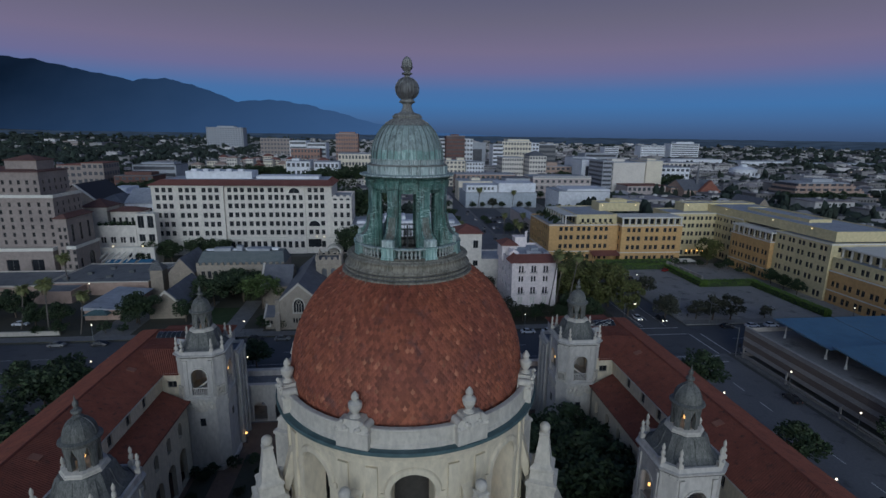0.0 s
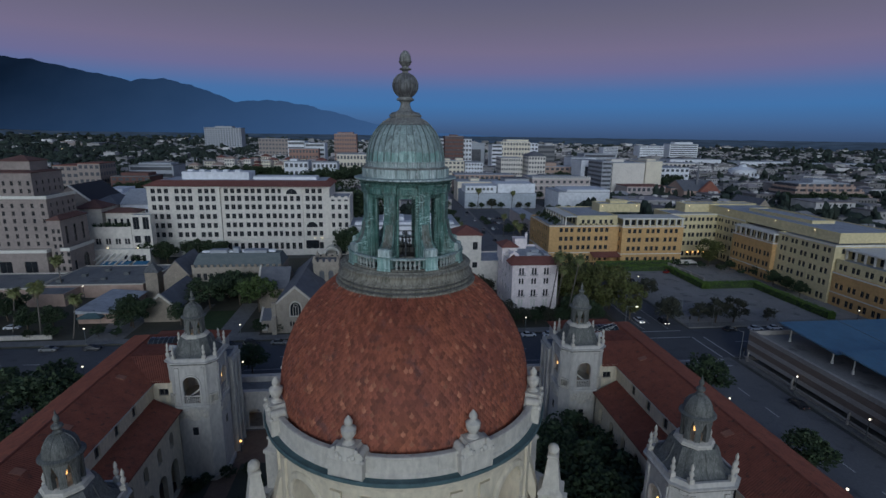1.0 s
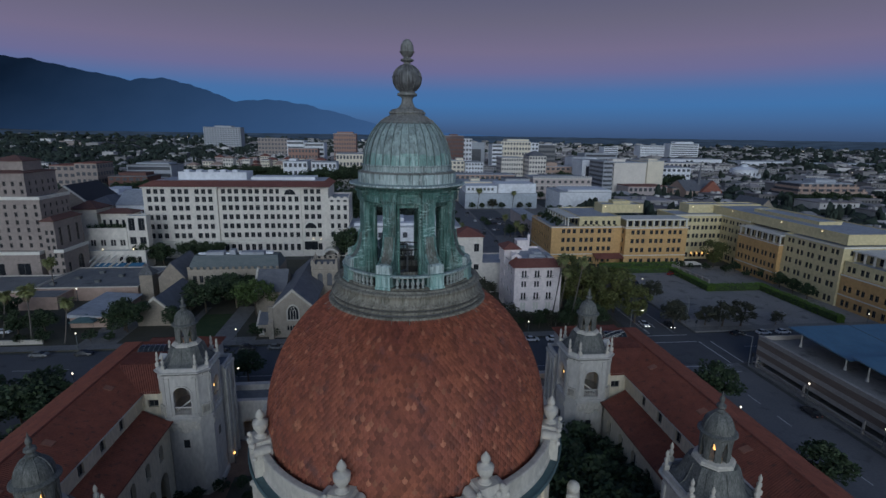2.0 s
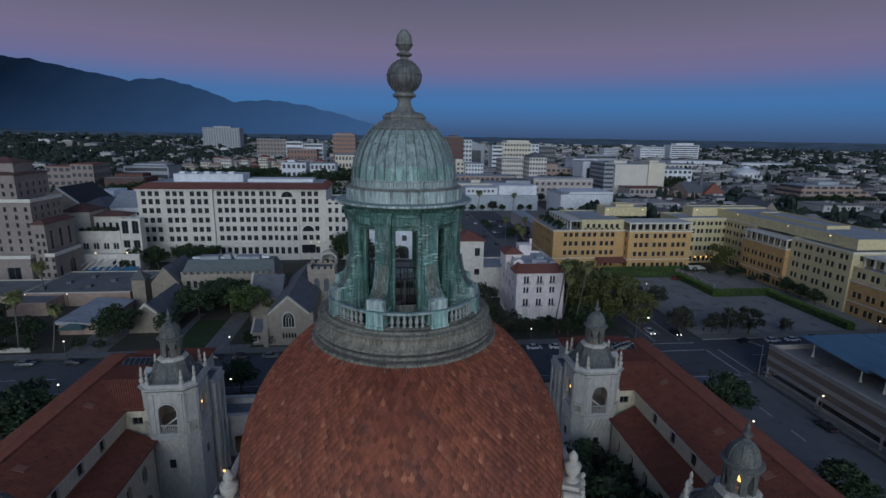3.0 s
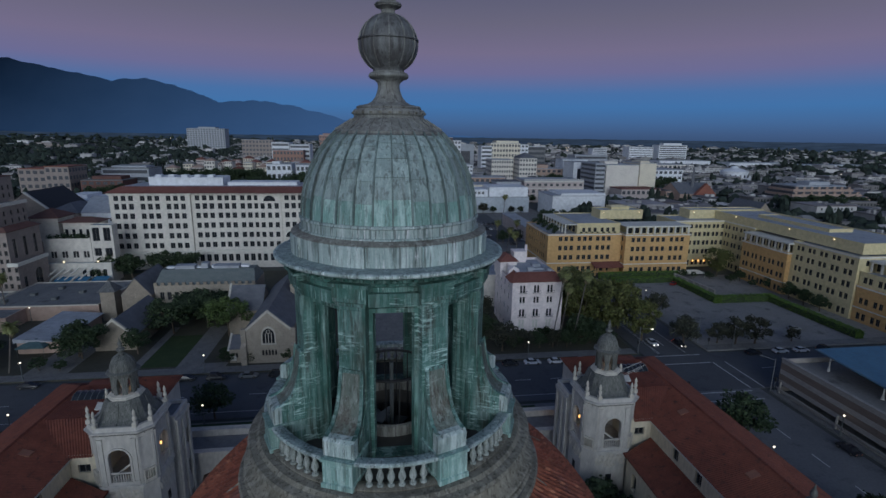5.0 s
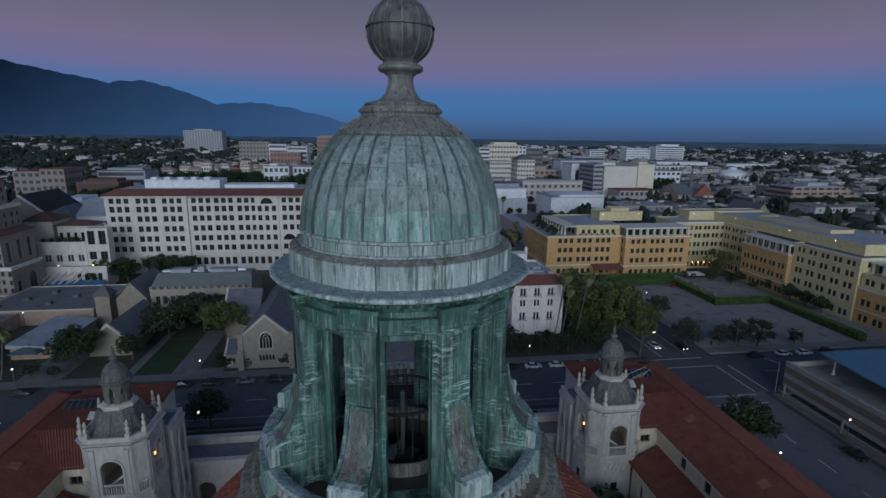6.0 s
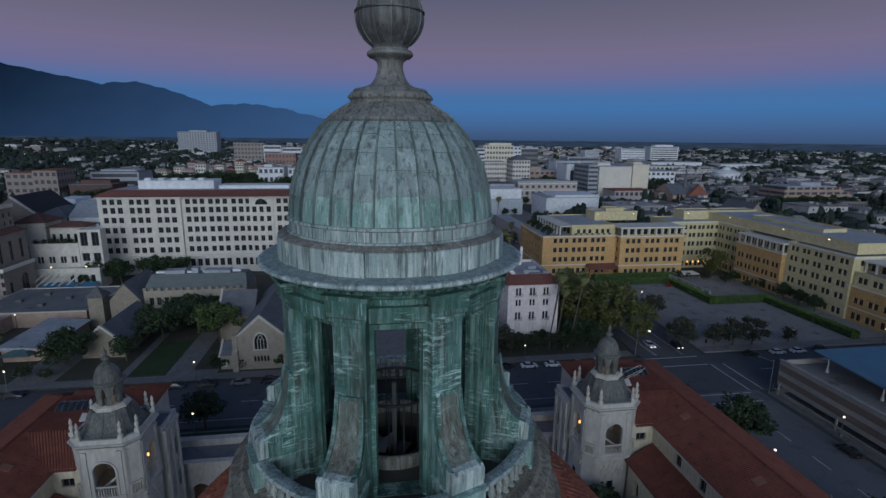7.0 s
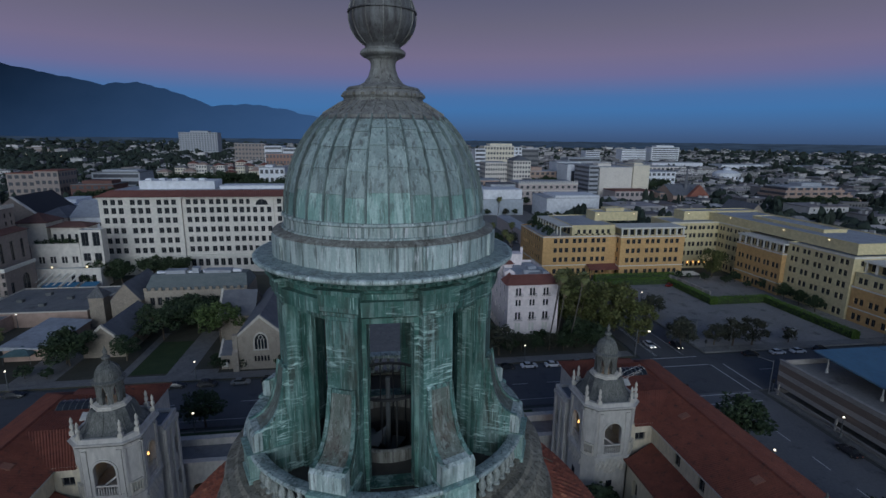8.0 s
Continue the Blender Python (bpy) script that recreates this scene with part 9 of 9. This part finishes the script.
tagged(part("distant_house_roofs", roofs, FAR_ROOF), "mixed roofs of countless distant town houses", "roofs", kind="stuff")
for i in range(70):
    x, y, d = spot(350, 2600)
    if free(x, y, 3):
        s = 0.22 + d / 3600
        z = rise(x, y) + rnd.uniform(5, 11) + d / 500
        lamps.box(x - s, y - s, z, x + s, y + s, z + s)
tagged(part("distant_lights", lamps, TOWN_LIGHT), "tiny warm lights scattered over the distant town", "lights", kind="stuff")

# ---------- mountains ----------
def ridge_height(u):
    """Crest height along the range, from the tall western end down to the plain."""
    stops = ((-3400, 545), (-3000, 480), (-2236, 471), (-2057, 454), (-1848, 413), (-1634, 371), (-1525, 351), (-1346, 368), (-1187, 333), (-994, 264), (-929, 239), (-724, 256), (-520, 230), (-312, 183), (-136, 134), (43, 91), (400, 66), (900, 46), (1500, 40), (2600, 36))
    for (a, p), (b2, q) in zip(stops, stops[1:]):
        if a <= u <= b2:
            k = (u - a) / (b2 - a)
            return p + (q - p) * k
    return 40


def mountain_material():
    m = bpy.data.materials.new("haze_painted_mountain")
    m.use_nodes = True
    n, l = m.node_tree.nodes, m.node_tree.links
    p = n["Principled BSDF"]
    geo = n.new("ShaderNodeNewGeometry")
    noise_tex = n.new("ShaderNodeTexNoise")
    noise_tex.inputs["Scale"].default_value, noise_tex.inputs["Detail"].default_value = 0.004, 6
    l.new(geo.outputs["Position"], noise_tex.inputs["Vector"])
    ramp = n.new("ShaderNodeValToRGB")
    ramp.color_ramp.elements[0].position, ramp.color_ramp.elements[1].position = 0.35, 0.7
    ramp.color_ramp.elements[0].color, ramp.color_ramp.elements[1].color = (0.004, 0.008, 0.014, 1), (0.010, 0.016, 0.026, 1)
    l.new(noise_tex.outputs["Fac"], ramp.inputs[0])
    l.new(ramp.outputs[0], p.inputs["Base Color"])
    p.inputs["Roughness"].default_value = 1.0
    p.inputs["Specular IOR Level"].default_value = 0.0
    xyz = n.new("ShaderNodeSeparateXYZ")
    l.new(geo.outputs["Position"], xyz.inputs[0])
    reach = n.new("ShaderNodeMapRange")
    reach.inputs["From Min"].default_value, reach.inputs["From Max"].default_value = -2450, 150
    # haze painted as emission, stronger towards the foot of the range and along it
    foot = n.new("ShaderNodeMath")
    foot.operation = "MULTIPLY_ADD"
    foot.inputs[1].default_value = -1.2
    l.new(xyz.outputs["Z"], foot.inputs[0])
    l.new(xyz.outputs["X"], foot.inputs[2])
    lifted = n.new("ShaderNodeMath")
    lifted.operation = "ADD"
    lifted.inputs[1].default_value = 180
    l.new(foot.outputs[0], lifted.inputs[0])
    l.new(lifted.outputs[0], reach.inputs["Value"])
    haze_ramp = n.new("ShaderNodeValToRGB")
    haze_ramp.color_ramp.elements[0].color, haze_ramp.color_ramp.elements[1].color = (0.0018, 0.0060, 0.0165, 1), (0.042, 0.104, 0.245, 1)
    l.new(reach.outputs[0], haze_ramp.inputs[0])
    l.new(haze_ramp.outputs[0], p.inputs["Emission Color"])
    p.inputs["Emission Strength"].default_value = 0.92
    return m


HAZE_PAINT = mountain_material()
g = Geo()
cols, depth_rows = 420, 14
noise.seed_set(5)
for j in range(depth_rows):
    for i in range(cols):
        u = -3400 + 6000 * i / (cols - 1)
        v = j / (depth_rows - 1)
        crest = ridge_height(u)
        y = 2850 + 450 * v
        fold = noise.noise(Vector((u / 210, v * 1.5, 0))) * 0.22 * (1 - v) + noise.noise(Vector((u / 70, v * 3, 4))) * 0.10 * (1 - v)
        h = 8 + (crest - 8) * (v ** 1.25) * (1 + fold) + noise.noise(Vector((u / 75, 0, 9))) * 9 * v
        g.v.append((u, y + 60 * noise.noise(Vector((u / 160, v * 2, 2))) * (1 - v), h if v < 1 else crest + noise.noise(Vector((u / 75, 0, 9))) * 9 + noise.noise(Vector((u / 26, 0, 3))) * 4))
for j in range(depth_rows - 1):
    for i in range(cols - 1):
        g.f.append((j * cols + i, j * cols + i + 1, (j + 1) * cols + i + 1, (j + 1) * cols + i))
        g.k.append(0)
tagged(part("backdrop_mountains", g, HAZE_PAINT, smooth=70), "blue mountain range with painted haze along the horizon", "mountains", kind="structure")

# ---------- the far plain: a sheet tilted up to the horizon in view ---
def plain_material():
    m = bpy.data.materials.new("haze_painted_plain")
    m.use_nodes = True
    n, l = m.node_tree.nodes, m.node_tree.links
    p = n["Principled BSDF"]
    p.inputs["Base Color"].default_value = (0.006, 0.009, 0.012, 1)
    p.inputs["Roughness"].default_value = 1.0
    p.inputs["Specular IOR Level"].default_value = 0.0
    where = n.new("ShaderNodeNewGeometry")
    scale = n.new("ShaderNodeVectorMath")
    scale.operation = "MULTIPLY"
    scale.inputs[1].default_value = (0.012, 0.012, 0.10)
    l.new(where.outputs["Position"], scale.inputs[0])
    patches = n.new("ShaderNodeTexNoise")
    patches.inputs["Scale"].default_value, patches.inputs["Detail"].default_value = 1.0, 7
    l.new(scale.outputs[0], patches.inputs["Vector"])
    # bluish distance haze put into the emission, in noise patches
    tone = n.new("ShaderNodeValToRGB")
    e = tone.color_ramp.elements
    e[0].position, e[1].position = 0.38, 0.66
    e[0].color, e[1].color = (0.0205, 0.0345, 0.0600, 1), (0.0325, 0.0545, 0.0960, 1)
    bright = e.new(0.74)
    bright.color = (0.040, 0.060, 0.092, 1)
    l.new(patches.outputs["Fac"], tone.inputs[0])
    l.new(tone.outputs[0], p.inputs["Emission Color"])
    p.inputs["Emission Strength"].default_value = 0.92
    return m


g = Geo()
nu, nv = 260, 14
for j in range(nv):
    for i in range(nu):
        a = -0.95 + 2.1 * i / (nu - 1)
        v = j / (nv - 1)
        d = 2350 + 500 * v
        h = 4 + 47 * v ** 0.8 + 1.6 * noise.noise(Vector((a * 40, v * 4, 3))) + 1.2 * noise.noise(Vector((a * 160, v * 9, 7)))
        g.v.append((d * math.sin(a), d * math.cos(a), h))
for j in range(nv - 1):
    for i in range(nu - 1):
        g.f.append((j * nu + i, j * nu + i + 1, (j + 1) * nu + i + 1, (j + 1) * nu + i))
        g.k.append(0)
tagged(part("backdrop_plain", g, plain_material(), smooth=70), "dark plain of trees and roofs with painted haze out to the horizon", "distance", kind="structure")

# ---------- cars and street lamps ----------
def car_kind(paint, label, tall=0.0, lights=False):
    t = thing("car", 0, 0, 0, label, "car")
    g = Geo()
    sec = [(-2.25, 0.45, 0.62, 0.74), (-2.15, 0.30, 0.86, 0.84), (-1.3, 0.28, 0.96, 0.88), (0.9, 0.28, 0.94, 0.88), (1.9, 0.28, 0.82, 0.84), (2.22, 0.36, 0.62, 0.74)]
    g.loft([[(x, -w, z0), (x, w, z0), (x, w * 0.97, z1 - 0.12), (x, w * 0.88, z1), (x, -w * 0.88, z1), (x, -w * 0.97, z1 - 0.12)] for x, z0, z1, w in sec])
    part("body", g, paint, t, smooth=35, local=True)
    g = Geo()
    top = 1.42 + tall
    back = -1.9 if tall else -1.5
    g.loft([[(back, -0.78, 0.93), (1.15, -0.78, 0.92), (1.15, 0.78, 0.92), (back, 0.78, 0.93)], [(back + 0.45, -0.62, top - 0.06), (0.25, -0.62, top - 0.06), (0.25, 0.62, top - 0.06), (back + 0.45, 0.62, top - 0.06)]])
    part("cabin_glass", g, GLASS, t, local=True)
    g = Geo()
    g.loft([[(back + 0.43, -0.64, top - 0.055), (0.27, -0.64, top - 0.055), (0.27, 0.64, top - 0.055), (back + 0.43, 0.64, top - 0.055)], [(back + 0.55, -0.58, top + 0.01), (0.12, -0.58, top + 0.01), (0.12, 0.58, top + 0.01), (back + 0.55, 0.58, top + 0.01)]])
    part("roof", g, paint, t, local=True)
    for x in (-1.38, 1.38):
        for y in (-0.80, 0.80):
            w = Geo()
            w.tube((x, y - 0.1, 0.33), (x, y + 0.1, 0.33), 0.33, 0.33, 14)
            wheel = part("wheel", w, TYRE, t, local=True)
            h = Geo()
            h.tube((x, y - 0.11, 0.33), (x, y + 0.11, 0.33), 0.19, 0.19, 10)
            part("rim", h, SASH, wheel, local=True)
    for y in (-0.6, 0.6):
        h = Geo()
        h.box(2.1, y - 0.16, 0.55, 2.24, y + 0.16, 0.70)
        part("headlight", h, HEAD if lights else SASH, t, local=True)
        h = Geo()
        h.box(-2.27, y - 0.16, 0.62, -2.13, y + 0.16, 0.76)
        part("taillight", h, TAIL if lights else BRICK_RED, t, local=True)
    return t


red_car = car_kind(CAR_RED, "red saloon car in the car park")
red_car.matrix_basis = Matrix.Translation((120.5, 169.5, 0.15)) @ spin(0.6)
white_car = car_kind(CAR_WHITE, "white saloon car parked at the kerb")
dark_car = car_kind(CAR_DARK, "dark saloon car parked at the kerb")
suv = car_kind(CAR_DARK, "dark tall family car parked at the kerb", 0.3)
grey_car = car_kind(CAR_GREY, "grey saloon car parked at the kerb")
lit_dark = car_kind(CAR_DARK, "dark car waiting with headlights on", 0.2, True)
lit_white = car_kind(CAR_WHITE, "pale car driving with headlights on", 0.0, True)
for k, x, y, a in ((white_car, 40.0, 104.6, 0), (dark_car, -46.5, 104.4, 0), (suv, -39.5, 104.3, 0), (grey_car, -32.0, 104.5, 0), (lit_white, 79.0, 113.5, -1.57), (lit_dark, 86.5, 112.0, -1.57)):
    k.matrix_basis = Matrix.Translation((x, y, 0.0)) @ spin(a)
for k, x, y, a in ((white_car, 46.5, 104.5, 0), (dark_car, 34.0, 104.5, 0), (grey_car, 52.8, 104.5, 3.14), (white_car, 59.0, 104.4, 0), (dark_car, 104.0, 104.2, 0), (white_car, 112.5, 104.3, 0), (white_car, 119.0, 104.3, 0), (suv, 126.5, 104.4, 0), (dark_car, -81, 104.3, 0), (grey_car, -92, 104.4, 0), (dark_car, -60.0, 104.4, 0), (suv, -25.0, 104.4, 0), (white_car, -18.5, 104.4, 0),
                   (dark_car, 96.8, 163, 1.57), (suv, 97.5, 156.5, 1.57), (grey_car, 130, 119, 0.0), (suv, 146, 116, 0.4), (dark_car, -90.0, 62, 1.57), (grey_car, -90.2, 52, 1.57), (dark_car, 89.6, 61, 1.57), (suv, 56, 262, 1.57), (white_car, 45.5, 275, 1.57), (white_car, 46, 300, 1.57), (grey_car, 56, 330, 1.57), (dark_car, 75, 250, 0), (white_car, 85, 262, 0.0), (suv, 84, 280, 0), (dark_car, 95, 270, 0), (white_car, 102, 268, 0), (grey_car, -134, 120.5, 0), (white_car, -112, 121, 0)):
    copy_thing(k, Matrix.Translation((x, y, 0.15 if (y > 110 and x > 92) or x < -100 else 0.0)) @ spin(a))


def street_lamp():
    t = thing("street_lamp", 0, 0, 0, "slim post street lamp with a glowing globe", "street lamp", "street lamps")
    g = Geo()
    g.revolve([(0.22, 0), (0.2, 0.5), (0.1, 0.6), (0.075, 3.9), (0.13, 3.95), (0.13, 4.1), (0.0, 4.12)], 10)
    part("post", g, METAL, t, smooth=35, local=True)
    g = Geo()
    g.revolve([(0.0, 4.1)] + [(0.2 * math.sin(q), 4.31 - 0.2 * math.cos(q)) for q in [0.35 + 2.5 * i / 8 for i in range(9)]] + [(0.0, 4.52)], 12)
    part("globe", g, GLOBE, t, smooth=60, local=True)
    return t


lamp = street_lamp()
lamp.location = (40.0, 108.4, 0.156)
for x, y in ((-43.5, 108.6), (-85.0, 108.6), (-36.0, 84.0), (20.0, 84.0), (-72.0, 84.3), (63.0, 83.5), (70.4, 58), (70.4, 30), (70.4, 2), (92.9, 66), (92.9, 48), (92.9, 20), (92.9, -8), (93.2, 116), (76.5, 140), (-63.5, 56), (-63.5, 36), (-63.5, 14), (-121, 150.0), (-108, 150.0), (97, 150), (-130, 108.6), (150, 106.8)):
    copy_thing(lamp, Matrix.Translation((x, y, 0.15)))

t = thing("garden_lamp", -28.7, 54.8, 0.17, "low garden lamp glowing orange in the court", "lamp")
g = Geo()
g.revolve([(0.14, 0.17), (0.06, 0.3), (0.05, 1.9), (0.16, 2.0), (0.0, 2.02)], 10, -28.7, 54.8)
part("post", g, IRON, t, smooth=35)
g = Geo()
g.revolve([(0.0, 2.02), (0.17, 2.1), (0.22, 2.28), (0.14, 2.45), (0.0, 2.5)], 10, -28.7, 54.8)
part("globe", g, WARM, t, smooth=60)

# tall mast-arm lamp and signal poles at the crossing
def mast(x, y, h, arm, a, label, lit):
    t = thing("mast_light", x, y, 0.15, label, "street light")
    g = Geo()
    g.tube((x, y, 0.15), (x, y, h), 0.11, 0.07, 8)
    ex, ey = x + arm * math.cos(a), y + arm * math.sin(a)
    g.tube((x, y, h - 0.4), (ex, ey, h + 0.3), 0.06, 0.04, 6)
    part("pole", g, POLE, t)
    g = Geo()
    g.box(ex - 0.3, ey - 0.15, h + 0.15, ex + 0.3, ey + 0.15, h + 0.35)
    part("lamp_head", g, GLOBE if lit else METAL, t)


mast(91.9, 111.5, 9.5, 0.8, 2.0, "tall pale light mast at the crossing", False)
mast(92.3, 84.0, 8.5, 3.0, 2.6, "light mast with a curved arm", False)
mast(71.2, 107.2, 8.0, 3.0, -0.8, "light mast with an arm over the road", True)
mast(100.5, 108.0, 7.0, 2.5, -1.6, "light mast with an arm over the road", False)
for x, y in ((71.0, 84.2), (92.7, 107.9), (71.4, 107.9), (93.2, 84.0)):
    t = thing("traffic_signal", x, y, 0.15, "dark traffic signal on a post", "traffic signal", "signals at the crossing")
    g = Geo()
    g.tube((x, y, 0.15), (x, y, 3.6), 0.08, 0.07, 8)
    part("post", g, METAL, t)
    g = Geo()
    g.box(x - 0.2, y - 0.2, 2.7, x + 0.2, y + 0.2, 3.7)
    part("signal_head", g, IRON, t)
# stepped planter wall and slatted frame in the court garden
t = thing("planter_wall", 128, 164, 0.15, "white stepped planter wall beside the hedge", "garden wall")
for i in range(7):
    g = Geo()
    g.box(126.0 + 0.5 * i, 178.0 - 3.6 * i, 0.15, 126.7 + 0.5 * i, 181.55 - 3.6 * i, 2.3 - 0.12 * i)
    part("wall_segment", g, PARK_CONC, t)
    g = Geo()
    g.box(125.9 + 0.5 * i, 177.98 - 3.6 * i, 2.304 - 0.12 * i, 126.8 + 0.5 * i, 181.57 - 3.6 * i, 2.42 - 0.12 * i)
    part("coping", g, PARK_CONC, t)
t = thing("slatted_frame", 135, 182, 0.15, "white slatted garden frame", "garden frame")
for i in range(7):
    g = Geo()
    g.box(129.4, 178.4 + 0.95 * i, 1.9, 141.0, 178.8 + 0.95 * i, 2.1)
    part("slat", g, TRIM_WHITE, t)
for x in (129.6, 135.2, 140.6):
    for y in (178.6, 184.3):
        g = Geo()
        g.box(x - 0.12, y - 0.12, 0.15, x + 0.12, y + 0.12, 1.89)
        part("post", g, TRIM_WHITE, t)
# cars in the car park behind the shops
for i in range(16):
    k = (dark_car, grey_car, white_car, suv)[(i * 7) % 4]
    copy_thing(k, Matrix.Translation((64.5 + 2.7 * (i % 7), 314 if i < 7 else 296 if i < 12 else 275, 0.14)) @ spin(1.57))
for i in range(9):
    copy_thing((dark_car, white_car, grey_car)[i % 3], Matrix.Translation((43.6 if i % 2 else 58.4, 240 + 17 * i, 0.0)) @ spin(1.57))

t = thing("green_tent", -91, 124.5, 0.15, "dark green garden tent on four posts", "tent")
g = Geo()
g.loft([[(-94.4, 121.4, 2.5), (-87.6, 121.4, 2.5), (-87.6, 127.4, 2.5), (-94.4, 127.4, 2.5)], [(-94.5, 121.3, 2.8), (-87.5, 121.3, 2.8), (-87.5, 127.5, 2.8), (-94.5, 127.5, 2.8)], [(-91.3, 124.2, 4.2), (-90.7, 124.2, 4.2), (-90.7, 124.7, 4.2), (-91.3, 124.7, 4.2)]])
part("canopy", g, GUTTER, t)
for x in (-94.2, -87.8):
    for y in (121.6, 127.2):
        g = Geo()
        g.tube((x, y, 0.15), (x, y, 2.5), 0.05, 0.05, 6)
        part("post", g, METAL, t)
# low wall and notice board by the church, fence along the school
t = thing("garden_wall", -110, 113, 0.15, "low pale garden wall along the pavement", "wall")
g = Geo()
g.box(-140, 112.2, 0.15, -96, 112.6, 1.3)
g.box(-140, 112.1, 1.305, -96, 112.7, 1.45)
part("wall", g, CREAM_DIRTY, t)
t = thing("notice_board", -37.6, 112.6, 0.15, "white notice board on two posts", "notice board")
g = Geo()
g.box(-38.4, 112.5, 0.9, -36.9, 112.6, 2.1)
part("board", g, TRIM_WHITE, t)
for x in (-38.3, -37.0):
    g = Geo()
    g.tube((x, 112.7, 0.15), (x, 112.7, 2.1), 0.05, 0.05, 6)
    part("post", g, METAL, t)

# ---------- scale tiles of the dome ----------
def scale_tile(theta, t, turn):
    """One tile at height angle t and bearing theta: a pointed scale, proud at its foot."""
    r, z = DOME_A * math.cos(t), DOME_Z + DOME_B * math.sin(t)
    nx, nz = math.cos(t) / DOME_A, math.sin(t) / DOME_B
    ln = math.hypot(nx, nz)
    nx, nz = nx / ln, nz / ln
    tx, tz = -nz, nx
    c, s = math.cos(theta), math.sin(theta)
    half = turn * r * 0.490
    out = []
    for u, v, h in ((-1, 0.27, 0.004), (-1, 0.08, 0.045), (-0.74, -0.05, 0.085), (0, -0.12, 0.125), (0.74, -0.05, 0.085), (1, 0.08, 0.045), (1, 0.27, 0.004)):
        rr, zz = r + tx * v + nx * h, z + tz * v + nz * h
        out.append((rr * c - u * half * s, rr * s + u * half * c, zz))
    for u, v in ((-1, 0.08), (-0.74, -0.05), (0, -0.12), (0.74, -0.05), (1, 0.08)):
        rr, zz = r + tx * v, z + tz * v
        out.append((rr * c - u * half * s, rr * s + u * half * c, zz))
    rr, zz = r + tx * 0.27 + nx * 0.05, z + tz * 0.27 + nz * 0.05
    out.append((rr * c, rr * s, zz))
    return out, [(0, 1, 2, 3, 12), (12, 3, 4, 5, 6), (1, 7, 8, 2), (2, 8, 9, 3), (3, 9, 10, 4), (4, 10, 11, 5)]


g = Geo()
kept = []
row, t = 0, -0.072
while DOME_A * math.cos(t) > 4.44:
    r = DOME_A * math.cos(t)
    n = 168
    turn = TAU / n
    for i in range(n):
        theta = (i + 0.5 * (row % 2)) * turn
        jitter = 1 + 0.02 * math.sin(12.9898 * i + 78.233 * row)
        if abs((theta + math.pi / 2 + math.pi) % TAU - math.pi) < 0.42 and 4.3 < r < 5.9 and len(kept) < 300:
            kept.append((theta, t, turn, r))
        else:
            g.add(*scale_tile(theta, t, turn * jitter))
    row += 1
    t += 0.19 / math.hypot(DOME_A * math.sin(t), DOME_B * math.cos(t))
tagged(part("scale_tiles", g, TILE, dome, "overlapping terracotta scale tiles in mixed reds"), kind="stuff")
shared = {}
for theta, t, turn, r in kept:
    key = (round(t, 4), turn)
    if key not in shared:
        h = Geo()
        h.add(*scale_tile(0.0, t, turn))
        shared[key] = h.mesh("scale_tile", TILE_PIECE)
    piece("scale_tile", shared[key], dome, spin(theta))
